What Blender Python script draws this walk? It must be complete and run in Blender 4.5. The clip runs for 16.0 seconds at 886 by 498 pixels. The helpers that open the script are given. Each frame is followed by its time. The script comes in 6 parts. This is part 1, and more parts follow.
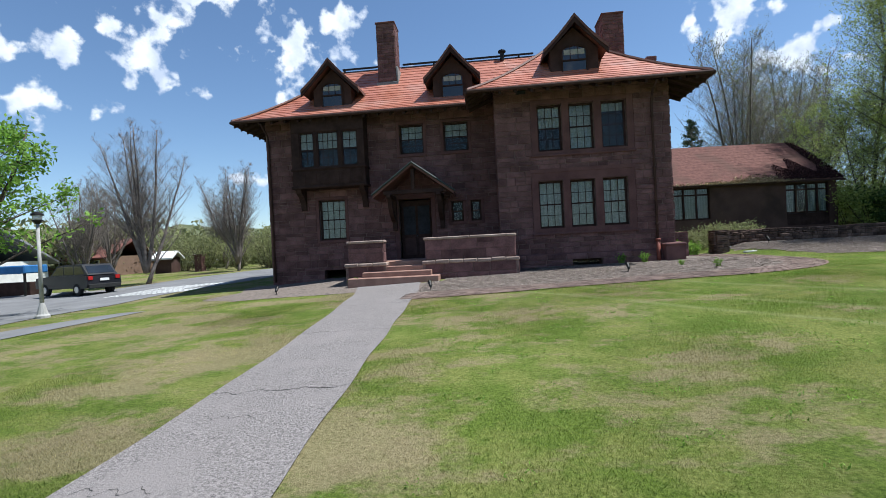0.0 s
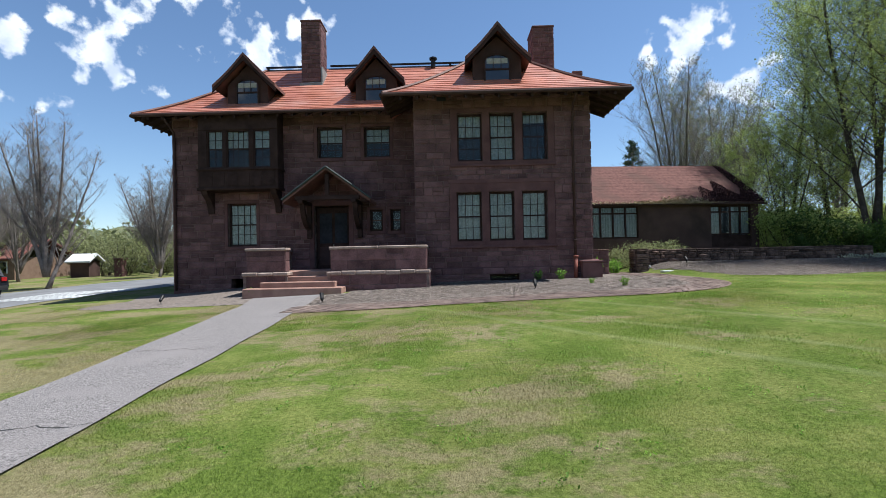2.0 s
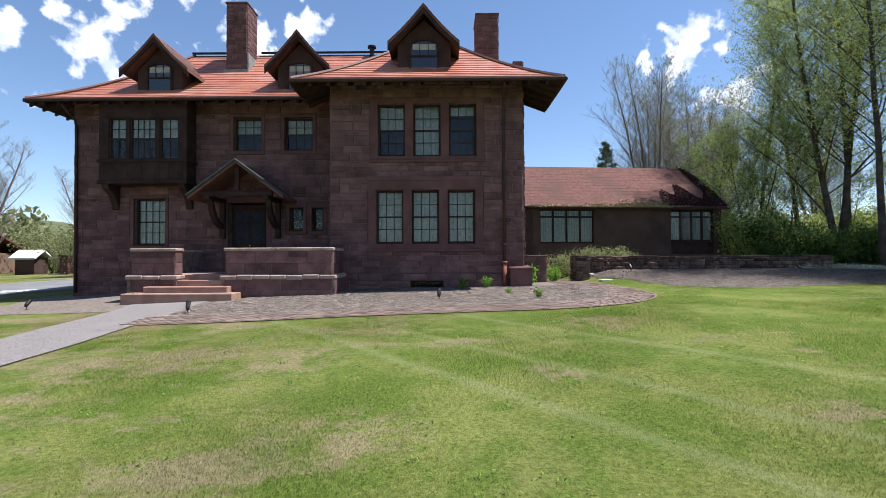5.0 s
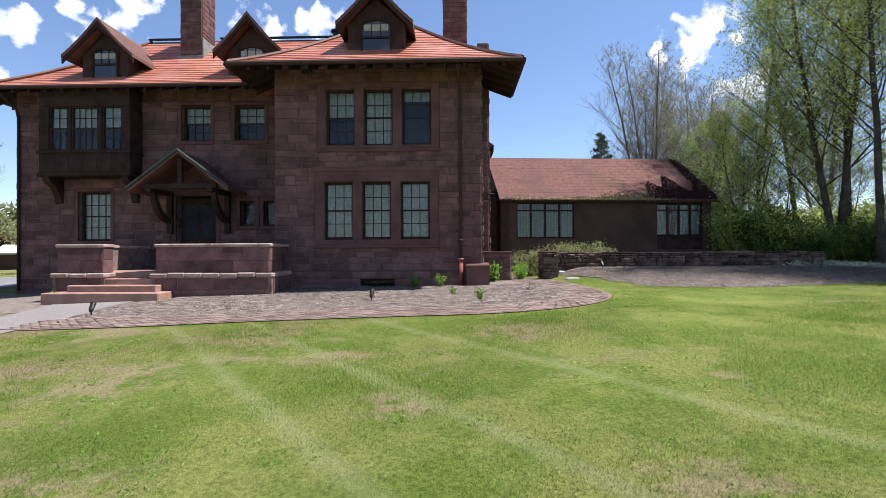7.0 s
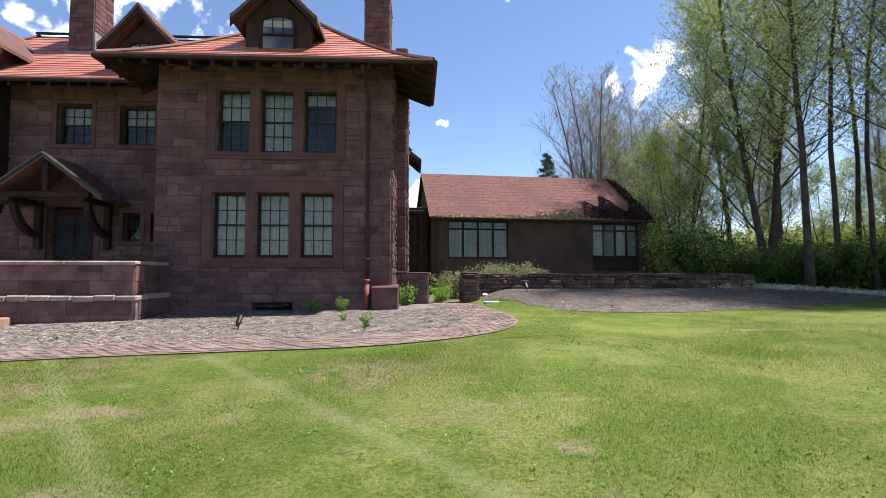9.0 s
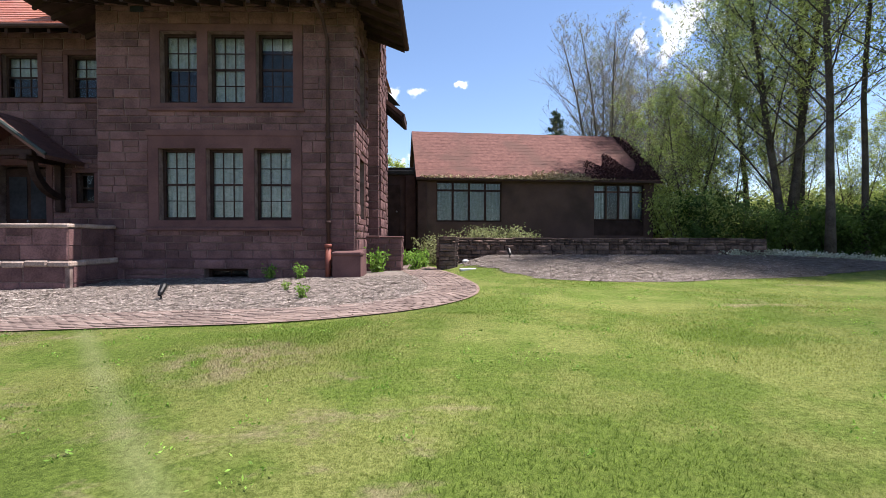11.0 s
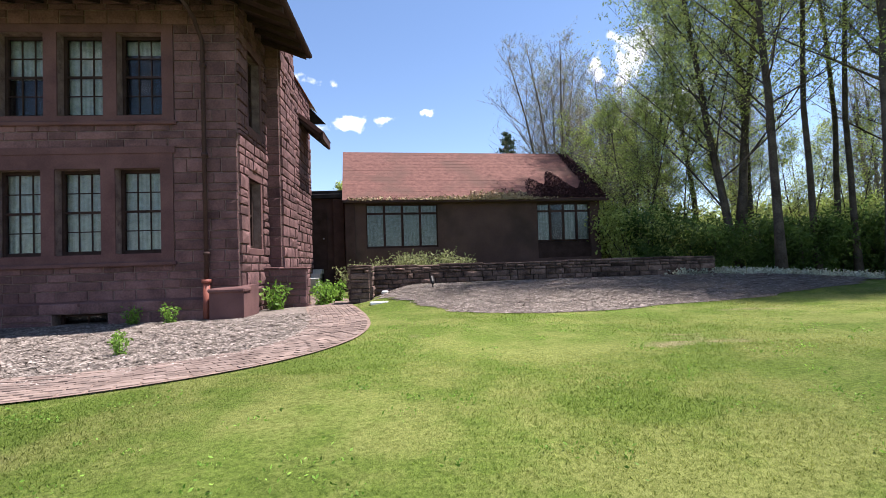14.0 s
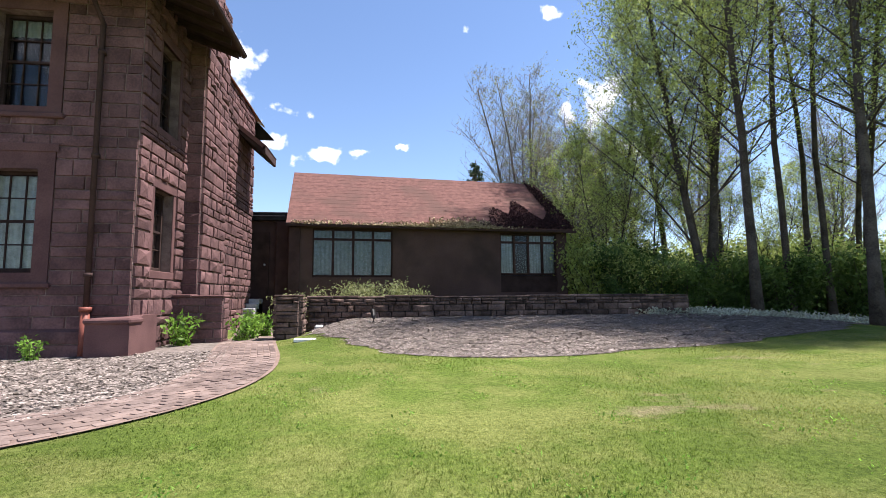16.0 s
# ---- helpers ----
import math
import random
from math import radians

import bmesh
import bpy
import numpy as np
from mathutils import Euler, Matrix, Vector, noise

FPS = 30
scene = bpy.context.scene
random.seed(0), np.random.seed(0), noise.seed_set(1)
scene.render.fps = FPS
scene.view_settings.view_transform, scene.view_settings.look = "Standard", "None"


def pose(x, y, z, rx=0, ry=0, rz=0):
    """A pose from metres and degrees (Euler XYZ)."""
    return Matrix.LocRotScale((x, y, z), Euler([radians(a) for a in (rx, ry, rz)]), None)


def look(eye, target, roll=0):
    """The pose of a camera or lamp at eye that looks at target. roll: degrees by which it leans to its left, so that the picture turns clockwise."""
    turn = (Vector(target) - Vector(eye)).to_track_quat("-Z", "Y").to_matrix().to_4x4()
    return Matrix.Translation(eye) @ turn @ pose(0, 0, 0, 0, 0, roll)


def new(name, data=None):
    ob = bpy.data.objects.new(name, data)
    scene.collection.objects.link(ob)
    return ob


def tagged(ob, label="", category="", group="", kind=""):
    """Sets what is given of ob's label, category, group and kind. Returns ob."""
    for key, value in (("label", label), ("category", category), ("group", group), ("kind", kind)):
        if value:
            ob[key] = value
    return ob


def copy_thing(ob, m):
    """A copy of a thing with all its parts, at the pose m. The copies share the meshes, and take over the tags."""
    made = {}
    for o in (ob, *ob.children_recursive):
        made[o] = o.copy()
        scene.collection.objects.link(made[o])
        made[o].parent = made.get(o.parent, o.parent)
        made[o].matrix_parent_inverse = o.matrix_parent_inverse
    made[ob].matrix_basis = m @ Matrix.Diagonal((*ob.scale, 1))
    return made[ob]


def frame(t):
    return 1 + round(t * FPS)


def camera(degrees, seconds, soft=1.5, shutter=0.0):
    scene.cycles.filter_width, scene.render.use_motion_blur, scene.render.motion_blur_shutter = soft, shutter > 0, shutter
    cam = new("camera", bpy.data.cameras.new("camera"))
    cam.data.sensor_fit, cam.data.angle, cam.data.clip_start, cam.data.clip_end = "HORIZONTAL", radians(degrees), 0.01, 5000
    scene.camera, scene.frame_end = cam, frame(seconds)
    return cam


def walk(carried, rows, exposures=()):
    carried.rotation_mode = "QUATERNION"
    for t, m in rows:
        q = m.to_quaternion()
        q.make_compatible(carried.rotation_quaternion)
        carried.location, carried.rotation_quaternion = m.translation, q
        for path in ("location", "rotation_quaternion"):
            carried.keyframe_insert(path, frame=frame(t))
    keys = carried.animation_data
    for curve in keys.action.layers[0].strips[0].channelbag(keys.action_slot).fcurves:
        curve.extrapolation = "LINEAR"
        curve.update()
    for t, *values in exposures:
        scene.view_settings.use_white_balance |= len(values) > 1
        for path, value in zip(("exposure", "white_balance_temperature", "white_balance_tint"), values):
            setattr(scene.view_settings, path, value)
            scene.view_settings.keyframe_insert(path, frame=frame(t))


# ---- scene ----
cam = camera(85.0, 16.0, soft=0.9)
# seconds, eye x y z in metres, yaw, pitch and roll in degrees
ROWS = [
    (0.0, -1.726, 0.128, 1.758, 5.52, -0.25, 2.96),
    (0.5, -1.245, 0.397, 1.721, 2.98, 1.88, 0.27),
    (1.0, -0.772, 0.664, 1.685, 2.08, 1.40, 1.84),
    (1.5, -0.333, 0.962, 1.675, 2.12, 2.42, 0.85),
    (2.0, 0.073, 1.251, 1.674, 0.94, 1.02, 1.24),
    (2.5, 0.466, 1.535, 1.680, 4.36, 1.43, 2.40),
    (3.0, 0.881, 1.827, 1.699, 4.46, 0.67, 1.29),
    (3.5, 1.331, 2.124, 1.721, 2.14, 2.93, 0.72),
    (4.0, 1.810, 2.404, 1.733, 0.63, 2.85, 1.83),
    (4.5, 2.295, 2.681, 1.744, -0.09, 1.81, 0.62),
    (7.0, 4.668, 4.150, 1.828, 1.54, 0.47, 0.31),
    (7.5, 5.100, 4.505, 1.845, -0.48, 3.31, -0.57),
    (8.0, 5.515, 4.883, 1.847, -2.53, 2.48, 0.25),
    (8.5, 5.920, 5.259, 1.832, -0.85, 2.01, -0.93),
    (9.0, 6.316, 5.656, 1.831, -2.87, 2.88, -0.01),
    (9.5, 6.688, 6.015, 1.826, -3.25, 1.74, -0.60),
    (12.0, 8.306, 7.535, 1.817, 0.79, -1.72, 0.68),
    (12.5, 8.608, 7.834, 1.826, 0.33, -1.01, 1.35),
    (13.0, 8.851, 8.104, 1.846, -2.97, -1.10, 1.35),
    (13.5, 9.053, 8.390, 1.857, -5.67, -0.72, 2.77),
    (14.0, 9.259, 8.692, 1.843, -4.16, 1.71, 1.87),
    (14.5, 9.476, 9.039, 1.824, -6.64, 1.59, 1.73),
    (15.0, 9.669, 9.440, 1.802, -7.11, 3.28, 1.74),
    (15.5, 9.847, 9.849, 1.788, -5.14, 4.21, 0.24),
    (16.0, 10.000, 10.255, 1.795, -7.62, 5.63, 0.44),
]
walk(cam, [(t, pose(x, y, z, 90 + pitch, roll, yaw)) for t, x, y, z, yaw, pitch, roll in ROWS], exposures=[(0.0, 0.66, 5800, 7), (3.5, 0.85, 5900, 9), (7.5, 1.1, 6100, 15), (12.5, 1.28, 6150, 16), (16.0, 1.34, 6150, 16)])

# ---- world and sun ----
SUN_DIR = Vector((0.42, 0.045, 0.90)).normalized()
world = bpy.data.worlds.new("sky")
scene.world = world
world.use_nodes = True
wt = world.node_tree
wt.nodes.clear()


def wnode(kind, **kw):
    n = wt.nodes.new(kind)
    for k, v in kw.items():
        setattr(n, k, v)
    return n


sky = wnode("ShaderNodeTexSky", sky_type="NISHITA", sun_disc=False, sun_elevation=math.asin(SUN_DIR.z),
            sun_rotation=math.atan2(SUN_DIR.x, SUN_DIR.y), altitude=100.0, air_density=1.0, dust_density=0.12, ozone_density=1.9)
coord = wnode("ShaderNodeTexCoord")
# fair-weather clouds: direction and angular half size (wide, high)
CLOUDS = [
    (-1.16, 1.0, 0.52, 0.050, 0.034), (-0.94, 1.0, 0.495, 0.028, 0.02), (-0.94, 1.0, 0.595, 0.012, 0.007), (-0.712, 1.0, 0.484, 0.056, 0.042),
    (-0.70, 1.0, 0.40, 0.034, 0.018), (-1.02, 1.0, 0.386, 0.056, 0.028), (-0.59, 1.0, 0.575, 0.065, 0.018), (-0.84, 1.0, 0.643, 0.05, 0.02),
    (-0.36, 1.0, 0.42, 0.066, 0.032), (-0.30, 1.0, 0.48, 0.034, 0.028), (-0.423, 1.0, 0.337, 0.03, 0.024),
    (-0.517, 1.0, 0.172, 0.046, 0.011), (0.49, 1.0, 0.435, 0.048, 0.034), (0.52, 1.0, 0.47, 0.045, 0.018), (0.42, 1.0, 0.425, 0.009, 0.009),
    (-0.117, 1.0, 0.291, 0.040, 0.013), (-0.21, 1.0, 0.316, 0.020, 0.016), (0.04, 1.0, 0.317, 0.012, 0.005), (-0.048, 1.0, 0.301, 0.014, 0.006),
    (-0.156, 1.0, 0.384, 0.016, 0.008), (0.19, 1.0, 0.584, 0.007, 0.005), (0.38, 1.0, 0.64, 0.015, 0.01), (-0.01, 1.0, 0.16, 0.04, 0.022),
    (0.6, 1.0, 0.33, 0.05, 0.03), (-1.6, 0.5, 0.5, 0.12, 0.06), (-0.5, -1.0, 0.5, 0.2, 0.07), (0.5, -1.0, 0.4, 0.16, 0.06), (1.0, -0.4, 0.4, 0.16, 0.06), (1.4, 0.5, 0.3, 0.1, 0.04),
]
warp = wnode("ShaderNodeTexNoise")
warp.inputs["Scale"].default_value, warp.inputs["Detail"].default_value = 26.0, 9.0
wt.links.new(coord.outputs["Generated"], warp.inputs["Vector"])
best = None
for cx, cy, cz, sx, sz in CLOUDS:
    d = Vector((cx, cy, cz)).normalized()
    sub = wnode("ShaderNodeVectorMath", operation="SUBTRACT")
    wt.links.new(coord.outputs["Generated"], sub.inputs[0])
    sub.inputs[1].default_value = d
    mul = wnode("ShaderNodeVectorMath", operation="MULTIPLY")
    wt.links.new(sub.outputs[0], mul.inputs[0])
    mul.inputs[1].default_value = (1 / sx, 1 / sx, 1 / sz)
    ln = wnode("ShaderNodeVectorMath", operation="LENGTH")
    wt.links.new(mul.outputs[0], ln.inputs[0])
    if best is None:
        best = ln.outputs["Value"]
    else:
        mn = wnode("ShaderNodeMath", operation="MINIMUM")
        wt.links.new(best, mn.inputs[0])
        wt.links.new(ln.outputs["Value"], mn.inputs[1])
        best = mn.outputs[0]
wob = wnode("ShaderNodeMath", operation="MULTIPLY_ADD")
wt.links.new(warp.outputs["Fac"], wob.inputs[0])
wob.inputs[1].default_value = -7.5
wt.links.new(best, wob.inputs[2])
shape = wnode("ShaderNodeMapRange", interpolation_type="SMOOTHSTEP")
shape.inputs["From Min"].default_value, shape.inputs["From Max"].default_value = -2.6, -3.6
wt.links.new(wob.outputs[0], shape.inputs["Value"])
soft = wnode("ShaderNodeTexNoise")
soft.inputs["Scale"].default_value, soft.inputs["Detail"].default_value = 24.0, 5.0
wt.links.new(coord.outputs["Generated"], soft.inputs["Vector"])
cl = wnode("ShaderNodeValToRGB")
cl.color_ramp.elements[0].position, cl.color_ramp.elements[0].color = 0.35, (5.4, 5.9, 7.0, 1)
cl.color_ramp.elements[1].position, cl.color_ramp.elements[1].color = 0.6, (8.5, 8.5, 8.5, 1)
wt.links.new(soft.outputs["Fac"], cl.inputs["Fac"])
mixc = wnode("ShaderNodeMix", data_type="RGBA")
wt.links.new(shape.outputs[0], mixc.inputs["Factor"])
wt.links.new(sky.outputs[0], mixc.inputs[6])
wt.links.new(cl.outputs[0], mixc.inputs[7])
bg = wnode("ShaderNodeBackground")
bg.inputs["Strength"].default_value = 0.082
wt.links.new(mixc.outputs[2], bg.inputs["Color"])
wo = wnode("ShaderNodeOutputWorld")
wt.links.new(bg.outputs[0], wo.inputs["Surface"])

sun = new("sun", bpy.data.lights.new("sun", "SUN"))
sun.data.energy, sun.data.angle, sun.data.color = 5.2, radians(0.55), (1.0, 0.95, 0.86)
sun.matrix_world = look(SUN_DIR * 60, (0, 0, 0))

# ---- materials ----


def material(name, low, high, scale=4.0, rough=0.8, bump=0.0, fine=40.0, vary=0.0, metal=0.0, blotch=None, blotch_scale=0.6, spec=0.3, sheen=0.0, island=0.0):
    """Two scales of noise between two colours, an optional blotch colour, fine relief, and a lightness that varies from piece to piece."""
    m = bpy.data.materials.new(name)
    m.use_nodes = True
    nt = m.node_tree
    b = nt.nodes["Principled BSDF"]
    geo = nt.nodes.new("ShaderNodeNewGeometry")

    def noise_at(s, detail=5.0):
        n = nt.nodes.new("ShaderNodeTexNoise")
        n.inputs["Scale"].default_value, n.inputs["Detail"].default_value = s, detail
        nt.links.new(geo.outputs["Position"], n.inputs["Vector"])
        return n
    big, small = noise_at(scale), noise_at(fine, 3.0)
    both = nt.nodes.new("ShaderNodeMath")
    both.operation = "MULTIPLY_ADD"
    nt.links.new(small.outputs["Fac"], both.inputs[0])
    both.inputs[1].default_value = 0.6
    sub = nt.nodes.new("ShaderNodeMath")
    sub.operation = "SUBTRACT"
    nt.links.new(big.outputs["Fac"], sub.inputs[0])
    sub.inputs[1].default_value = 0.3
    nt.links.new(sub.outputs[0], both.inputs[2])
    ramp = nt.nodes.new("ShaderNodeValToRGB")
    ramp.color_ramp.elements[0].position, ramp.color_ramp.elements[0].color = 0.28, (*low, 1)
    ramp.color_ramp.elements[1].position, ramp.color_ramp.elements[1].color = 0.72, (*high, 1)
    nt.links.new(both.outputs[0], ramp.inputs["Fac"])
    out = ramp.outputs["Color"]
    if blotch:
        bn = noise_at(blotch_scale, 4.0)
        br = nt.nodes.new("ShaderNodeMapRange")
        br.inputs["From Min"].default_value, br.inputs["From Max"].default_value = 0.5, 0.66
        nt.links.new(bn.outputs["Fac"], br.inputs["Value"])
        mx = nt.nodes.new("ShaderNodeMix")
        mx.data_type = "RGBA"
        nt.links.new(br.outputs[0], mx.inputs["Factor"])
        nt.links.new(out, mx.inputs[6])
        mx.inputs[7].default_value = (*blotch, 1)
        out = mx.outputs[2]
    if vary or island:
        hsv = nt.nodes.new("ShaderNodeHueSaturation")
        mr = nt.nodes.new("ShaderNodeMapRange")
        amount = vary or island
        mr.inputs["To Min"].default_value, mr.inputs["To Max"].default_value = 1 - amount, 1 + amount
        if vary:
            info = nt.nodes.new("ShaderNodeObjectInfo")
            nt.links.new(info.outputs["Random"], mr.inputs["Value"])
        else:
            nt.links.new(geo.outputs["Random Per Island"], mr.inputs["Value"])
        nt.links.new(mr.outputs[0], hsv.inputs["Value"])
        nt.links.new(out, hsv.inputs["Color"])
        out = hsv.outputs["Color"]
    nt.links.new(out, b.inputs["Base Color"])
    b.inputs["Roughness"].default_value, b.inputs["Metallic"].default_value = rough, metal
    b.inputs["Specular IOR Level"].default_value = spec
    if bump:
        bp = nt.nodes.new("ShaderNodeBump")
        bp.inputs["Strength"].default_value, bp.inputs["Distance"].default_value = min(1.0, bump), 0.02
        nt.links.new(both.outputs[0], bp.inputs["Height"])
        nt.links.new(bp.outputs[0], b.inputs["Normal"])
    return m


def glass_material(name, tint=(0.9, 0.95, 0.95)):
    m = bpy.data.materials.new(name)
    m.use_nodes = True
    b = m.node_tree.nodes["Principled BSDF"]
    b.inputs["Base Color"].default_value = (*tint, 1)
    b.inputs["Transmission Weight"].default_value, b.inputs["Roughness"].default_value, b.inputs["IOR"].default_value = 1.0, 0.01, 1.3
    return m


def leaf_material(name, low, high):
    m = material(name, low, high, scale=0.8, fine=9.0, rough=0.6, island=0.35, spec=0.25)
    nt = m.node_tree
    b = nt.nodes["Principled BSDF"]
    tr = nt.nodes.new("ShaderNodeBsdfTranslucent")
    src = b.inputs["Base Color"].links[0].from_socket
    nt.links.new(src, tr.inputs["Color"])
    mx = nt.nodes.new("ShaderNodeMixShader")
    mx.inputs["Fac"].default_value = 0.52
    nt.links.new(b.outputs[0], mx.inputs[1])
    nt.links.new(tr.outputs[0], mx.inputs[2])
    nt.links.new(mx.outputs[0], nt.nodes["Material Output"].inputs["Surface"])
    return m


M = {}
M["stone"] = material("brownstone", (0.079, 0.0425, 0.0425), (0.175, 0.0955, 0.091), scale=2.2, fine=26, rough=0.92, bump=0.9, vary=0.28, spec=0.15)
M["stone_far"] = material("brownstone_joined", (0.079, 0.0425, 0.0425), (0.175, 0.0955, 0.091), scale=2.2, fine=26, rough=0.92, bump=0.9, island=0.28, spec=0.15)
M["dressed"] = material("dressed_brownstone", (0.082, 0.042, 0.041), (0.142, 0.0745, 0.0685), scale=1.6, fine=50, rough=0.9, bump=0.35, spec=0.15)
M["fieldstone"] = material("dark_fieldstone", (0.040, 0.027, 0.023), (0.155, 0.105, 0.086), scale=4.0, fine=24, rough=0.95, bump=1.0, vary=0.5, spec=0.12)
M["capstone"] = material("weathered_capstone", (0.20, 0.145, 0.12), (0.40, 0.31, 0.26), scale=3.0, fine=22, rough=0.95, bump=0.9, spec=0.15)
M["mortar"] = material("pale_mortar", (0.105, 0.070, 0.064), (0.235, 0.170, 0.148), scale=6, fine=60, rough=0.97, bump=0.3, spec=0.1)
M["step"] = material("sandstone_step", (0.20, 0.115, 0.09), (0.34, 0.205, 0.16), scale=2.5, fine=40, rough=0.9, bump=0.4, spec=0.15)
M["tile"] = material("red_clay_tile", (0.29, 0.092, 0.055), (0.46, 0.185, 0.125), scale=1.2, fine=18, rough=0.42, bump=0.2, blotch=(0.42, 0.20, 0.15), blotch_scale=0.8, vary=0.12, spec=0.4)
M["tile_dark"] = material("brown_dormer_tile", (0.09, 0.045, 0.038), (0.17, 0.08, 0.06), scale=2, fine=30, rough=0.7, bump=0.4, spec=0.3)
M["shingle"] = material("asphalt_shingle", (0.098, 0.050, 0.043), (0.165, 0.083, 0.070), scale=5.0, fine=34, rough=0.95, bump=0.4, blotch=(0.105, 0.060, 0.050), blotch_scale=0.7, spec=0.1)
M["wood"] = material("dark_brown_wood", (0.024, 0.014, 0.012), (0.052, 0.031, 0.026), scale=3, fine=40, rough=0.85, bump=0.2, spec=0.12)
M["wood_wall"] = material("brown_stucco", (0.06375, 0.039, 0.03375), (0.1013, 0.06225, 0.0525), scale=0.9, fine=30, rough=0.95, bump=0.5, blotch=(0.05625, 0.0375, 0.0315), spec=0.1)
M["trim"] = material("brown_trim", (0.0375, 0.0225, 0.02025), (0.0675, 0.039, 0.03375), scale=3, fine=40, rough=0.8, bump=0.2, spec=0.15)
M["metal"] = material("dark_metal", (0.015, 0.014, 0.014), (0.035, 0.032, 0.03), scale=4, fine=60, rough=0.45, metal=0.6)
M["lead"] = material("lead_flashing", (0.16, 0.165, 0.16), (0.28, 0.285, 0.27), scale=4, fine=30, rough=0.6, metal=0.3)
M["copper"] = material("green_copper", (0.026, 0.034, 0.032), (0.055, 0.070, 0.064), scale=3, fine=30, rough=0.6, metal=0.2)
M["rust"] = material("red_painted_pipe", (0.16, 0.045, 0.032), (0.24, 0.075, 0.05), scale=5, fine=40, rough=0.6)
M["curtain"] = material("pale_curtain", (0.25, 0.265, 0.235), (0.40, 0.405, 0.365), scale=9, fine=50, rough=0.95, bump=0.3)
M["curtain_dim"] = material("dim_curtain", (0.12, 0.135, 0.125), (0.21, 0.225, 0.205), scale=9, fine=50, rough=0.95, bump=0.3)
# near-black colour in place of the shade inside rooms, door lights and vent
M["dark"] = material("painted_dark", (0.012, 0.014, 0.018), (0.028, 0.032, 0.04), scale=2, fine=10, rough=0.9)
M["glass"] = glass_material("window_glass")
M["asphalt"] = material("worn_asphalt", (0.09, 0.08, 0.077), (0.29, 0.262, 0.252), scale=38.0, fine=95, rough=0.95, bump=0.9, spec=0.2, blotch=(0.21, 0.188, 0.181), blotch_scale=0.9)
M["crack"] = material("crack_shadow", (0.03, 0.028, 0.027), (0.06, 0.055, 0.05), scale=8, fine=50, rough=1.0)
M["road"] = material("grey_road", (0.12, 0.118, 0.12), (0.19, 0.187, 0.19), scale=0.7, fine=50, rough=0.95, bump=0.4, spec=0.2)
M["paint"] = material("road_paint", (0.42, 0.42, 0.42), (0.62, 0.62, 0.6), scale=3, fine=40, rough=0.9)
M["mulch"] = material("bark_mulch", (0.085, 0.07, 0.06), (0.23, 0.19, 0.165), scale=9, fine=60, rough=1.0, bump=1.0, blotch=(0.17, 0.14, 0.12), blotch_scale=1.1, spec=0.1)
M["chip"] = material("wood_chip", (0.10, 0.080, 0.068), (0.35, 0.293, 0.255), scale=6, fine=40, rough=1.0, island=0.5, spec=0.1)
M["brick"] = material("paving_brick", (0.115, 0.083, 0.071), (0.205, 0.153, 0.132), scale=3, fine=30, rough=0.95, bump=0.5, blotch=(0.216, 0.1584, 0.1332), blotch_scale=1.4, vary=0.2, spec=0.1)
M["brick_far"] = material("paving_brick_joined", (0.115, 0.083, 0.071), (0.205, 0.153, 0.132), scale=3, fine=30, rough=0.95, bump=0.5, blotch=(0.216, 0.1584, 0.1332), blotch_scale=1.4, island=0.2, spec=0.1)
M["sand"] = material("joint_sand", (0.1425, 0.0975, 0.07875), (0.24, 0.1725, 0.1425), scale=5, fine=60, rough=1.0, bump=0.5, spec=0.1)
M["bark"] = material("tree_bark", (0.0465, 0.0372, 0.031), (0.1116, 0.093, 0.0775), scale=3, fine=25, rough=0.95, bump=0.9, spec=0.1)
M["bark_grey"] = material("grey_bark", (0.12, 0.10, 0.09), (0.24, 0.205, 0.185), scale=3, fine=25, rough=0.95, bump=0.6, spec=0.1)
M["leaf"] = leaf_material("spring_leaf", (0.27, 0.33, 0.07), (0.50, 0.56, 0.18))
M["leaf_dark"] = leaf_material("shrub_leaf", (0.05, 0.09, 0.022), (0.14, 0.215, 0.055))
M["leaf_bud"] = leaf_material("olive_bud", (0.1425, 0.1568, 0.0665), (0.285, 0.2945, 0.133))
M["leaf_bright"] = leaf_material("bright_leaf", (0.11, 0.21, 0.03), (0.24, 0.40, 0.06))
M["needle"] = leaf_material("conifer_needle", (0.035, 0.065, 0.035), (0.09, 0.13, 0.07))
M["vine"] = material("dry_vine", (0.22, 0.17, 0.10), (0.45, 0.36, 0.23), scale=5, fine=30, rough=1.0, island=0.4, spec=0.1)
M["vine_red"] = material("red_vine", (0.025, 0.014, 0.016), (0.06, 0.028, 0.03), scale=5, fine=30, rough=1.0, island=0.4, spec=0.1)
M["white"] = material("white_paint", (0.55, 0.55, 0.54), (0.75, 0.75, 0.73), scale=1.5, fine=30, rough=0.7)
M["grey_roof"] = material("grey_roof", (0.16, 0.165, 0.175), (0.26, 0.265, 0.28), scale=1.5, fine=30, rough=0.9)
M["red_roof"] = material("faded_red_roof", (0.11, 0.04125, 0.033), (0.165, 0.066, 0.05225), scale=1, fine=20, rough=0.9)
M["tan_brick"] = material("tan_brick_wall", (0.15, 0.096, 0.066), (0.204, 0.132, 0.096), scale=2, fine=30, rough=0.95)
M["blue"] = material("blue_awning", (0.02, 0.10, 0.26), (0.035, 0.15, 0.36), scale=3, fine=30, rough=0.7)
M["carpaint"] = material("black_car_paint", (0.008, 0.008, 0.010), (0.016, 0.016, 0.02), scale=1, fine=10, rough=0.35, spec=0.25)
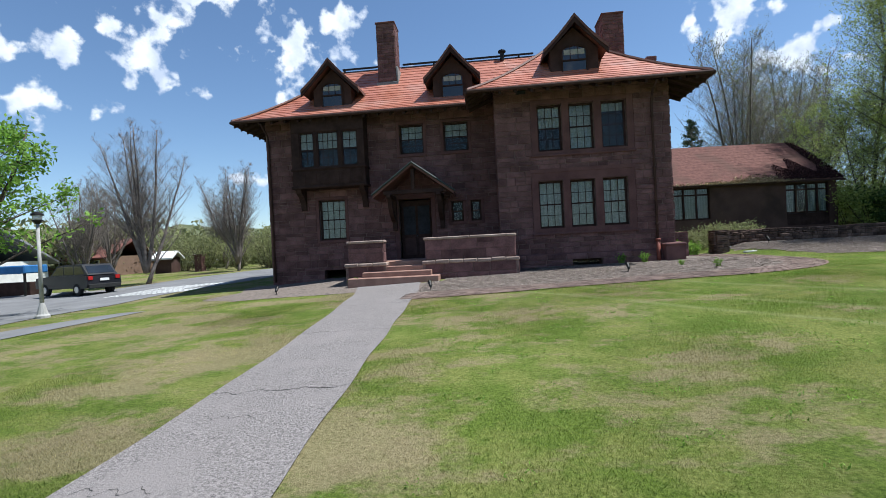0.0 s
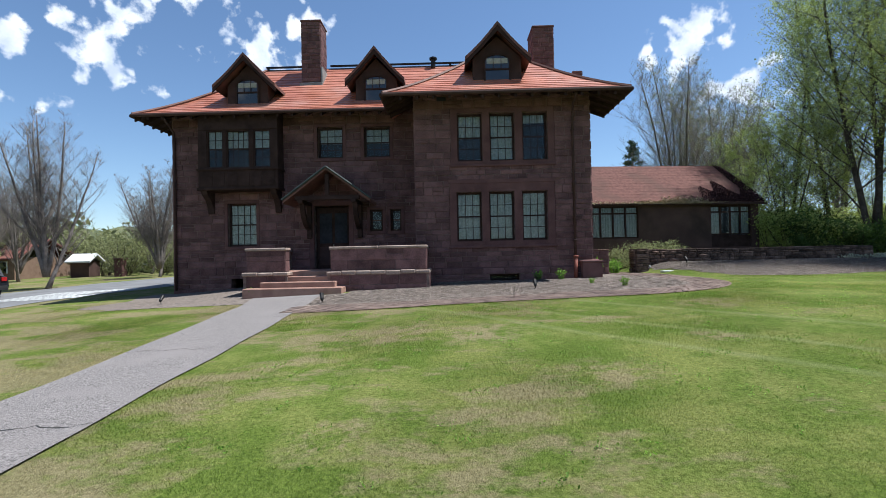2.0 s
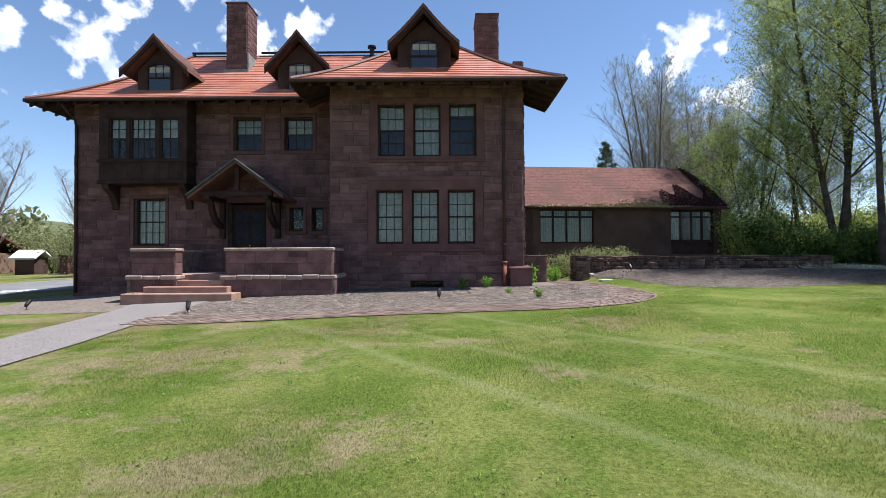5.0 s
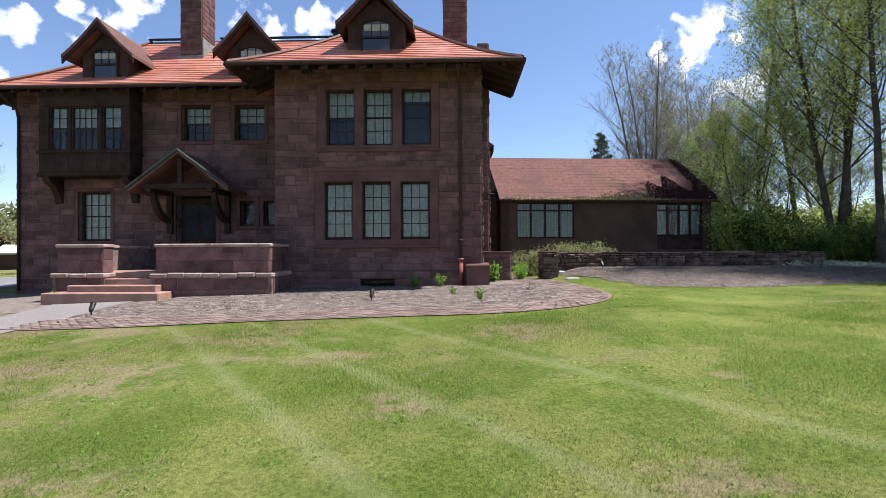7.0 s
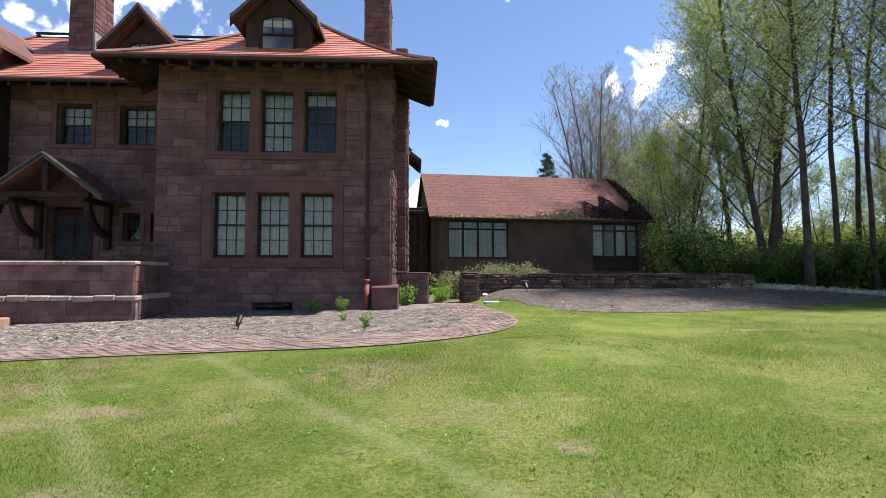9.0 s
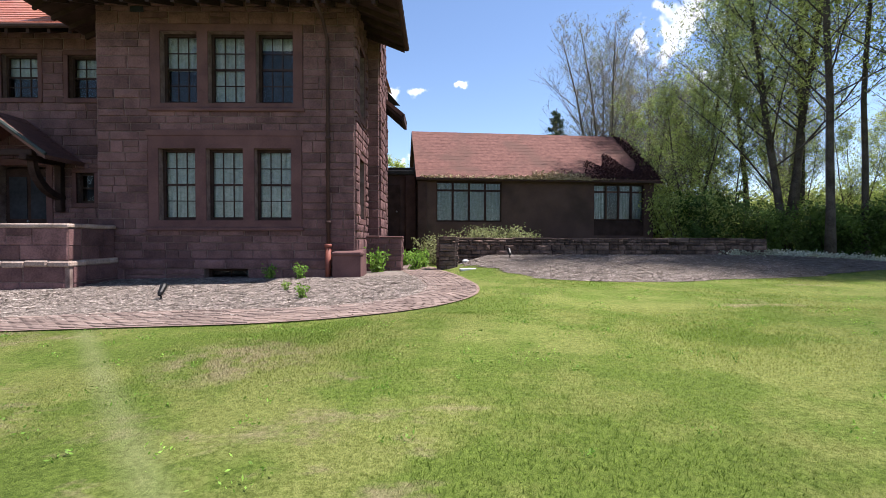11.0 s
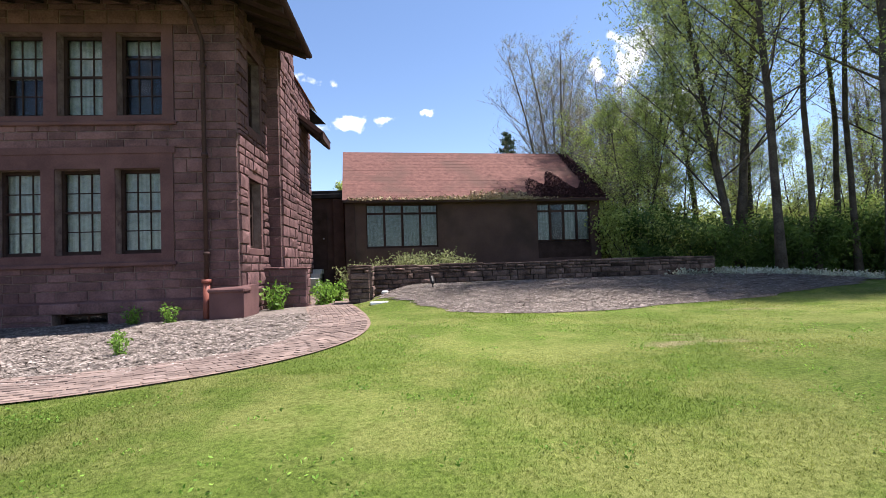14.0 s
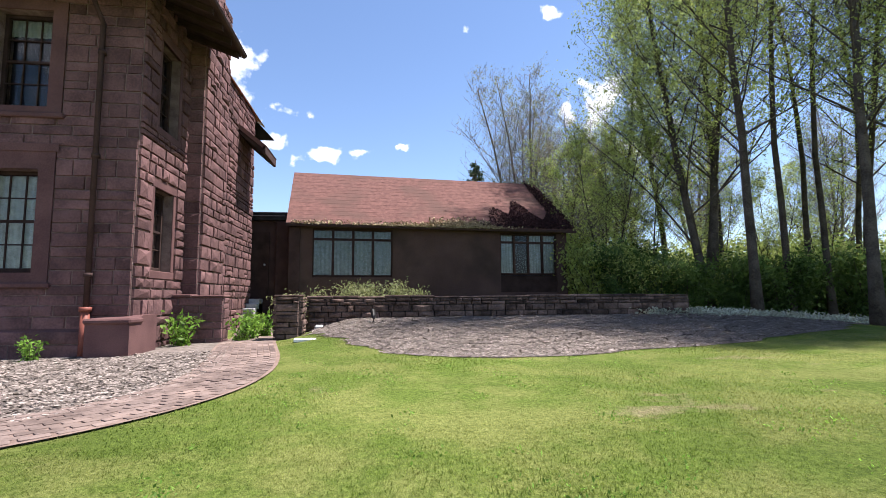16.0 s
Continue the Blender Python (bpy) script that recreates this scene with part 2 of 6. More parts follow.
M["carwhite"] = material("white_car_paint", (0.60, 0.61, 0.62), (0.72, 0.72, 0.73), scale=1, fine=10, rough=0.2, spec=0.6)
M["carglass"] = material("tinted_car_glass", (0.01, 0.012, 0.015), (0.02, 0.024, 0.03), scale=1, fine=10, rough=0.05, spec=0.8)
M["rubber"] = material("tyre_rubber", (0.012, 0.012, 0.012), (0.025, 0.025, 0.025), scale=5, fine=40, rough=0.9)
M["chrome"] = material("alloy_rim", (0.35, 0.35, 0.36), (0.55, 0.55, 0.56), scale=5, fine=40, rough=0.3, metal=1.0)
M["redlamp"] = material("red_lamp_lens", (0.25, 0.01, 0.01), (0.4, 0.02, 0.02), scale=3, fine=20, rough=0.2)
M["concrete"] = material("grey_concrete", (0.27, 0.26, 0.245), (0.42, 0.41, 0.39), scale=2, fine=40, rough=0.95, bump=0.3)


WORN = [(-7.4, 7.9, 0.8), (-6.2, 5.0, 0.6), (-2.35, 9.8, 0.6), (-2.7, 4.3, 0.5), (0.5, 9.85, 0.7), (5.7, 11.9, 0.6), (4.1, 8.7, 0.35), (-0.8, 10.3, 0.8), (-1.0, 5.6, 0.4),
        (2.0, 7.1, 0.5), (1.3, 4.2, 0.4), (-8.8, 9.5, 0.6)]


def lawn_material(name="lawn", thin=0.0, gain=1.0, island=0.0):
    """Grass ground: green and yellow-green in drifts, straw-coloured worn patches, dark clover."""
    m = bpy.data.materials.new(name)
    m.use_nodes = True
    nt = m.node_tree
    b = nt.nodes["Principled BSDF"]
    geo = nt.nodes.new("ShaderNodeNewGeometry")

    def noise_at(s, detail, rough=0.5, stretch=None):
        n = nt.nodes.new("ShaderNodeTexNoise")
        n.inputs["Scale"].default_value, n.inputs["Detail"].default_value, n.inputs["Roughness"].default_value = s, detail, rough
        src = geo.outputs["Position"]
        if stretch:
            mp = nt.nodes.new("ShaderNodeMapping")
            mp.inputs["Scale"].default_value, mp.inputs["Rotation"].default_value = stretch, (0, 0, 0.5)
            nt.links.new(src, mp.inputs["Vector"])
            src = mp.outputs[0]
        nt.links.new(src, n.inputs["Vector"])
        return n.outputs["Fac"]

    def ramp(src, a, ca, c, cb):
        r = nt.nodes.new("ShaderNodeValToRGB")
        r.color_ramp.elements[0].position, r.color_ramp.elements[0].color = a, (*ca, 1)
        r.color_ramp.elements[1].position, r.color_ramp.elements[1].color = c, (*cb, 1)
        nt.links.new(src, r.inputs["Fac"])
        return r.outputs["Color"]

    def mix(fac, a, c):
        x = nt.nodes.new("ShaderNodeMix")
        x.data_type = "RGBA"
        nt.links.new(fac, x.inputs["Factor"])
        nt.links.new(a, x.inputs[6])
        nt.links.new(c, x.inputs[7])
        return x.outputs[2]
    fine = noise_at(24, 6, 0.85)
    mid = noise_at(0.95, 7, 0.68)
    big = noise_at(0.28, 4, 0.6, (1.0, 0.55, 1.0))
    green = ramp(fine, 0.39, (0.076, 0.118, 0.016), 0.61, (0.206, 0.276, 0.050))
    pale = ramp(fine, 0.39, (0.142, 0.163, 0.032), 0.61, (0.335, 0.356, 0.108))
    straw = ramp(fine, 0.36, (0.20, 0.165, 0.08), 0.64, (0.45, 0.375, 0.215))
    out = mix(ramp(mid, 0.44, (0, 0, 0), 0.58, (0.9, 0.9, 0.9)), green, pale)
    # worn patches gather in the south-west of the lawn
    sep = nt.nodes.new("ShaderNodeSeparateXYZ")
    nt.links.new(geo.outputs["Position"], sep.inputs[0])
    flat = nt.nodes.new("ShaderNodeCombineXYZ")
    nt.links.new(sep.outputs["X"], flat.inputs["X"])
    nt.links.new(sep.outputs["Y"], flat.inputs["Y"])
    lean = nt.nodes.new("ShaderNodeMapRange")
    lean.inputs["From Min"].default_value, lean.inputs["From Max"].default_value = 9.0, -4.0
    lean.inputs["To Min"].default_value, lean.inputs["To Max"].default_value = -0.10, 0.06
    nt.links.new(sep.outputs["X"], lean.inputs["Value"])
    add = nt.nodes.new("ShaderNodeMath")
    add.operation = "ADD"
    nt.links.new(noise_at(0.6, 8, 0.72, (0.6, 1.0, 1.0)), add.inputs[0])
    nt.links.new(lean.outputs[0], add.inputs[1])
    out = mix(ramp(add.outputs[0], 0.53, (0, 0, 0), 0.60, (0.85, 0.85, 0.85)), out, straw)
    # bare straw spots: centre and half width
    spots = None
    crumble = ramp(noise_at(2.6, 7, 0.75), 0.40, (0, 0, 0), 0.60, (1, 1, 1))
    for sx, sy, sr in WORN:
        way = nt.nodes.new("ShaderNodeVectorMath")
        way.operation = "DISTANCE"
        nt.links.new(flat.outputs[0], way.inputs[0])
        way.inputs[1].default_value = (sx, sy, 0)
        near = nt.nodes.new("ShaderNodeMapRange")
        near.inputs["From Min"].default_value, near.inputs["From Max"].default_value = 1.9 * sr, 0.3 * sr
        nt.links.new(way.outputs["Value"], near.inputs["Value"])
        if spots is None:
            spots = near.outputs[0]
        else:
            top = nt.nodes.new("ShaderNodeMath")
            top.operation = "MAXIMUM"
            nt.links.new(spots, top.inputs[0])
            nt.links.new(near.outputs[0], top.inputs[1])
            spots = top.outputs[0]
    ragged = nt.nodes.new("ShaderNodeMath")
    ragged.operation = "MULTIPLY"
    nt.links.new(spots, ragged.inputs[0])
    nt.links.new(crumble, ragged.inputs[1])
    out = mix(ramp(ragged.outputs[0], 0.15, (0, 0, 0), 0.6, (0.85, 0.85, 0.85)), out, straw)
    # pale wheel tracks of the mower
    dot = nt.nodes.new("ShaderNodeVectorMath")
    dot.operation = "DOT_PRODUCT"
    nt.links.new(geo.outputs["Position"], dot.inputs[0])
    dot.inputs[1].default_value = (0.78, 0.63, 0)
    tracks = None
    for at in (7.7, 8.95, 10.78):
        off = nt.nodes.new("ShaderNodeMath")
        off.operation = "SUBTRACT"
        nt.links.new(dot.outputs["Value"], off.inputs[0])
        off.inputs[1].default_value = at
        ab = nt.nodes.new("ShaderNodeMath")
        ab.operation = "ABSOLUTE"
        nt.links.new(off.outputs[0], ab.inputs[0])
        mr_ = nt.nodes.new("ShaderNodeMapRange")
        mr_.inputs["From Min"].default_value, mr_.inputs["From Max"].default_value = 0.17, 0.02
        nt.links.new(ab.outputs[0], mr_.inputs["Value"])
        if tracks is None:
            tracks = mr_.outputs[0]
        else:
            mxm = nt.nodes.new("ShaderNodeMath")
            mxm.operation = "MAXIMUM"
            nt.links.new(tracks, mxm.inputs[0])
            nt.links.new(mr_.outputs[0], mxm.inputs[1])
            tracks = mxm.outputs[0]
    fade = nt.nodes.new("ShaderNodeMath")
    fade.operation = "MULTIPLY"
    nt.links.new(tracks, fade.inputs[0])
    half = nt.nodes.new("ShaderNodeMath")
    half.operation = "MULTIPLY"
    nt.links.new(mid, half.inputs[0])
    half.inputs[1].default_value = 1.1
    nt.links.new(half.outputs[0], fade.inputs[1])
    track_col = ramp(fine, 0.34, (0.23, 0.25, 0.09), 0.66, (0.38, 0.40, 0.18))
    out = mix(fade.outputs[0], out, track_col)
    hs = nt.nodes.new("ShaderNodeHueSaturation")
    mr = nt.nodes.new("ShaderNodeMapRange")
    mr.inputs["From Min"].default_value, mr.inputs["From Max"].default_value = 0.3, 0.7
    mr.inputs["To Min"].default_value, mr.inputs["To Max"].default_value = 0.82 * gain, 1.18 * gain
    nt.links.new(big, mr.inputs["Value"])
    value = mr.outputs[0]
    if island:
        each = nt.nodes.new("ShaderNodeMapRange")
        each.inputs["To Min"].default_value, each.inputs["To Max"].default_value = 1 - island, 1 + island
        nt.links.new(geo.outputs["Random Per Island"], each.inputs["Value"])
        both = nt.nodes.new("ShaderNodeMath")
        both.operation = "MULTIPLY"
        nt.links.new(value, both.inputs[0])
        nt.links.new(each.outputs[0], both.inputs[1])
        value = both.outputs[0]
    nt.links.new(value, hs.inputs["Value"])
    nt.links.new(out, hs.inputs["Color"])
    nt.links.new(hs.outputs[0], b.inputs["Base Color"])
    b.inputs["Roughness"].default_value, b.inputs["Specular IOR Level"].default_value = 1.0, 0.1
    bp = nt.nodes.new("ShaderNodeBump")
    bp.inputs["Strength"].default_value, bp.inputs["Distance"].default_value = 0.8, 0.03
    nt.links.new(fine, bp.inputs["Height"])
    nt.links.new(bp.outputs[0], b.inputs["Normal"])
    if thin:
        tr = nt.nodes.new("ShaderNodeBsdfTranslucent")
        nt.links.new(hs.outputs[0], tr.inputs["Color"])
        mx = nt.nodes.new("ShaderNodeMixShader")
        mx.inputs["Fac"].default_value = thin
        nt.links.new(b.outputs[0], mx.inputs[1])
        nt.links.new(tr.outputs[0], mx.inputs[2])
        nt.links.new(mx.outputs[0], nt.nodes["Material Output"].inputs["Surface"])
    return m


M["lawn"] = lawn_material(gain=0.56)
M["blade"] = lawn_material("grass_blade", 0.55, 1.08, 0.28)

# ---- mesh building ----


class Build:
    """Gathers vertices and faces of one mesh."""

    def __init__(self):
        self.v, self.f = [], []

    def face(self, *pts):
        n = len(self.v)
        self.v += [tuple(p) for p in pts]
        self.f.append(tuple(range(n, n + len(pts))))

    def box(self, x0, y0, z0, x1, y1, z1, c=0.0):
        """A box, with its edges chamfered by c."""
        if x1 < x0: x0, x1 = x1, x0
        if y1 < y0: y0, y1 = y1, y0
        if z1 < z0: z0, z1 = z1, z0
        c = min(c, 0.45 * min(x1 - x0, y1 - y0, z1 - z0))
        n = len(self.v)
        if c <= 0:
            self.v += [(x, y, z) for z in (z0, z1) for y in (y0, y1) for x in (x0, x1)]
            self.f += [tuple(n + i for i in q) for q in ((0, 2, 3, 1), (4, 5, 7, 6), (0, 1, 5, 4), (2, 6, 7, 3), (0, 4, 6, 2), (1, 3, 7, 5))]
            return
        idx = {}
        lo, hi = (x0, y0, z0), (x1, y1, z1)
        for sx in (0, 1):
            for sy in (0, 1):
                for sz in (0, 1):
                    s = (sx, sy, sz)
                    for ax in range(3):
                        p = [(hi if s[k] else lo)[k] + (0 if k == ax else (-c if s[k] else c)) for k in range(3)]
                        idx[(s, ax)] = len(self.v)
                        self.v.append(tuple(p))
                    self.f.append((idx[(s, 0)], idx[(s, 1)], idx[(s, 2)]))
        for ax in range(3):
            a, b = (ax + 1) % 3, (ax + 2) % 3
            for side in (0, 1):
                q = []
                for u, w in ((0, 0), (1, 0), (1, 1), (0, 1)):
                    s = [0, 0, 0]
                    s[ax], s[a], s[b] = side, u, w
                    q.append(idx[(tuple(s), ax)])
                self.f.append(tuple(q))
            for u in (0, 1):
                for w in (0, 1):
                    s0, s1 = [0, 0, 0], [0, 0, 0]
                    s0[a] = s1[a] = u
                    s0[b] = s1[b] = w
                    s1[ax] = 1
                    s0, s1 = tuple(s0), tuple(s1)
                    self.f.append((idx[(s0, a)], idx[(s1, a)], idx[(s1, b)], idx[(s0, b)]))

    def tube(self, pts, radii, n=8, cap=True):
        rings = []
        pts = [Vector(p) for p in pts]
        for i, p in enumerate(pts):
            d = (pts[min(i + 1, len(pts) - 1)] - pts[max(i - 1, 0)]).normalized()
            u = d.cross(Vector((0, 0, 1)) if abs(d.z) < 0.9 else Vector((1, 0, 0))).normalized()
            w = d.cross(u)
            rings.append(len(self.v))
            for k in range(n):
                a = 2 * math.pi * k / n
                self.v.append(tuple(p + radii[i] * (math.cos(a) * u + math.sin(a) * w)))
        for a, b in zip(rings, rings[1:]):
            for k in range(n):
                self.f.append((a + k, a + (k + 1) % n, b + (k + 1) % n, b + k))
        if cap:
            self.f.append(tuple(rings[0] + k for k in reversed(range(n))))
            self.f.append(tuple(rings[-1] + k for k in range(n)))

    def prism(self, poly, axis, a, b):
        """A polygon of pairs drawn out along an axis from a to b. The pairs are the two other axes in order."""
        def p3(q, t):
            q = list(q)
            q.insert(axis, t)
            return tuple(q)
        n, k = len(self.v), len(poly)
        self.v += [p3(q, a) for q in poly] + [p3(q, b) for q in poly]
        self.f.append(tuple(n + i for i in range(k)))
        self.f.append(tuple(n + k + i for i in reversed(range(k))))
        for i in range(k):
            j = (i + 1) % k
            self.f.append((n + i, n + k + i, n + k + j, n + j))

    def mesh(self, name, mat, smooth=False):
        me = bpy.data.meshes.new(name)
        me.from_pydata(self.v, [], self.f)
        me.materials.append(mat)
        if smooth:
            me.polygons.foreach_set("use_smooth", [True] * len(me.polygons))
        bm = bmesh.new()
        bm.from_mesh(me)
        bmesh.ops.recalc_face_normals(bm, faces=bm.faces)
        bm.to_mesh(me)
        bm.free()
        return me


WORLD, LOCAL = {}, set()


def attach(ob, parent, m=None):
    """Hang ob under parent, standing at m in the world; under a parent in LOCAL, at m from the parent."""
    m = m or Matrix()
    ob.parent = parent
    if parent.name not in LOCAL:
        ob.matrix_parent_inverse = WORLD[parent.name].inverted()
    ob.matrix_basis = m
    WORLD[ob.name] = m
    return ob


def part(name, build, mat, parent=None, label="", smooth=False, kind=""):
    ob = new(name, build.mesh(name, mat, smooth) if isinstance(build, Build) else build)
    WORLD[ob.name] = Matrix()
    if parent is not None:
        attach(ob, parent)
    return tagged(ob, label=label, kind=kind)


def subthing(name, parent, label=""):
    return tagged(attach(new(name), parent), label)


def thing(name, label, category, group="", kind="", at=(0, 0, 0), turn=0.0):
    ob = new(name)
    ob.empty_display_size = 0.2
    ob.matrix_basis = pose(*at, 0, 0, turn)
    WORLD[ob.name] = pose(*at, 0, 0, turn)
    return tagged(ob, label, category, group, kind)


def boxes(name, rows, mat, parent=None, c=0.0, label=""):
    """One part for each box."""
    for r in rows:
        b = Build()
        b.box(*r, c=c)
        ob = part(name, b, mat, parent, label)
    return ob


def smoothstep(a, b, x):
    t = np.clip((x - a) / (b - a), 0.0, 1.0)
    return t * t * (3 - 2 * t)


def height(x, y):
    """The lie of the land: it climbs from the south-west towards the house, with a low bank before the garden wall."""
    x, y = np.asarray(x, float), np.asarray(y, float)
    u = 0.10 + 0.04 * np.clip(x, -40, 30) + 0.055 * (np.clip(y, -5, 60) - 6)
    k = 0.22
    u = -k * np.log(np.exp(-u / k) + np.exp(-0.86 / k))
    u = k * np.log(np.exp(u / k) + np.exp(-0.22 / k))
    u = u + 0.42 * smoothstep(18.2, 22.4, y) * smoothstep(7.6, 9.6, x) * (1 - smoothstep(18, 26, x))
    u = u - 0.12 * smoothstep(-8, -12, x) * smoothstep(14, 20, y)
    u = u + 0.02 * np.sin(x * 0.9 + 1.3) * np.sin(y * 0.7)
    return u


def zh(x, y):
    return float(height(x, y))


def draped(name, xs_of, ys, n, mat, lift, label="", category="", kind="structure", name_cat=None):
    """A sheet on the ground between a west and an east edge given for each y."""
    b = Build()
    for y in ys:
        x0, x1 = xs_of(y)
        for i in range(n + 1):
            x = x0 + (x1 - x0) * i / n
            b.v.append((x, y, zh(x, y) + lift))
    for j in range(len(ys) - 1):
        for i in range(n):
            a = j * (n + 1) + i
            b.f.append((a, a + 1, a + n + 2, a + n + 1))
    ob = part(name, b, mat, smooth=True)
    return tagged(ob, label, category, kind=kind)


# ---- ground ----
def axis_marks(lo, hi, step, far):
    mid = list(np.arange(lo, hi + 0.01, step))
    out, d = [], step
    x = hi
    while x < far:
        d *= 1.35
        x += d
        out.append(x)
    left, d, x = [], step, lo
    while x > -far:
        d *= 1.35
        x -= d
        left.append(x)
    return np.array(left[::-1] + mid + out)


gx, gy = axis_marks(-32, 32, 0.4, 2500), axis_marks(-6, 44, 0.4, 2500)
GX, GY = np.meshgrid(gx, gy)
GZ = height(GX, GY)
ground = Build()
ground.v = list(map(tuple, np.stack([GX, GY, GZ], -1).reshape(-1, 3)))
w = len(gx)
ground.f = [(j * w + i, j * w + i + 1, (j + 1) * w + i + 1, (j + 1) * w + i) for j in range(len(gy) - 1) for i in range(w - 1)]
me = bpy.data.meshes.new("ground")
me.from_pydata(ground.v, [], ground.f)
me.materials.append(M["lawn"])
me.polygons.foreach_set("use_smooth", [True] * len(me.polygons))
tagged(new("ground", me), "sloping mown lawn with straw-coloured worn patches", "lawn", kind="structure")


def path_edges(y):
    """West and east edge of the footpath."""
    ys = (-6, 3.5, 7.0, 11.0, 15.2, 17.8)
    return (float(np.interp(y, ys, (-5.2, -5.3, -5.45, -5.70, -6.15, -6.65))) + 0.02 * math.sin(y * 1.7),
            float(np.interp(y, ys, (-3.3, -3.45, -3.64, -3.85, -4.0, -4.35))) + 0.02 * math.sin(y * 2.3))


path_ys = list(np.arange(-6, 17.5, 0.35))
footpath = draped("pavement_path", path_edges, path_ys, 6, M["asphalt"], 0.022, "worn grey asphalt footpath with cracks up to the steps", "path")

# the brick walk: a curved band round the planting bed, from the steps to the garden gate
WALK = [(-4.2, 13.95), (-1.7, 13.9), (1.0, 14.05), (3.3, 14.08), (5.2, 14.12), (6.4, 14.5), (7.3, 15.15), (7.85, 16.05), (8.0, 17.2), (7.85, 18.5), (7.55, 19.8), (7.25, 21.2), (7.1, 22.6), (6.7, 24.2), (6.2, 26.0)]


def spline(pts, n):
    out = []
    for i in range(len(pts) - 1):
        p0, p1, p2, p3 = (Vector(pts[max(0, min(len(pts) - 1, i + k))]) for k in (-1, 0, 1, 2))
        for k in range(n):
            t = k / n
            out.append(0.5 * ((2 * p1) + (p2 - p0) * t + (2 * p0 - 5 * p1 + 4 * p2 - p3) * t * t + (3 * p1 - p0 - 3 * p2 + p3) * t ** 3))
    out.append(Vector(pts[-1]))
    return out


walk_line = spline(WALK, 24)
HALF = 0.52


def band(line, half_in, half_out, lift, name, mat, label, cat):
    b = Build()
    n = 5
    for i, p in enumerate(line):
        d = (line[min(i + 1, len(line) - 1)] - line[max(0, i - 1)]).normalized()
        side = Vector((-d.y, d.x))
        for k in range(n + 1):
            q = p + side * (half_in + (half_out - half_in) * k / n)
            b.v.append((q.x, q.y, zh(q.x, q.y) + lift))
    for j in range(len(line) - 1):
        for k in range(n):
            a = j * (n + 1) + k
            b.f.append((a, a + 1, a + n + 2, a + n + 1))
    return tagged(part(name, b, mat, smooth=True), label, cat, kind="structure")


brick_walk = band(walk_line, -HALF - 0.05, HALF + 0.05, 0.021, "pavement_brick", M["sand"], "curved red brick garden walk with sandy joints", "walkway")

# planting beds of bark mulch


def bed_edges_y(y):
    """West and east edge of the bed before the house."""
    xs = [p.x for p, q in zip(walk_line, walk_line[1:]) if (p.y - y) * (q.y - y) <= 0]
    if not xs and y < 14.6:
        return -3.0, -3.0
    east = max(xs) if xs else 7.5
    west = min(xs) if len(xs) > 1 else path_edges(y)[1] - 0.05
    west = max(west, path_edges(y)[1] - 0.05) if y < 17.2 else -3.4
    return min(west, east - 0.3), east - 0.3


draped("pavement_bed", bed_edges_y, list(np.arange(13.94, 21.6, 0.2)), 24, M["mulch"], 0.008, "grey-brown bark mulch bed before the house", "mulch bed")
draped("pavement_bed_west", lambda y: (-12.6 + 0.25 * math.sin(y * 2) + 1.6 * smoothstep(17.6, 16.2, y), path_edges(min(y, 17))[0] + 0.05), list(np.arange(16.0, 22.2, 0.2)), 16, M["mulch"], 0.01, "grey-brown bark mulch bed beside the steps", "mulch bed")
def wall_bed_edges(y):
    """West and east edge of the mulch strip before the garden wall."""
    ys = (17.8, 18.2, 18.8, 19.7, 21.3, 22.7)
    return (float(np.interp(y, ys, (12.0, 10.9, 10.2, 9.5, 8.5, 8.4))) + 0.10 * math.sin(y * 7.3) + 0.06 * math.sin(y * 17.0),
            float(np.interp(y, ys, (13.2, 14.6, 16.6, 19.5, 23.0, 25.0))) + 0.3 * math.sin(y * 5.1) + 0.15 * math.sin(y * 13.0))


draped("pavement_bed_wall", wall_bed_edges, list(np.arange(17.8, 22.75, 0.1)), 60, M["mulch"], 0.01, "bark mulch strip along the garden wall", "mulch bed")


# ---- stone walls ----
def stone_variants():
    out = []
    for s in range(8):
        rnd = random.Random(s)
        b = Build()
        i = 0.02
        b.v = [(0, 0, 0), (1, 0, 0), (1, 0, 1), (0, 0, 1)]
        j = lambda: rnd.uniform(0.0, 0.025)
        b.v += [(i + j(), -0.8, i + j()), (1 - i - j(), -0.8, i + j()), (1 - i - j(), -0.8, 1 - i - j()), (i + j(), -0.8, 1 - i - j())]
        b.v += [(0.5 + rnd.uniform(-0.2, 0.2), -1.0 - rnd.uniform(0, 0.35), 0.5 + rnd.uniform(-0.2, 0.2))]
        b.f = [(0, 1, 5, 4), (1, 2, 6, 5), (2, 3, 7, 6), (3, 0, 4, 7), (4, 5, 8), (5, 6, 8), (6, 7, 8), (7, 4, 8)]
        out.append(b)
    return out


STONES = stone_variants()
STONE_MESH = [b.mesh("stone", M["stone"]) for b in STONES]
FIELD_MESH = [b.mesh("stone", M["fieldstone"]) for b in STONES]


def courses(z0, z1, lo, hi, rnd, marks=()):
    out, z = [], z0
    stops = sorted([m for m in marks if z0 < m < z1] + [z1])
    for s in stops:
        while z < s - 0.01:
            h = rnd.uniform(lo, hi)
            if s - z < 1.6 * lo:
                h = s - z
            elif s - z - h < lo:
                h = (s - z) / 2
            out.append((z, z + h))
            z += h
    return out


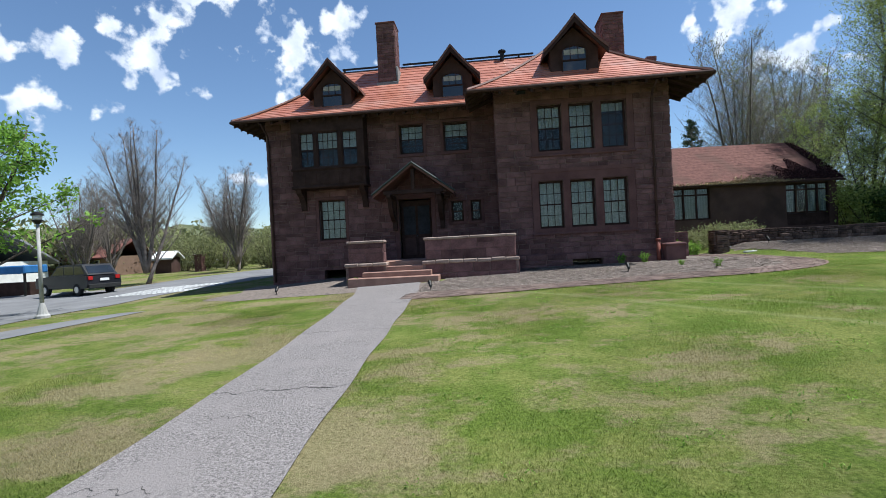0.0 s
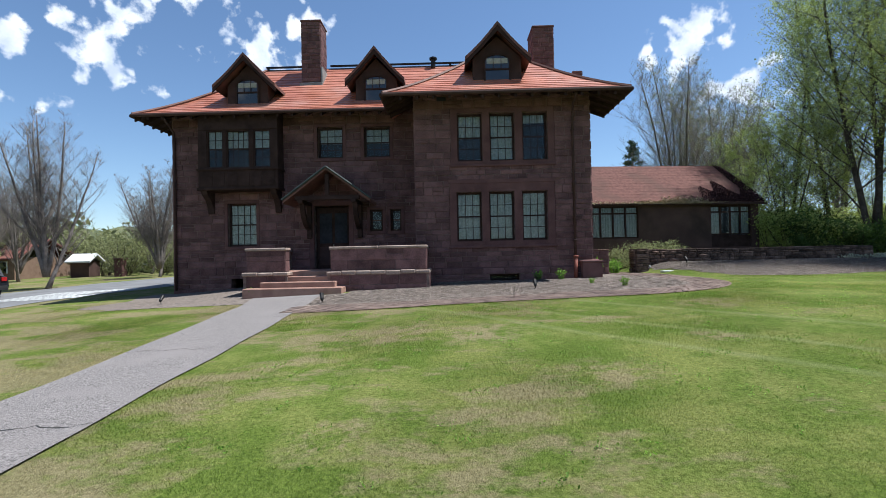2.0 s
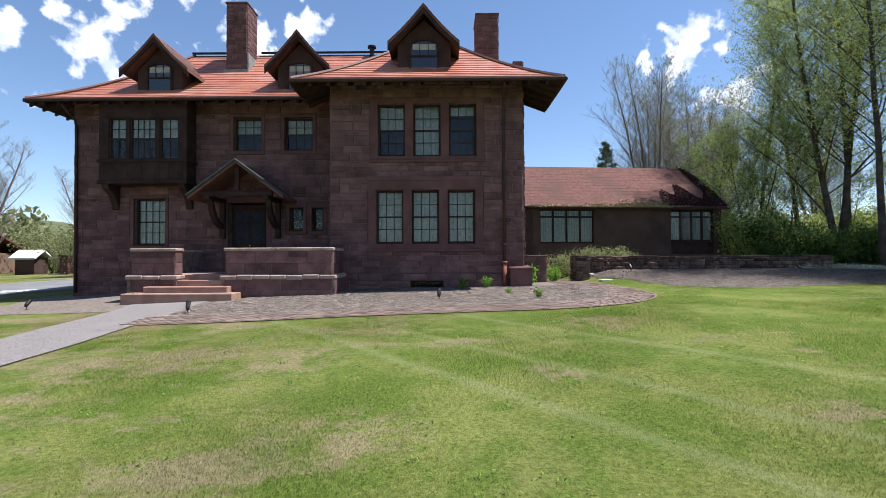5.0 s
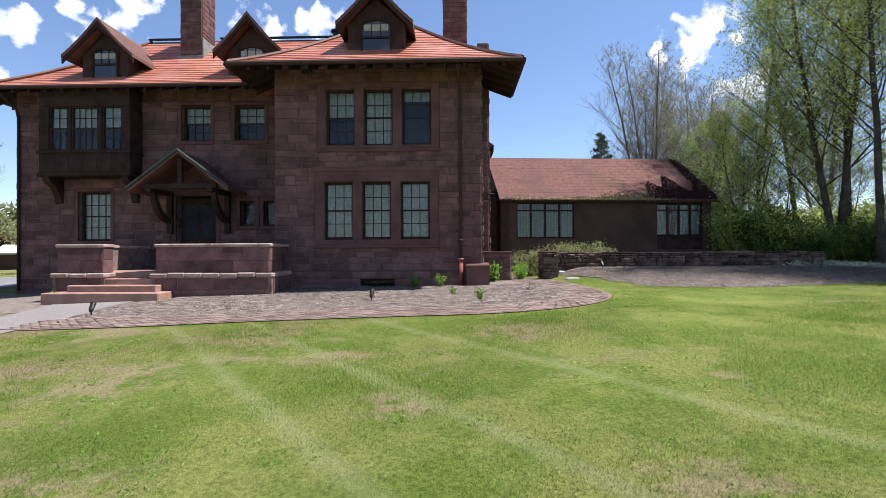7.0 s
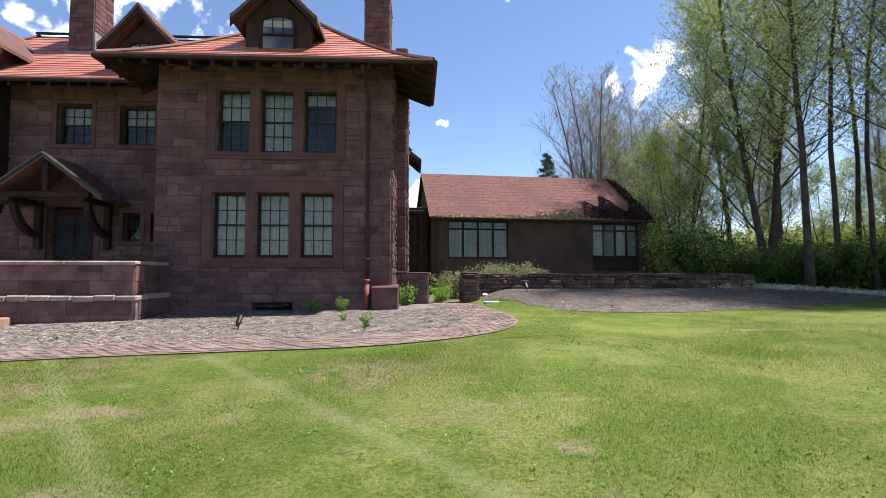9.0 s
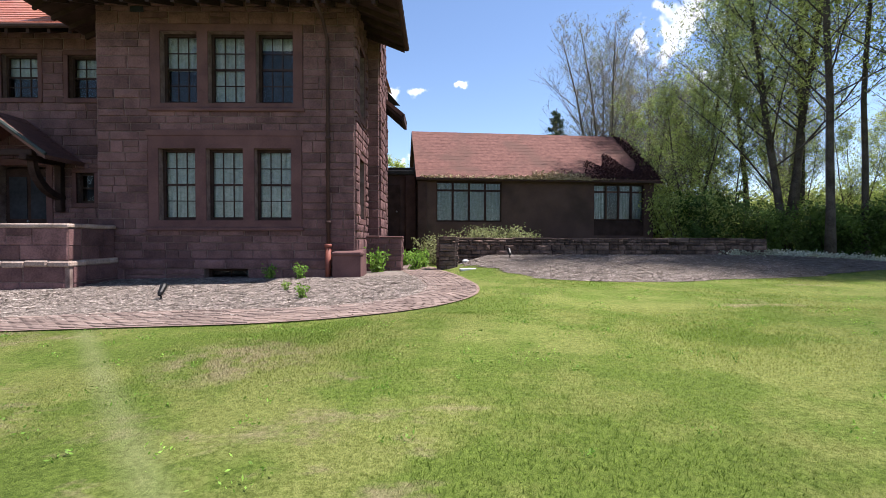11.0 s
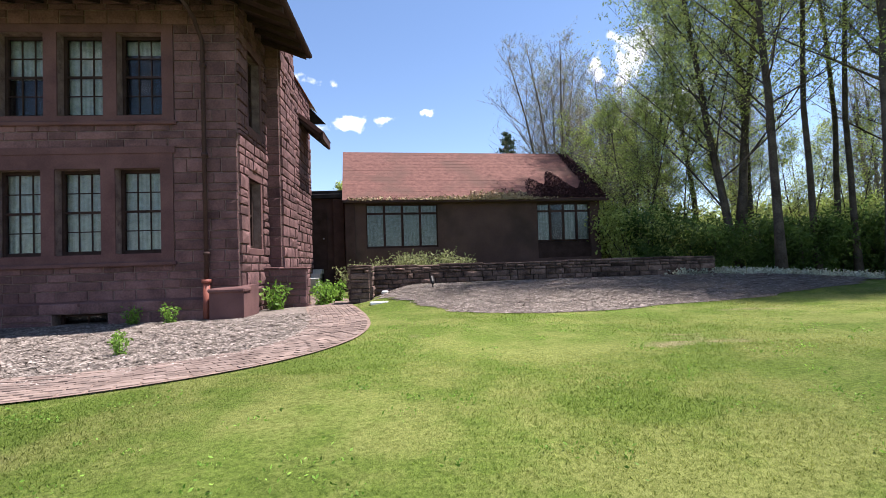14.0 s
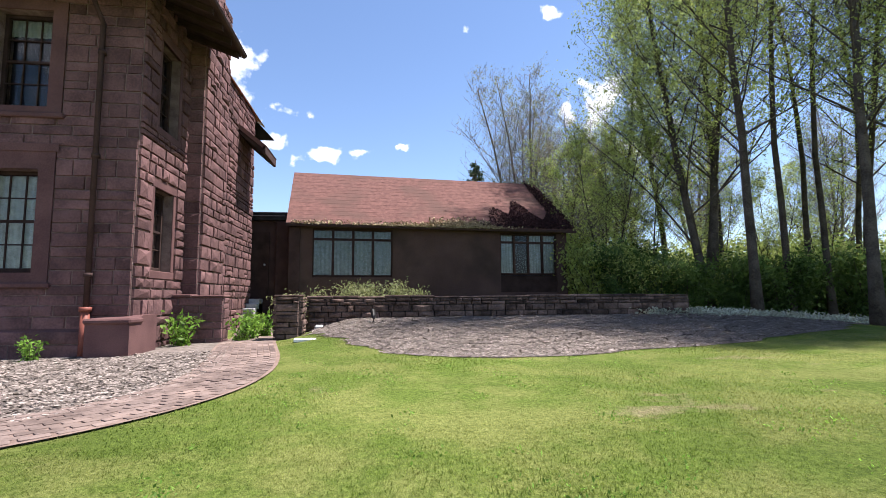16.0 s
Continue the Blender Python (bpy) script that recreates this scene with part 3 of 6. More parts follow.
def ashlar(w, z0, z1, holes, rnd, lo=0.17, hi=0.36, wlo=0.3, whi=0.85, joint=0.017):
    """Coursed stones of a wall w long: rows of (u0, z0, u1, z1), left out at the holes."""
    marks = [m for h in holes for m in (h[1], h[3])]
    out = []
    for a, b in courses(z0, z1, lo, hi, rnd, marks):
        spans = [(0.0, w)]
        for u0, v0, u1, v1 in holes:
            if v0 < b - 0.01 and v1 > a + 0.01:
                spans = [s for p, q in spans for s in ((p, min(q, u0)), (max(p, u1), q)) if s[1] - s[0] > 0.03]
        for p, q in spans:
            u = p
            while u < q - 0.01:
                d = rnd.uniform(wlo, whi)
                if q - u - d < wlo * 0.7:
                    d = q - u
                if b - a > 0.3 and d > 0.4 and rnd.random() < 0.22:
                    m = a + (b - a) * rnd.uniform(0.4, 0.6)
                    out += [(u + joint / 2, a + joint / 2, u + d - joint / 2, m - joint / 2), (u + joint / 2, m + joint / 2, u + d - joint / 2, b - joint / 2)]
                else:
                    out.append((u + joint / 2, a + joint / 2, u + d - joint / 2, b - joint / 2))
                u += d
    return out


LATER = []


def lay_stones(parent, rows, origin, turn, depth, rnd, keep=300, meshes=None, joined_mat=None, near=None):
    """Stones on a wall's face: those nearest as pieces, the rest joined. The wall runs along +x, turned about z at its origin."""
    def run():
        base = pose(*origin, 0, 0, turn)
        order = sorted(rows, key=(near or (lambda r: 0)))
        for r in order[:keep]:
            ob = new("stone", rnd.choice(meshes or STONE_MESH))
            attach(ob, parent, base @ Matrix.Translation((r[0], 0, r[1])) @ Matrix.Diagonal((r[2] - r[0], depth * rnd.uniform(0.7, 1.3), r[3] - r[1], 1)))
        rest = order[keep:]
        if rest:
            b = Build()
            for r in rest:
                s = rnd.choice(STONES)
                n, d = len(b.v), depth * rnd.uniform(0.7, 1.3)
                b.v += [tuple(base @ Vector((r[0] + x * (r[2] - r[0]), y * d, r[1] + z * (r[3] - r[1])))) for x, y, z in s.v]
                b.f += [tuple(n + i for i in f) for f in s.f]
            part("stonework", b, joined_mat or M["stone_far"], parent, kind="stuff")
    LATER.append(run)


def holed_wall(name, w, z0, z1, thick, holes, mat, parent, origin, turn):
    """A wall w long with openings (u0, z0, u1, z1) that go through it; its face is at y = 0, its body behind."""
    us = sorted({0.0, w, *[h[0] for h in holes], *[h[2] for h in holes]})
    zs = sorted({z0, z1, *[h[1] for h in holes], *[h[3] for h in holes]})
    b = Build()
    solid = {}
    for i in range(len(us) - 1):
        for j in range(len(zs) - 1):
            cu, cz = (us[i] + us[i + 1]) / 2, (zs[j] + zs[j + 1]) / 2
            solid[i, j] = not any(h[0] < cu < h[2] and h[1] < cz < h[3] for h in holes)
    for (i, j), s in solid.items():
        if not s:
            continue
        a, c, d, e = us[i], us[i + 1], zs[j], zs[j + 1]
        b.face((a, 0, d), (c, 0, d), (c, 0, e), (a, 0, e))
        b.face((a, thick, d), (a, thick, e), (c, thick, e), (c, thick, d))
        for k, q in (((i - 1, j), ((a, 0, d), (a, 0, e), (a, thick, e), (a, thick, d))), ((i + 1, j), ((c, 0, d), (c, thick, d), (c, thick, e), (c, 0, e))),
                     ((i, j - 1), ((a, 0, d), (a, thick, d), (c, thick, d), (c, 0, d))), ((i, j + 1), ((a, 0, e), (c, 0, e), (c, thick, e), (a, thick, e)))):
            if not solid.get(k, False):
                b.face(*q)
    return attach(part(name, b, mat), parent, pose(*origin, 0, 0, turn))


def sash_window(parent, origin, turn, w, h, cols, rows, name="window", shade="full", recess=0.2, label="", frame_mat=None, wide=0.07, rail=True):
    """A sash window in its opening: frame, glazing bars, panes, sill and what hangs behind it. origin is the opening's lower left on the wall's face."""
    win = new(name)
    attach(win, parent, pose(*origin, 0, 0, turn))
    LOCAL.add(win.name)
    tagged(win, label)
    fm = frame_mat or M["wood"]
    b = Build()
    y0, y1 = recess - 0.05, recess + 0.05
    for r in ((0, y0, 0, wide, y1, h), (w - wide, y0, 0, w, y1, h), (wide, y0, h - wide, w - wide, y1, h), (wide, y0, 0, w - wide, y1, wide * 1.3)):
        b.box(*r, c=0.008)
    part("frame", b, fm, win)
    iw, ih = w - 2 * wide, h - 2.3 * wide
    for i in range(1, cols):
        x = wide + iw * i / cols
        boxes("glazing_bar", [(x - 0.011, recess - 0.018, wide * 1.3, x + 0.011, recess + 0.012, h - wide)], fm, win)
    for j in range(1, rows):
        z = wide * 1.3 + ih * j / rows
        t = 0.026 if rail and j == rows // 2 else 0.011
        boxes("meeting_rail" if t > 0.02 else "glazing_bar", [(wide, recess - 0.022 - (0.012 if t > 0.02 else 0), z - t, w - wide, recess + 0.012, z + t)], fm, win)
    g = Build()
    g.box(wide * 0.8, recess + 0.014, wide, w - wide * 0.8, recess + 0.02, h - wide * 0.8)
    gl = part("pane", g, M["glass"], win)
    gl.visible_shadow = False
    # added near-black sheet: the unlit room's darkness as colour
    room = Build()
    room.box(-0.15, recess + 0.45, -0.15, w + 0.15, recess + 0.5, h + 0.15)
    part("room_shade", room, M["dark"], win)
    # curtain or blind cloth; in the oriel a pale sheet imitating reflected sky
    if shade != "none":
        lo = {"full": 0.0, "half": 0.5, "top": 0.8}[shade] * h
        c = Build()
        n = 26
        for i in range(n + 1):
            x = 0.02 + (w - 0.04) * i / n
            y = recess + 0.10 + 0.018 * math.sin(i * 1.9)
            c.v += [(x, y, lo), (x, y, h)]
        c.f = [(2 * i, 2 * i + 2, 2 * i + 3, 2 * i + 1) for i in range(n)]
        part("curtain", c, M["curtain"], win, smooth=True)
    return win


def tiled_slope(b, owner, a0, a1, c0, c1, n, sag=0.3, lip=0.024):
    """Courses of tiles between an eave line (a0, a1) and a top line (c0, c1), the slope hollowed by sag."""
    a0, a1, c0, c1 = map(Vector, (a0, a1, c0, c1))
    up = (a1 - a0).cross(c0 - a0)
    if up.length < 1e-6:
        up = (a1 - a0).cross(c1 - a0)
    up = up.normalized()
    if up.z < 0:
        up = -up

    def at(s, side):
        p = (a0.lerp(c0, s) if side == 0 else a1.lerp(c1, s))
        return p - Vector((0, 0, sag * 4 * s * (1 - s) * (1 - 0.35 * s)))
    grid = [tuple(at(i / n, k)) for i in range(n + 1) for k in (0, 1)]
    base = len(b.v)
    b.v += grid
    b.f += [(base + 2 * i, base + 2 * i + 1, base + 2 * i + 3, base + 2 * i + 2) for i in range(n)]

    def run():
        for i in range(n):
            s0, s1 = i / n, (i + 1) / n
            p, q, r, t = at(s0, 0), at(s0, 1), at(s1, 1), at(s1, 0)
            c = Build()
            v = [p + up * 0.004, q + up * 0.004, r + up * 0.004, t + up * 0.004, p + up * lip, q + up * lip]
            c.v = [tuple(x) for x in v]
            c.f = [(4, 5, 2, 3), (0, 1, 5, 4)] if (r - t).length > 0.005 else [(4, 5, 2), (0, 1, 5, 4)]
            part("tile_course", c, M["tile"], owner())
    LATER.append(run)

# ---- the house ----
rnd = random.Random(7)
house = thing("house", "large two-storey brownstone house with red tile hipped roof and gabled dormers", "house", at=(-3.2, 22.0, 0.7))


def hwall(name, w, z0, z1, holes, origin, turn, mat="mortar", thick=0.45):
    return holed_wall(name, w, z0, z1, thick, holes, M[mat], house, origin, turn)


# east block: front at y = 19.85 between x = -1.25 and 5.5
FX, FY = -1.25, 19.85
G_OPEN = [(x - FX, 2.28, x + 0.97 - FX, 4.18) for x in (0.34, 1.59, 2.86)]
U_OPEN = [(x - FX, 5.36, x + 0.97 - FX, 7.24) for x in (0.41, 1.66, 2.92)]
CELLAR = (1.54 - FX, 0.62, 2.7 - FX, 1.0)
front = hwall("wall", 6.75, -0.2, 8.1, G_OPEN + U_OPEN + [CELLAR], (FX, FY, 0), 0)
skip = [(0.08 - FX, 2.05, 4.10 - FX, 4.62), (0.16 - FX, 5.2, 4.14 - FX, 7.42), CELLAR]
lay_stones(front, ashlar(6.75, 1.26, 8.02, skip, rnd) , (FX, FY, 0), 0, 0.03, random.Random(1), near=lambda r: abs(r[3] - 3.5))
lay_stones(front, ashlar(6.75, 0.3, 1.24, [CELLAR], rnd, wlo=0.6, whi=1.3, lo=0.25, hi=0.42), (FX, FY - 0.07, 0), 0, 0.03, random.Random(2), keep=60)
part("water_table", (lambda b: (b.prism([(FY, 1.28), (FY - 0.085, 1.22), (FY - 0.085, 1.16), (FY, 1.16)], 0, FX, 5.5), b)[1])(Build()), M["dressed"], house)
boxes("plinth", [(FX, FY - 0.07, -0.2, 1.54, FY, 1.16), (2.7, FY - 0.07, -0.2, 5.5, FY, 1.16), (1.54, FY - 0.07, 1.0, 2.7, FY, 1.16)], M["mortar"], house)
for lo, hi, z0, z1, opens in ((0.08, 4.10, 2.05, 4.62, G_OPEN), (0.16, 4.14, 5.2, 7.42, U_OPEN)):
    s = holed_wall("window_surround", hi - lo, z0, z1, 0.038, [(a + FX - lo, b_, c + FX - lo, d) for a, b_, c, d in opens], M["dressed"], house, (lo, FY - 0.04, 0), 0)
boxes("sill_course", [(0.02, FY - 0.10, 2.0, 4.16, FY + 0.05, 2.1)], M["dressed"], house, c=0.02)
boxes("lintel_band", [(0.02, FY - 0.06, 4.5, 4.16, FY - 0.041, 4.66)], M["dressed"], house, c=0.008)
boxes("sill_course", [(0.1, FY - 0.09, 5.14, 4.2, FY + 0.05, 5.24)], M["dressed"], house, c=0.02)
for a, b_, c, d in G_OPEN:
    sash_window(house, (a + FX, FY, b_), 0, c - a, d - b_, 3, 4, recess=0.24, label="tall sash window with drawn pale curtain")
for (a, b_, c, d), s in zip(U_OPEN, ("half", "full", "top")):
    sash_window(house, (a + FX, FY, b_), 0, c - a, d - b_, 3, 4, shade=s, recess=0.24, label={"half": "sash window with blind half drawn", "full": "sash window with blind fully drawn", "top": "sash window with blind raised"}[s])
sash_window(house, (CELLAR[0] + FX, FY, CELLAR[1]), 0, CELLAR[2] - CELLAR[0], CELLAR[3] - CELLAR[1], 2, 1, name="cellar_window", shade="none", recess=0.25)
boxes("vent", [(-0.35, FY - 0.05, 7.72, 0.0, FY + 0.02, 7.86)], M["dark"], house, c=0.01, label="dark wall vent")

# its flanks
wside = hwall("wall", 1.65, -0.2, 8.2, [], (FX, 21.95, 0), -90)
lay_stones(wside, ashlar(2.1, 0.3, 8.1, [], rnd), (FX, 21.95, 0), -90, 0.03, random.Random(3), keep=0)
S_OPEN = [(0.71, 2.36, 1.62, 4.05), (0.76, 5.32, 1.70, 7.2)]
eside = hwall("wall", 7.75, -0.2, 8.6, [(a - 0.45, b_, c - 0.45, d) for a, b_, c, d in S_OPEN], (5.5, 20.3, 0), 90)
srows = ashlar(8.2, 0.3, 8.5, [(a - 0.12, b_ - 0.16, c + 0.12, d + 0.2) for a, b_, c, d in S_OPEN], rnd, lo=0.13, hi=0.36, wlo=0.18, whi=0.72, joint=0.03)
lay_stones(eside, srows, (5.5, FY, 0), 90, 0.065, random.Random(4), near=lambda r: r[0])
for a, b_, c, d in S_OPEN:
    for k, r in (("sill", (a - 0.12, -0.04, b_ - 0.16, c + 0.12, 0.06, b_)), ("lintel", (a - 0.12, -0.03, d, c + 0.12, 0.06, d + 0.2)), ("jamb", (a - 0.12, -0.025, b_, a, 0.06, d)), ("jamb", (c, -0.025, b_, c + 0.12, 0.06, d))):
        attach(boxes(k, [r], M["dressed"], c=0.012), house, pose(5.5, FY, 0, 0, 0, 90))
    sash_window(house, (5.5, FY + a, b_), 90, c - a, d - b_, 3, 4, shade="none", recess=0.24, label="dark sash window")
breast = boxes("chimney_breast", [(5.5, 22.05, -0.2, 5.88, 23.75, 9.6)], M["mortar"], house)
lay_stones(breast, ashlar(0.38, 0.4, 9.6, [], rnd, wlo=0.38, whi=0.39), (5.5, 22.05, 0), 0, 0.03, random.Random(5), keep=60)
lay_stones(breast, ashlar(1.7, 0.4, 9.6, [], rnd, lo=0.13, hi=0.34, wlo=0.18, whi=0.7, joint=0.03), (5.88, 22.05, 0), 90, 0.065, random.Random(6), keep=120, near=lambda r: r[0])

# west block: front at y = 21.95 between x = -11.9 and -1.25
LX, LY = -11.9, 21.95


def west(*r):
    return (r[0] - LX, r[1], r[2] - LX, r[3])


LW, SW1, SW2 = west(-9.52, 2.34, -8.28, 4.2), west(-5.58, 6.06, -4.48, 7.41), west(-3.56, 6.06, -2.44, 7.38)
N1, N2, DOOR = west(-3.36, 2.87, -2.82, 3.80), west(-2.48, 2.87, -2.02, 3.80), west(-5.78, 1.3, -4.28, 4.02)
CW = west(-9.4, 0.55, -8.4, 0.95)
wfront = hwall("wall", 10.65, -0.4, 8.3, [LW, SW1, SW2, N1, N2, DOOR, CW], (LX, LY, 0), 0)
grow = lambda r, g: (r[0] - g, r[1] - g, r[2] + g, r[3] + g)
lay_stones(wfront, ashlar(10.65, 0.0, 8.2, [grow(r, 0.14) for r in (LW, SW1, SW2, N1, N2)] + [grow(DOOR, 0.2), CW], rnd), (LX, LY, 0), 0, 0.03, random.Random(8), keep=250, near=lambda r: -r[0])
for r in (LW, SW1, SW2, N1, N2, DOOR):
    g = 0.2 if r is DOOR else 0.14
    for k, q in zip(("lintel", "sill", "jamb", "jamb"), ((r[0] - g, -0.035, r[3], r[2] + g, 0.05, r[3] + g), (r[0] - g, -0.06 if r is not DOOR else -0.03, r[1] - g, r[2] + g, 0.05, r[1]), (r[0] - g, -0.03, r[1], r[0], 0.05, r[3]), (r[2], -0.03, r[1], r[2] + g, 0.05, r[3]))):
        attach(boxes(k, [q], M["dressed"], c=0.012), house, pose(LX, LY, 0))
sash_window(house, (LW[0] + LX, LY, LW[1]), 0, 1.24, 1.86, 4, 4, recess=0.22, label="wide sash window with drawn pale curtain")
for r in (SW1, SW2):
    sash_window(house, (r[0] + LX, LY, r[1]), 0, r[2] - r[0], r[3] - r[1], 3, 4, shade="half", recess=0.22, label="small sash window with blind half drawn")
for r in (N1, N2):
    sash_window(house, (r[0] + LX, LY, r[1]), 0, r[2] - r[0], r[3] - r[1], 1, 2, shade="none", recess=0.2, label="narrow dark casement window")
lwall = hwall("wall", 5.65, -0.4, 8.2, [], (LX, 28.05, 0), -90)
lay_stones(lwall, ashlar(6.1, 0.0, 8.1, [], rnd), (LX, 28.05, 0), -90, 0.03, random.Random(9), keep=0)
hwall("wall", 17.4, -0.4, 8.3, [], (5.5, 28.05, 0), 180)

# oriel over the west window
oriel = subthing("oriel", house, "dark timber oriel with three leaded casements")
OX0, OX1, OY = -10.4, -7.05, 21.2
def oriel_box(name, *r, c=0.0):
    boxes(name, [r], M["wood"], oriel, c=c)


oriel_box("head_panel", OX0, OY, 7.2, OX1, LY - 0.01, 7.95, c=0.02)
oriel_box("apron", OX0, OY, 4.75, OX1, LY - 0.01, 5.58, c=0.02)
oriel_box("ledge_moulding", OX0 - 0.06, OY - 0.06, 5.5, OX1 + 0.06, LY - 0.01, 5.6, c=0.02)
oriel_box("base_moulding", OX0 - 0.05, OY - 0.05, 4.68, OX1 + 0.05, LY - 0.01, 4.8, c=0.02)
for a, c in ((OX0, -10.03), (-9.36, -9.22), (-8.24, -8.08), (-7.36, OX1)):
    oriel_box("mullion", a, OY, 5.6, c, OY + 0.16, 7.2, c=0.01)
for x in (OX0, OX1 - 0.12):
    oriel_box("cheek", x, OY + 0.16, 5.6, x + 0.12, LY - 0.01, 7.2)
# the pale upper half paints the sky's reflection; no blind hangs here
for a, c, n in ((-10.03, -9.36, 2), (-9.22, -8.24, 4), (-8.08, -7.36, 2)):
    wn = sash_window(house, (a, OY, 5.6), 0, c - a, 1.6, n, 4, shade="half", recess=0.1, wide=0.05, label="leaded oriel casement")
for i in range(6):
    boxes("oriel_panel", [(OX0 + 0.2 + i * 0.52, OY - 0.02, 4.86, OX0 + 0.6 + i * 0.52, OY + 0.01, 5.42)], M["wood"], oriel, c=0.01)
for x in (OX0 + 0.1, OX1 - 0.34):
    b = Build()
    b.prism([(LY, 3.75), (LY, 4.68), (OY + 0.02, 4.68), (OY + 0.1, 4.5), (LY - 0.35, 4.3), (LY - 0.18, 4.0), (LY - 0.14, 3.78)], 0, x, x + 0.24)
    part("bracket", b, M["wood"], oriel)

# roof
roof = Build()
EZ, WZ = 7.68, 7.86
AP = Vector((2.2, 23.2, 11.2))
tiled_slope(roof, lambda: roof_ob, (-2.3, 18.7, EZ), (6.7, 18.7, EZ), AP, AP, 19, sag=0.28)
tiled_slope(roof, lambda: roof_ob, (6.7, 18.7, EZ), (6.7, 22.0, EZ), AP, AP + Vector((0, 0.01, 0)), 19, sag=0.28)
tiled_slope(roof, lambda: roof_ob, (5.62, 22.0, 8.35), (5.62, 29.2, 8.35), AP, AP + Vector((0, 3.2, 0)), 15, sag=0.2)
tiled_slope(roof, lambda: roof_ob, (-2.3, 25.5, EZ), (-2.3, 18.7, EZ), AP + Vector((0, 2.3, 0)), AP, 19, sag=0.28)
tiled_slope(roof, lambda: roof_ob, (-13.0, 20.95, WZ), (-1.3, 20.95, WZ), (-8.95, 25.5, 11.36), (2.2, 25.5, 11.36), 19, sag=0.33)
tiled_slope(roof, lambda: roof_ob, (-13.0, 29.2, WZ), (-13.0, 20.95, WZ), (-8.95, 26.4, 11.36), (-8.95, 25.5, 11.36), 19, sag=0.33)
roof_ob = part("roof", roof, M["tile"], house, "weathered red clay tile courses")
deck = Build()
deck.box(-9.0, 25.45, 11.28, 2.6, 27.2, 11.36)
deck.face((-13.0, 29.2, WZ), (6.0, 29.2, WZ), (2.6, 27.2, 11.36), (-9.0, 27.2, 11.36))
part("roof_deck", deck, M["metal"], house, "flat dark roof deck")
boxes("ridge_rail", [(-9.05, 25.36, 11.42, -6.9, 25.46, 11.5), (-5.8, 25.36, 11.42, 1.0, 25.46, 11.5), (-9.0, 25.38, 11.3, -8.9, 25.44, 11.45), (-4.2, 25.38, 11.3, -4.1, 25.44, 11.45), (0.2, 25.38, 11.3, 0.3, 25.44, 11.45)], M["metal"], house, c=0.01)
for p, q in (((-2.3, 18.7, EZ), AP), ((6.7, 18.7, EZ), AP), ((-13.0, 20.95, WZ), (-8.95, 25.5, 11.36)), (AP, AP + Vector((0, 3, 0)))):
    p, q = Vector(p), Vector(q)
    pts = [p.lerp(q, s) - Vector((0, 0, 0.28 * 4 * s * (1 - s) * (1 - 0.35 * s) - 0.03)) if p.z != q.z else p.lerp(q, s) for s in [i / 12 for i in range(13)]]
    hips = Build()
    hips.tube(pts, [0.075] * 13, 6)
    part("hip_ridge", hips, M["tile_dark"], house, "darker hip tiles")
vent = Build()
vent.tube([(-0.6, 25.3, 11.2), (-0.6, 25.3, 11.6)], [0.11, 0.11], 10)
vent.tube([(-0.6, 25.3, 11.6), (-0.6, 25.3, 11.68), (-0.6, 25.3, 11.75)], [0.2, 0.2, 0.05], 10)
part("roof_vent", vent, M["metal"], house, "black mushroom vent")


def eave(p, q, inward, drop_z, wall_z, m0=0.0, m1=0.0):
    """Soffit boards, fascia with gutter, and rafter tails along an eave from p to q; inward is the way to the wall. m0, m1: mitres at its two ends."""
    p, q, n = Vector(p), Vector(q), Vector(inward)
    d = (q - p).normalized()
    ln = (q - p).length
    b = Build()
    lo, hi = drop_z, wall_z
    rise = Vector((0, 0, hi - lo))
    a0, a1 = Vector((p.x, p.y, lo)), Vector((q.x, q.y, lo))
    c0, c1 = a0 + n + rise + d * m0, a1 + n + rise - d * m1
    b.face(a0, a1, c1, c0)
    up = Vector((0, 0, 0.04))
    b.face(a0 + up, c0 + up, c1 + up, a1 + up)
    part("soffit", b, M["wood"], house)
    g = Build()
    o = -n.normalized() * 0.05
    pts = [(p + o).lerp(q + o, i / 8) for i in range(9)]
    g.tube([Vector((v.x, v.y, p.z - 0.04)) for v in pts], [0.075] * 9, 8)
    part("gutter", g, M["trim"], house)
    for i in range(int(ln / 0.6) + 1):
        at = min(ln - 0.05, i * 0.6 + 0.05)
        share = min(1.0, at / m0 if m0 else 1.0, (ln - at) / m1 if m1 else 1.0)
        if share < 0.15:
            continue
        r = Build()
        s = a0 + d * at - Vector((0, 0, 0.005))
        t = s + (n + rise) * share
        w_ = d * 0.045
        dz = Vector((0, 0, 0.13))
        v = [s - w_, s + w_, t + w_, t - w_]
        r.face(*[x - dz for x in v])
        r.face(v[0] - dz, v[3] - dz, v[3], v[0])
        r.face(v[1], v[2], v[2] - dz, v[1] - dz)
        r.face(v[0], v[1], v[1] - dz, v[0] - dz)
        part("rafter", r, M["wood"], house)


eave((-2.3, 18.7, EZ), (6.7, 18.7, EZ), (0, 1.13, 0), EZ - 0.1, 8.02, 1.02, 1.16)
eave((6.7, 18.7, EZ), (6.7, 22.0, EZ), (-1.16, 0, 0), EZ - 0.1, 8.02, 1.13)
eave((-2.3, 21.0, EZ), (-2.3, 18.7, EZ), (1.02, 0, 0), EZ - 0.1, 8.02, 0.0, 1.13)
eave((-13.0, 20.95, WZ), (-2.2, 20.95, WZ), (0, 0.98, 0), WZ - 0.1, 8.2, 1.08)
eave((-13.0, 29.0, WZ), (-13.0, 20.95, WZ), (1.08, 0, 0), WZ - 0.1, 8.2, 0.0, 0.98)


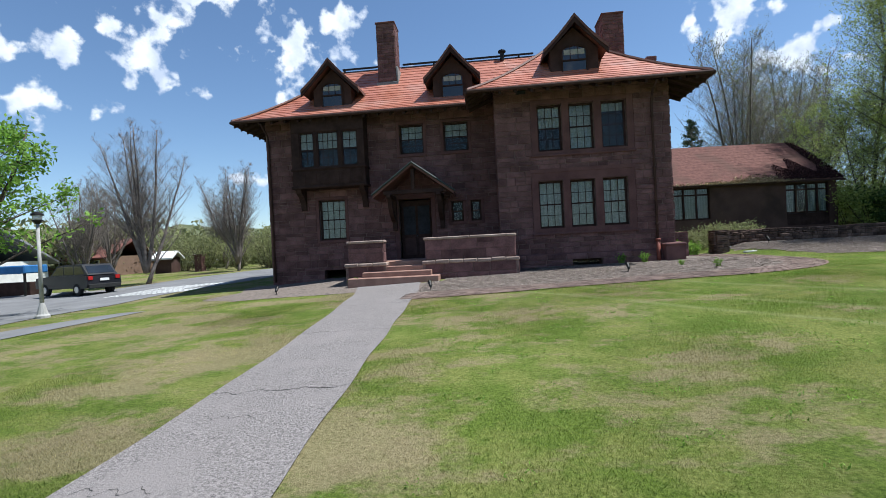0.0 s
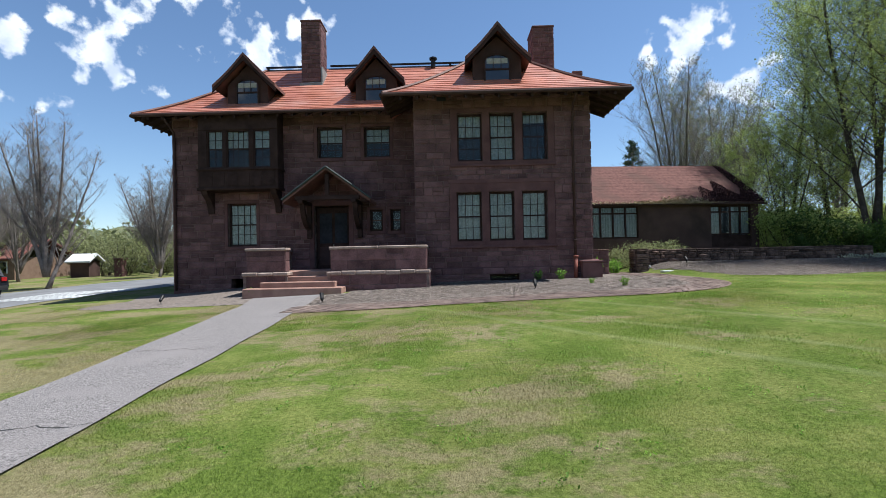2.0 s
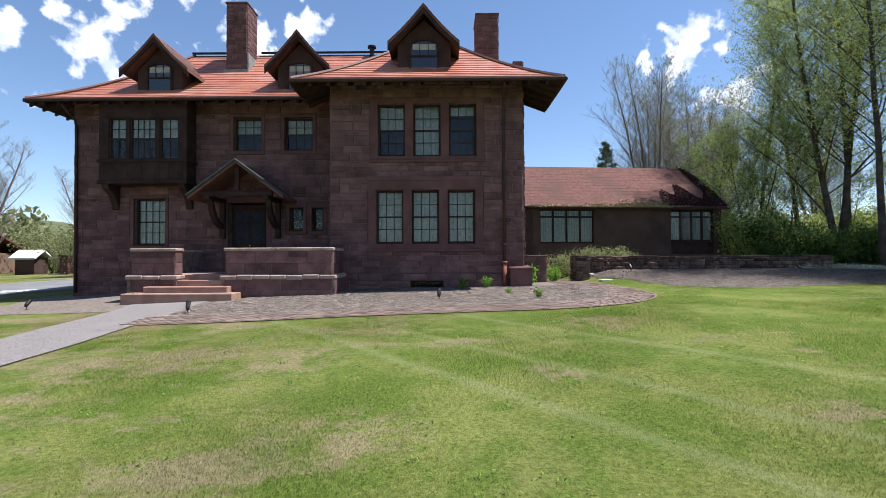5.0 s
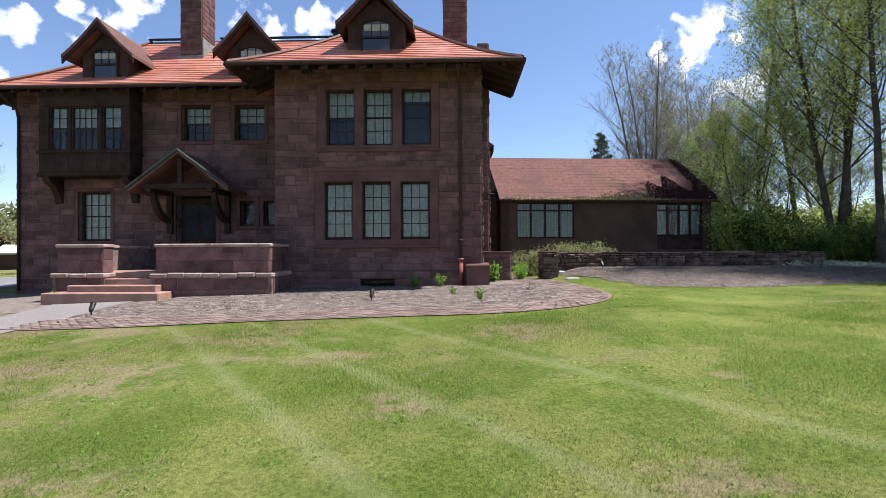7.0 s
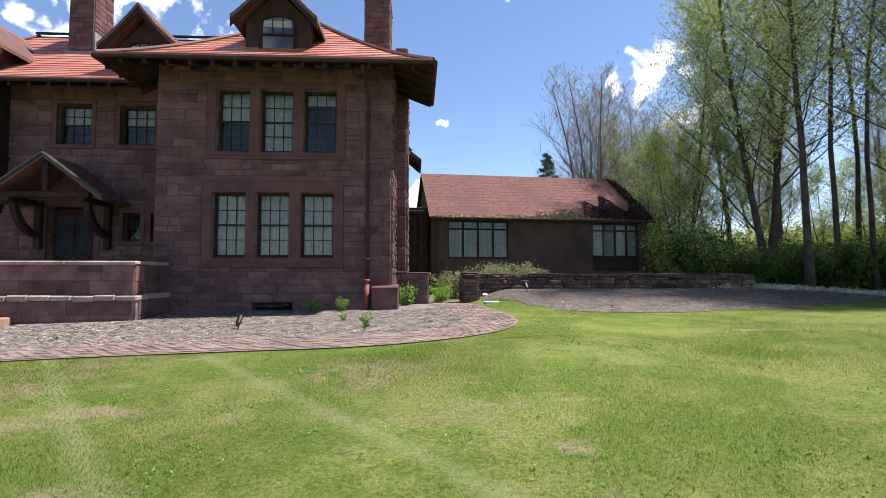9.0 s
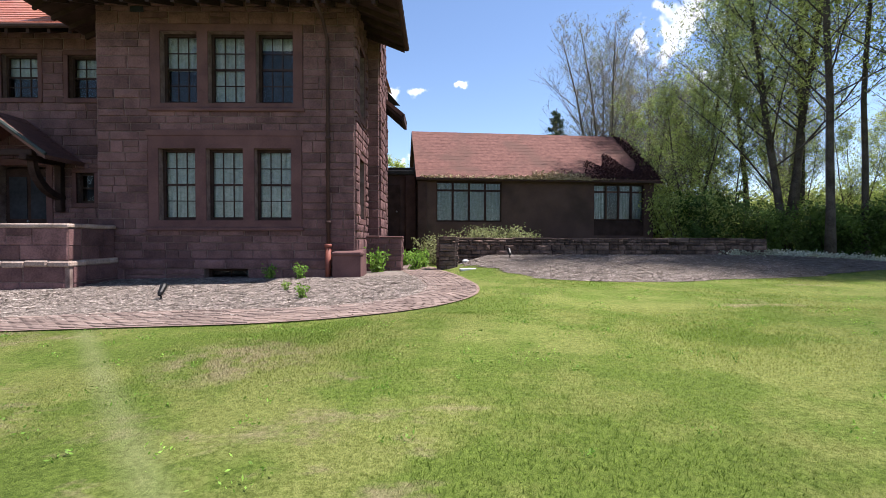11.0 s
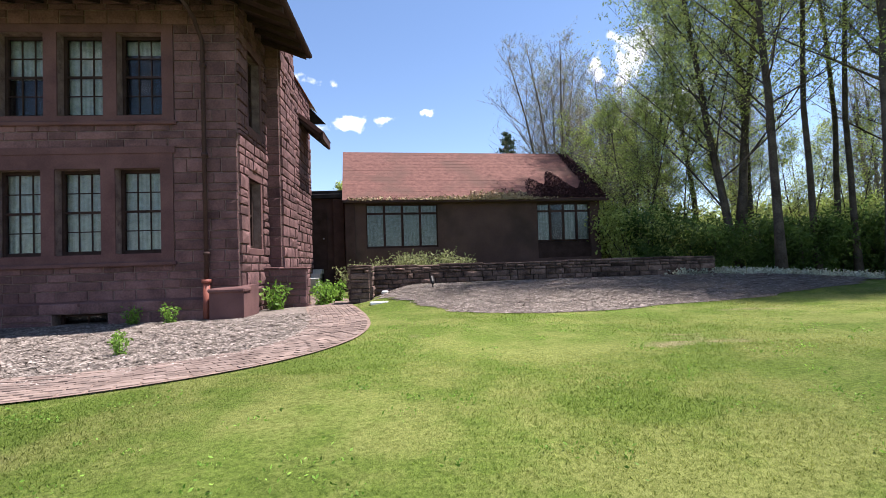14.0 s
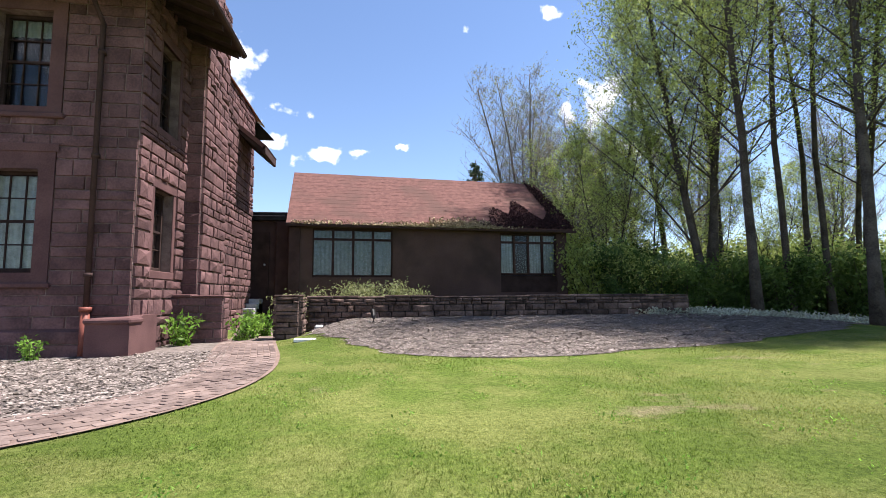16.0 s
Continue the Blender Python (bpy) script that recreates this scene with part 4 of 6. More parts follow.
def dormer(x, y, z0, ze, za, hw, he, zw0, zw1):
    """A gabled dormer with its face at y, eaves he to each side of x, and a window."""
    d = subthing("dormer", house, "gabled dormer with brown tile roof and arched sash")
    back = 2.6
    body = Build()
    body.prism([(x - hw, z0), (x + hw, z0), (x + hw, ze + 0.22), (x, za - 0.25), (x - hw, ze + 0.22)], 1, y + 0.06, y + back)
    part("dormer_body", body, M["trim"], d)
    r = Build()
    th = 0.12
    for s in (-1, 1):
        e = Vector((s * he, 0, ze - za))
        for k in range(8):
            a, c = k / 8, (k + 1) / 8
            flare = lambda t: Vector((x + e.x * t, 0, za + e.z * (t + 0.05 * math.sin(math.pi * t))))
            p, q = flare(a), flare(c)
            y0, y1 = y - 0.42, y + back + 0.6
            lift = Vector((0, 0, th))
            r.face((p.x, y0, p.z + th), (q.x, y0, q.z + th + 0.015), (q.x, y1, q.z + th + 0.015), (p.x, y1, p.z + th))
            r.face((p.x, y0, p.z), (p.x, y1, p.z), (q.x, y1, q.z), (q.x, y0, q.z))
            r.face((p.x, y0, p.z), (q.x, y0, q.z), (q.x, y0, q.z + th + 0.015), (p.x, y0, p.z + th))
            if k == 7:
                r.face((q.x, y0, q.z), (q.x, y1, q.z), (q.x, y1, q.z + th + 0.015), (q.x, y0, q.z + th + 0.015))
    part("dormer_roof", r, M["tile_dark"] , d)
    bb = Build()
    for s in (-1, 1):
        bb.prism([(x, za - 0.02), (x + s * he, ze - 0.02), (x + s * he, ze - 0.2), (x, za - 0.24)], 1, y - 0.4, y - 0.34)
    part("bargeboard", bb, M["wood"], d)
    w_ = (zw1 - zw0) * 0.8 / 2
    sw = Build()
    sw.box(x - w_ - 0.06, y - 0.02, zw0 - 0.08, x + w_ + 0.06, y + 0.06, zw0, c=0.01)
    n = 10
    arch = [(x + w_ * math.cos(math.pi * i / n), zw1 - 0.22 + 0.22 * math.sin(math.pi * i / n)) for i in range(n + 1)]
    outer = [(x + (w_ + 0.07) * math.cos(math.pi * i / n), zw1 - 0.22 + 0.29 * math.sin(math.pi * i / n)) for i in range(n + 1)]
    inner_loop = [(x + w_, zw0)] + arch + [(x - w_, zw0)]
    outer_loop = [(x + w_ + 0.07, zw0)] + outer + [(x - w_ - 0.07, zw0)]
    for (a, b_), (c, e) in zip(zip(inner_loop, outer_loop), zip(inner_loop[1:], outer_loop[1:])):
        sw.face((a[0], y - 0.02, a[1]), (c[0], y - 0.02, c[1]), (e[0], y - 0.02, e[1]), (b_[0], y - 0.02, b_[1]))
        sw.face((a[0], y - 0.02, a[1]), (a[0], y + 0.05, a[1]), (c[0], y + 0.05, c[1]), (c[0], y - 0.02, c[1]))
    zm = (zw0 + zw1 - 0.1) / 2 + 0.06
    sw.box(x - w_, y - 0.01, zm - 0.03, x + w_, y + 0.03, zm + 0.03)
    for i in (1, 2):
        xx = x - w_ + 2 * w_ * i / 3
        sw.box(xx - 0.012, y, zm, xx + 0.012, y + 0.03, zw1 - 0.02)
    part("dormer_frame", sw, M["wood"], d)
    gl = Build()
    gl.face((x - w_, y + 0.03, zw0), (x + w_, y + 0.03, zw0), *[(a, y + 0.03, c) for a, c in arch])
    part("pane", gl, M["carglass"], d)
    bl = Build()
    bl.box(x - w_ + 0.05, y + 0.018, zw1 - 0.34, x + w_ - 0.05, y + 0.025, zw1 - 0.13)
    part("blind", bl, M["curtain"], d)


dormer(-8.7, 22.2, 8.2, 9.2, 10.6, 0.9, 1.36, 8.53, 9.66)
dormer(-3.04, 22.2, 8.2, 9.3, 10.72, 0.9, 1.28, 8.53, 9.66)
dormer(2.05, 20.1, 8.0, 9.25, 10.6, 0.95, 1.26, 8.43, 9.58)


def chimney(x0, y0, x1, y1, z0, z1, seed):
    c = boxes("chimney", [(x0, y0, z0, x1, y1, z1)], M["mortar"], house)
    tagged(c, "tall brownstone chimney")
    r = random.Random(seed)
    lay_stones(c, ashlar(x1 - x0, z0, z1, [], r, lo=0.15, hi=0.26, wlo=0.2, whi=0.5), (x0, y0, 0), 0, 0.025, random.Random(seed), keep=70)
    lay_stones(c, ashlar(y1 - y0, z0, z1, [], r, lo=0.15, hi=0.26, wlo=0.2, whi=0.5), (x1, y0, 0), 90, 0.03, random.Random(seed + 1), keep=70)
    lay_stones(c, ashlar(y1 - y0, z0, z1, [], r, lo=0.15, hi=0.26, wlo=0.2, whi=0.5), (x0, y1, 0), -90, 0.025, random.Random(seed + 2), keep=0)
    boxes("chimney_cap", [(x0 - 0.05, y0 - 0.05, z1, x1 + 0.05, y1 + 0.05, z1 + 0.09)], M["dressed"], house, c=0.02)


chimney(-6.85, 24.1, -5.95, 25.2, 9.4, 13.1, 21)
boxes("flashing", [(-6.95, 24.02, 9.75, -5.85, 24.1, 10.15), (-5.93, 24.05, 9.75, -5.85, 25.2, 10.9)], M["lead"], house, c=0.01, label="grey lead flashing")
chimney(4.2, 24.1, 5.15, 25.5, 8.9, 12.5, 31)

# rear hood on the east side
hood = subthing("hood", house, "small bracketed tile hood")
hb = Build()
hb.prism([(5.5, 7.4), (5.5, 7.25), (6.35, 6.55), (6.42, 6.67)], 1, 26.0, 27.6)
part("hood_roof", hb, M["tile_dark"], hood)
for i in range(8):
    hb = Build()
    hb.prism([(5.5, 7.25), (5.5, 7.11), (6.28, 6.43), (6.34, 6.53)], 1, 26.03 + i * 0.21, 26.11 + i * 0.21)
    part("rafter", hb, M["wood"], hood)
boxes("fascia", [(6.3, 26.0, 6.4, 6.4, 27.6, 6.65)], M["trim"], hood, c=0.01)

# rainwater pipe
pipe = Build()
pipe.tube([(4.75, 18.75, 7.55), (4.78, 19.4, 7.35), (4.82, 19.72, 7.0), (4.82, 19.74, 1.6)], [0.05] * 4, 8)
for z in (2.2, 4.4, 6.4):
    pipe.tube([(4.82, 19.74, z), (4.82, 19.74, z + 0.07)], [0.075, 0.075], 8)
part("downpipe", pipe, M["trim"], house, smooth=True)
pipe = Build()
pipe.tube([(4.82, 19.72, 0.6), (4.82, 19.72, 1.58)], [0.075, 0.075], 10)
pipe.tube([(4.82, 19.72, 1.58), (4.82, 19.72, 1.66)], [0.1, 0.1], 10)
part("pipe_boot", pipe, M["rust"], house, "red-painted cast iron pipe boot", smooth=True)
pipe = Build()
pipe.tube([(-11.7, 21.0, 7.7), (-11.7, 21.4, 7.45), (-11.74, 21.76, 7.3), (-11.74, 21.85, 6.9), (-11.74, 21.85, 0.5)], [0.05] * 5, 8)
part("downpipe", pipe, M["trim"], house, smooth=True)
blk = Build()
blk.prism([(19.4, 0.5), (20.45, 0.5), (20.45, 1.5), (19.9, 1.5), (19.4, 1.36)], 0, 5.0, 5.72)
part("corner_buttress", blk, M["dressed"], house, "sloped stone buttress at the corner")
boxes("buttress_cap", [(4.97, 19.36, 1.36, 5.75, 19.86, 1.46)], M["dressed"], house, c=0.03)

# door and its gabled hood
door = subthing("door", house, "dark panelled oak door with glazed lights")
boxes("door_leaf", [(-5.72, LY + 0.24, 1.3, -4.34, LY + 0.3, 3.95)], M["wood"], door)
boxes("door_panel", [(-5.6 + i * 0.66, LY + 0.215, 1.45 + j * 0.95, -5.06 + i * 0.66, LY + 0.238, 2.25 + j * 0.95) for i in range(2) for j in range(1)], M["trim"], door, c=0.012)
# opaque near-black slabs: glass painted as dark as the room behind
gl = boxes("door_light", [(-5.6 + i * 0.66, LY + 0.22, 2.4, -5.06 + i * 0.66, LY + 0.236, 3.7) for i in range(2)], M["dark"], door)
kn = Build()
kn.tube([(-5.0, LY + 0.235, 2.32), (-5.0, LY + 0.17, 2.32), (-5.0, LY + 0.14, 2.32)], [0.012, 0.03, 0.02], 8)
part("door_knob", kn, M["chrome"], door, "bright metal knob", smooth=True)
porch = subthing("porch_hood", house, "gabled timber door hood on curved brackets")
PX, PY = -4.86, 20.45
r = Build()
for s in (-1, 1):
    a, e = Vector((PX, 0, 5.3)), Vector((PX + s * 1.75, 0, 3.98))
    n = 7
    for k in range(n):
        p, q = a.lerp(e, k / n), a.lerp(e, (k + 1) / n)
        r.face((p.x, PY, p.z + 0.11), (q.x, PY, q.z + 0.125), (q.x, LY, q.z + 0.125), (p.x, LY, p.z + 0.11))
        r.face((p.x, PY, p.z), (p.x, LY, p.z), (q.x, LY, q.z), (q.x, PY, q.z))
        r.face((p.x, PY, p.z), (q.x, PY, q.z), (q.x, PY, q.z + 0.125), (p.x, PY, p.z + 0.11))
    r.face((e.x, PY, e.z), (e.x, LY, e.z), (e.x, LY, e.z + 0.125), (e.x, PY, e.z + 0.125))
part("hood_roof", r, M["tile_dark"], porch)
cp = Build()
cp.tube([(PX, PY - 0.02, 5.42), (PX + 1.78, PY - 0.02, 4.12)], [0.05, 0.05], 6)
cp.tube([(PX, PY - 0.02, 5.42), (PX - 1.78, PY - 0.02, 4.12)], [0.05, 0.05], 6)
part("verge_flashing", cp, M["copper"], porch, "green copper verge")
tb = Build()
tb.box(PX - 1.3, PY + 0.1, 4.1, PX + 1.3, PY + 0.26, 4.28, c=0.02)
tb.box(PX - 0.08, PY + 0.1, 4.28, PX + 0.08, PY + 0.26, 5.15, c=0.02)
for s in (-1, 1):
    n = 8
    for k in range(n):
        a0, a1 = k / n, (k + 1) / n
        f = lambda t: (LY - 0.05 - (LY - PY - 0.35) * math.sin(t * math.pi / 2), 2.95 + 1.1 * (1 - math.cos(t * math.pi / 2)))
        p, q = f(a0), f(a1)
        x0 = PX + s * 1.08
        tb.prism([(p[0], p[1]), (q[0], q[1]), (q[0] + 0.14, q[1] + 0.14), (p[0] + 0.14, p[1] + 0.14)], 0, x0 - 0.09, x0 + 0.09)
    tb.box(PX + s * 1.08 - 0.1, PY + 0.05, 3.98, PX + s * 1.08 + 0.1, LY, 4.14, c=0.02)
    tb.box(PX + s * 1.08 - 0.1, LY - 0.22, 2.6, PX + s * 1.08 + 0.1, LY - 0.04, 4.0, c=0.02)
part("timber_frame", tb, M["wood"], porch)

# terrace, parapets and steps
terrace = thing("terrace", "raised stone terrace with parapets before the front door", "terrace", at=(-4.0, 18.9, 0.6))
boxes("terrace_floor", [(-7.2, 18.5, 0.2, -0.75, LY - 0.002, 1.3)], M["step"], terrace, c=0.02)


def parapet(x0, y0, x1, y1, turn_rows, seed):
    p = boxes("parapet", [(x0, y0, 0.2, x1, y1, 2.05)], M["mortar"], terrace)
    r = random.Random(seed)
    for org, turn, w_ in turn_rows:
        lay_stones(p, ashlar(w_, 1.3, 2.04, [], r, wlo=0.5, whi=1.1, lo=0.3, hi=0.42, joint=0.006), org, turn, 0.02, r, keep=60)
        lay_stones(p, ashlar(w_, 0.4, 1.16, [], r, wlo=0.6, whi=1.3, lo=0.35, hi=0.42), (org[0] + (0.09 if turn == 90 else 0), org[1] - (0.09 if turn == 0 else 0), 0), turn, 0.03, r, keep=60)
    b = Build()
    b.box(x0 - 0.09, y0 - 0.09, 0.2, x1 + 0.09, y1, 1.16)
    part("parapet_base", b, M["mortar"], terrace)
    b = Build()
    n = max(3, int((x1 - x0) / 0.45))
    for i in range(n):
        a, c = x0 - 0.13 + (x1 - x0 + 0.26) * i / n, x0 - 0.13 + (x1 - x0 + 0.26) * (i + 1) / n
        boxes("ledge_stone", [(a, y0 - 0.14 - r.uniform(0, 0.02), 1.15 + r.uniform(-0.03, 0.01), c - 0.004, y1 + 0.02, 1.28 + r.uniform(-0.01, 0.02))], M["capstone"], terrace, c=0.03)
    b = Build()
    n = max(1, int((x1 - x0) / 1.2))
    for i in range(n):
        a, c = x0 - 0.05 + (x1 - x0 + 0.1) * i / n, x0 - 0.05 + (x1 - x0 + 0.1) * (i + 1) / n
        boxes("coping", [(a, y0 - 0.05, 2.04, c - 0.006, y1 + 0.05, 2.14)], M["capstone"], terrace, c=0.025)


parapet(-4.15, 18.15, -0.78, 18.55, [((-4.15, 18.15, 0), 0, 3.37), ((-0.78, 18.15, 0), 90, 0.4)], 41)
parapet(-7.12, 18.15, -5.74, 18.55, [((-7.12, 18.15, 0), 0, 1.38), ((-5.74, 18.15, 0), 90, 0.4)], 42)
parapet(-1.15, 18.6, -0.8, 19.75, [((-0.8, 18.6, 0), 90, 1.15)], 43)
parapet(-7.12, 18.6, -6.76, 21.9, [], 44)
for i, (x0, x1, y, z) in enumerate(((-6.95, -3.6, 17.35, 0.76), (-6.5, -3.9, 17.72, 0.95), (-5.75, -4.2, 18.08, 1.13))):
    boxes("step", [(x0, y, 0.2, x1, 18.52, z)], M["step"], terrace, c=0.025)

# ---- wing and link ----
WT = 6.0
wing = thing("wing", "low single-storey brown stucco wing with brown shingle roof", "building", at=(6.95, 27.85, 1.2), turn=WT)


def wpart(ob):
    return attach(ob, wing, pose(6.95, 27.85, 0, 0, 0, WT))


W1, W2 = (0.72, 2.52, 3.6, 4.3), (7.85, 1.95, 10.25, 4.28)
wf = holed_wall("wall", 10.7, 0.4, 4.45, 0.3, [W1, W2], M["wood_wall"], wing, (6.95, 27.85, 0), WT)
for x0, x1 in ((0.0, 0.3), (10.4, 10.7)):
    b = Build()
    b.prism([(0.3, 0.4), (6.6, 0.4), (6.6, 4.5), (3.45, 7.0), (0.3, 4.5)], 0, x0, x1)
    wpart(part("wall", b, M["wood_wall"]))
wpart(boxes("wall", [(0.0, 6.6, 0.4, 10.7, 6.9, 4.45)], M["wood_wall"]))
COURSES = []
b = Build()
for y0, y1 in ((-0.28, 3.45), (7.18, 3.45)):
    for i in range(14):
        s0, s1 = i / 14, (i + 1) / 14
        ya, yb = y0 + (y1 - y0) * s0, y0 + (y1 - y0) * s1
        za, zb = 4.42 + 2.74 * s0, 4.42 + 2.74 * s1
        c = Build()
        c.v = [(-0.18, ya, za), (10.95, ya, za), (10.95, yb, zb), (-0.18, yb, zb), (-0.18, ya, za + 0.005), (10.95, ya, za + 0.005)]
        c.f = [(4, 5, 2, 3), (0, 1, 5, 4)]
        COURSES.append(c)
b.prism([(-0.28, 4.34), (3.45, 7.08), (7.18, 4.34), (7.18, 4.416), (3.45, 7.156), (-0.28, 4.416)], 0, -0.18, 10.95)
wroof = wpart(part("roof", b, M["shingle"], wing, "faded brown asphalt shingles"))
for c in COURSES:
    attach(part("shingle_course", c, M["shingle"]), wroof, pose(6.95, 27.85, 0, 0, 0, WT))
wpart(boxes("fascia", [(-0.2, -0.33, 4.3, 10.97, -0.285, 4.41)], M["trim"], c=0.01))
wpart(boxes("corner_post", [(-0.1, -0.1, 0.5, 0.3, -0.004, 4.3)], M["trim"], c=0.02))


def lights(rect, cols, transom, label, dark=()):
    x0, z0, x1, z1 = rect
    win = new("window")
    wpart(win)
    LOCAL.add(win.name)
    tagged(win, label)
    xs = [x0 + (x1 - x0) * i / cols for i in range(cols + 1)]
    for x in xs:
        boxes("mullion", [(x - 0.045, 0.06, z0, x + 0.045, 0.16, z1)], M["wood"], win, c=0.008)
    for z in (z0 + 0.04, transom, z1 - 0.04):
        boxes("transom" if z == transom else "rail", [(x0, 0.065, z - 0.04, x1, 0.155, z + 0.04)], M["wood"], win, c=0.008)
    for i in range(cols):
        g = Build()
        g.box(xs[i] + 0.045, 0.105, z0 + 0.05, xs[i + 1] - 0.045, 0.112, z1 - 0.05)
        p = part("pane", g, M["glass"], win)
        p.visible_shadow = False
        if i not in dark:
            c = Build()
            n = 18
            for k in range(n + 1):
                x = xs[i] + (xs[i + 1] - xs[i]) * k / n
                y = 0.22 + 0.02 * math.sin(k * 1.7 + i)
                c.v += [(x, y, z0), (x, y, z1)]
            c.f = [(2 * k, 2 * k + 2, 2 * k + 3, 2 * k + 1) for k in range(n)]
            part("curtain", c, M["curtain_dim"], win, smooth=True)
    # no room is built; a sheet painted near-black gives its darkness
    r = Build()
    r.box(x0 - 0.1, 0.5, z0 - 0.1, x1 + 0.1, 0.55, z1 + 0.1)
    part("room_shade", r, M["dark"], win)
    return win


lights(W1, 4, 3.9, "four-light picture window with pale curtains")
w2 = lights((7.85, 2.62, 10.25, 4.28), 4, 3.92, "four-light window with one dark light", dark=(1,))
wpart(boxes("window_panel", [(7.85, 0.05, 1.95, 10.25, 0.2, 2.6)], M["wood"], wing, c=0.01, label="dark panel under the window"))

link = thing("link_building", "flat-roofed dark brown link between house and wing with door", "building", at=(5.9, 28.6, 1.3))
boxes("wall", [(3.8, 28.6, 0.4, 7.1, 28.9, 4.7)], M["trim"], link)
boxes("roof_edge", [(3.7, 28.4, 4.62, 7.2, 30.0, 4.8), (5.3, 28.7, 4.8, 7.2, 30.0, 4.98)], M["metal"], link, c=0.02)
boxes("door_leaf", [(4.9, 28.54, 1.75, 6.05, 28.598, 4.2)], M["wood"], link, c=0.01, label="plain dark door")
boxes("door_post", [(6.3, 28.42, 1.3, 6.75, 28.598, 4.6), (4.6, 28.5, 1.3, 4.8, 28.598, 4.6)], M["trim"], link, c=0.02)
kn = Build()
kn.tube([(5.9, 28.54, 3.0), (5.9, 28.47, 3.0)], [0.035, 0.03], 8)
part("door_knob", kn, M["chrome"], link, smooth=True)
steps = thing("garden_steps", "three grey stone steps up to the link door", "steps", at=(5.0, 27.7, 1.2))
for i in range(3):
    boxes("step", [(4.4, 27.2 + 0.33 * i, 0.8, 5.9, 28.4, 1.45 + 0.16 * i)], M["concrete"], steps, c=0.02)

# ---- garden walls ----


def low_wall(label, x0, y0, x1, y1, z0, z1, seed, keep=90, rough=False, cat="garden wall"):
    t = thing("garden_wall", label, cat, at=((x0 + x1) / 2, (y0 + y1) / 2, z0))
    body = boxes("wall", [(x0, y0, z0 - 0.4, x1, y1, z1 - 0.06)], M["mortar" if not rough else "crack"], t)
    r = random.Random(seed)
    kw = dict(lo=0.06, hi=0.17, wlo=0.12, whi=0.55, joint=0.012) if rough else dict(lo=0.12, hi=0.24, wlo=0.25, whi=0.6)
    dp = 0.08 if rough else 0.03
    kind = dict(meshes=FIELD_MESH, joined_mat=M["fieldstone"]) if rough else {}
    lay_stones(body, ashlar(x1 - x0, z0 - 0.3, z1 - 0.07, [], r, **kw), (x0, y0, 0), 0, dp, r, keep=keep, near=lambda q: q[0], **kind)
    lay_stones(body, ashlar(y1 - y0, z0 - 0.3, z1 - 0.07, [], r, **kw), (x1, y0, 0), 90, dp, r, keep=20, **kind)
    lay_stones(body, ashlar(y1 - y0, z0 - 0.3, z1 - 0.07, [], r, **kw), (x0, y1, 0), -90, dp, r, keep=20, **kind)
    n = max(1, int((x1 - x0) / 0.6))
    for i in range(n):
        a, c = x0 - 0.04 + (x1 - x0 + 0.08) * i / n, x0 - 0.04 + (x1 - x0 + 0.08) * (i + 1) / n
        b = Build()
        d = r.uniform(-0.02, 0.02)
        b.box(a, y0 - 0.05 + d, z1 - 0.065, c - 0.008, y1 + 0.05 + d, z1 + r.uniform(-0.012, 0.012) * (2 if rough else 1), c=0.018)
        part("coping", b, M["fieldstone"] if rough else M["dressed"], t)
    return t


low_wall("low brownstone garden wall beside the gate", 5.3, 21.5, 6.63, 21.85, 0.75, 1.88, 51)
low_wall("square stacked-stone gate pier", 7.75, 21.5, 8.25, 22.1, 0.8, 1.88, 52, rough=True, cat="gate pier")
low_wall("long dry-stone garden wall before the wing", 8.3, 22.6, 18.4, 23.0, 1.2, 1.83, 53, keep=240, rough=True)

# ---- trees and plants ----


def leaf_mesh(name, centres, sizes, mat, rnd_np, per=1):
    """Small pointed leaves, two triangles each, scattered at centres."""
    n = len(centres)
    a = rnd_np.normal(size=(n, 3))
    a /= np.linalg.norm(a, axis=1)[:, None]
    c = rnd_np.normal(size=(n, 3))
    c = np.cross(a, c)
    c /= np.linalg.norm(c, axis=1)[:, None]
    s = sizes[:, None]
    v = np.stack([centres - a * s, centres + c * s * 0.45, centres + a * s, centres - c * s * 0.45], 1).reshape(-1, 3)
    me = bpy.data.meshes.new(name)
    me.vertices.add(4 * n)
    me.vertices.foreach_set("co", v.astype(np.float32).ravel())
    me.loops.add(4 * n)
    me.loops.foreach_set("vertex_index", np.arange(4 * n, dtype=np.int32))
    me.polygons.add(n)
    me.polygons.foreach_set("loop_start", np.arange(0, 4 * n, 4, dtype=np.int32))
    me.polygons.foreach_set("loop_total", np.full(n, 4, dtype=np.int32))
    me.materials.append(mat)
    me.update(calc_edges=True)
    return me


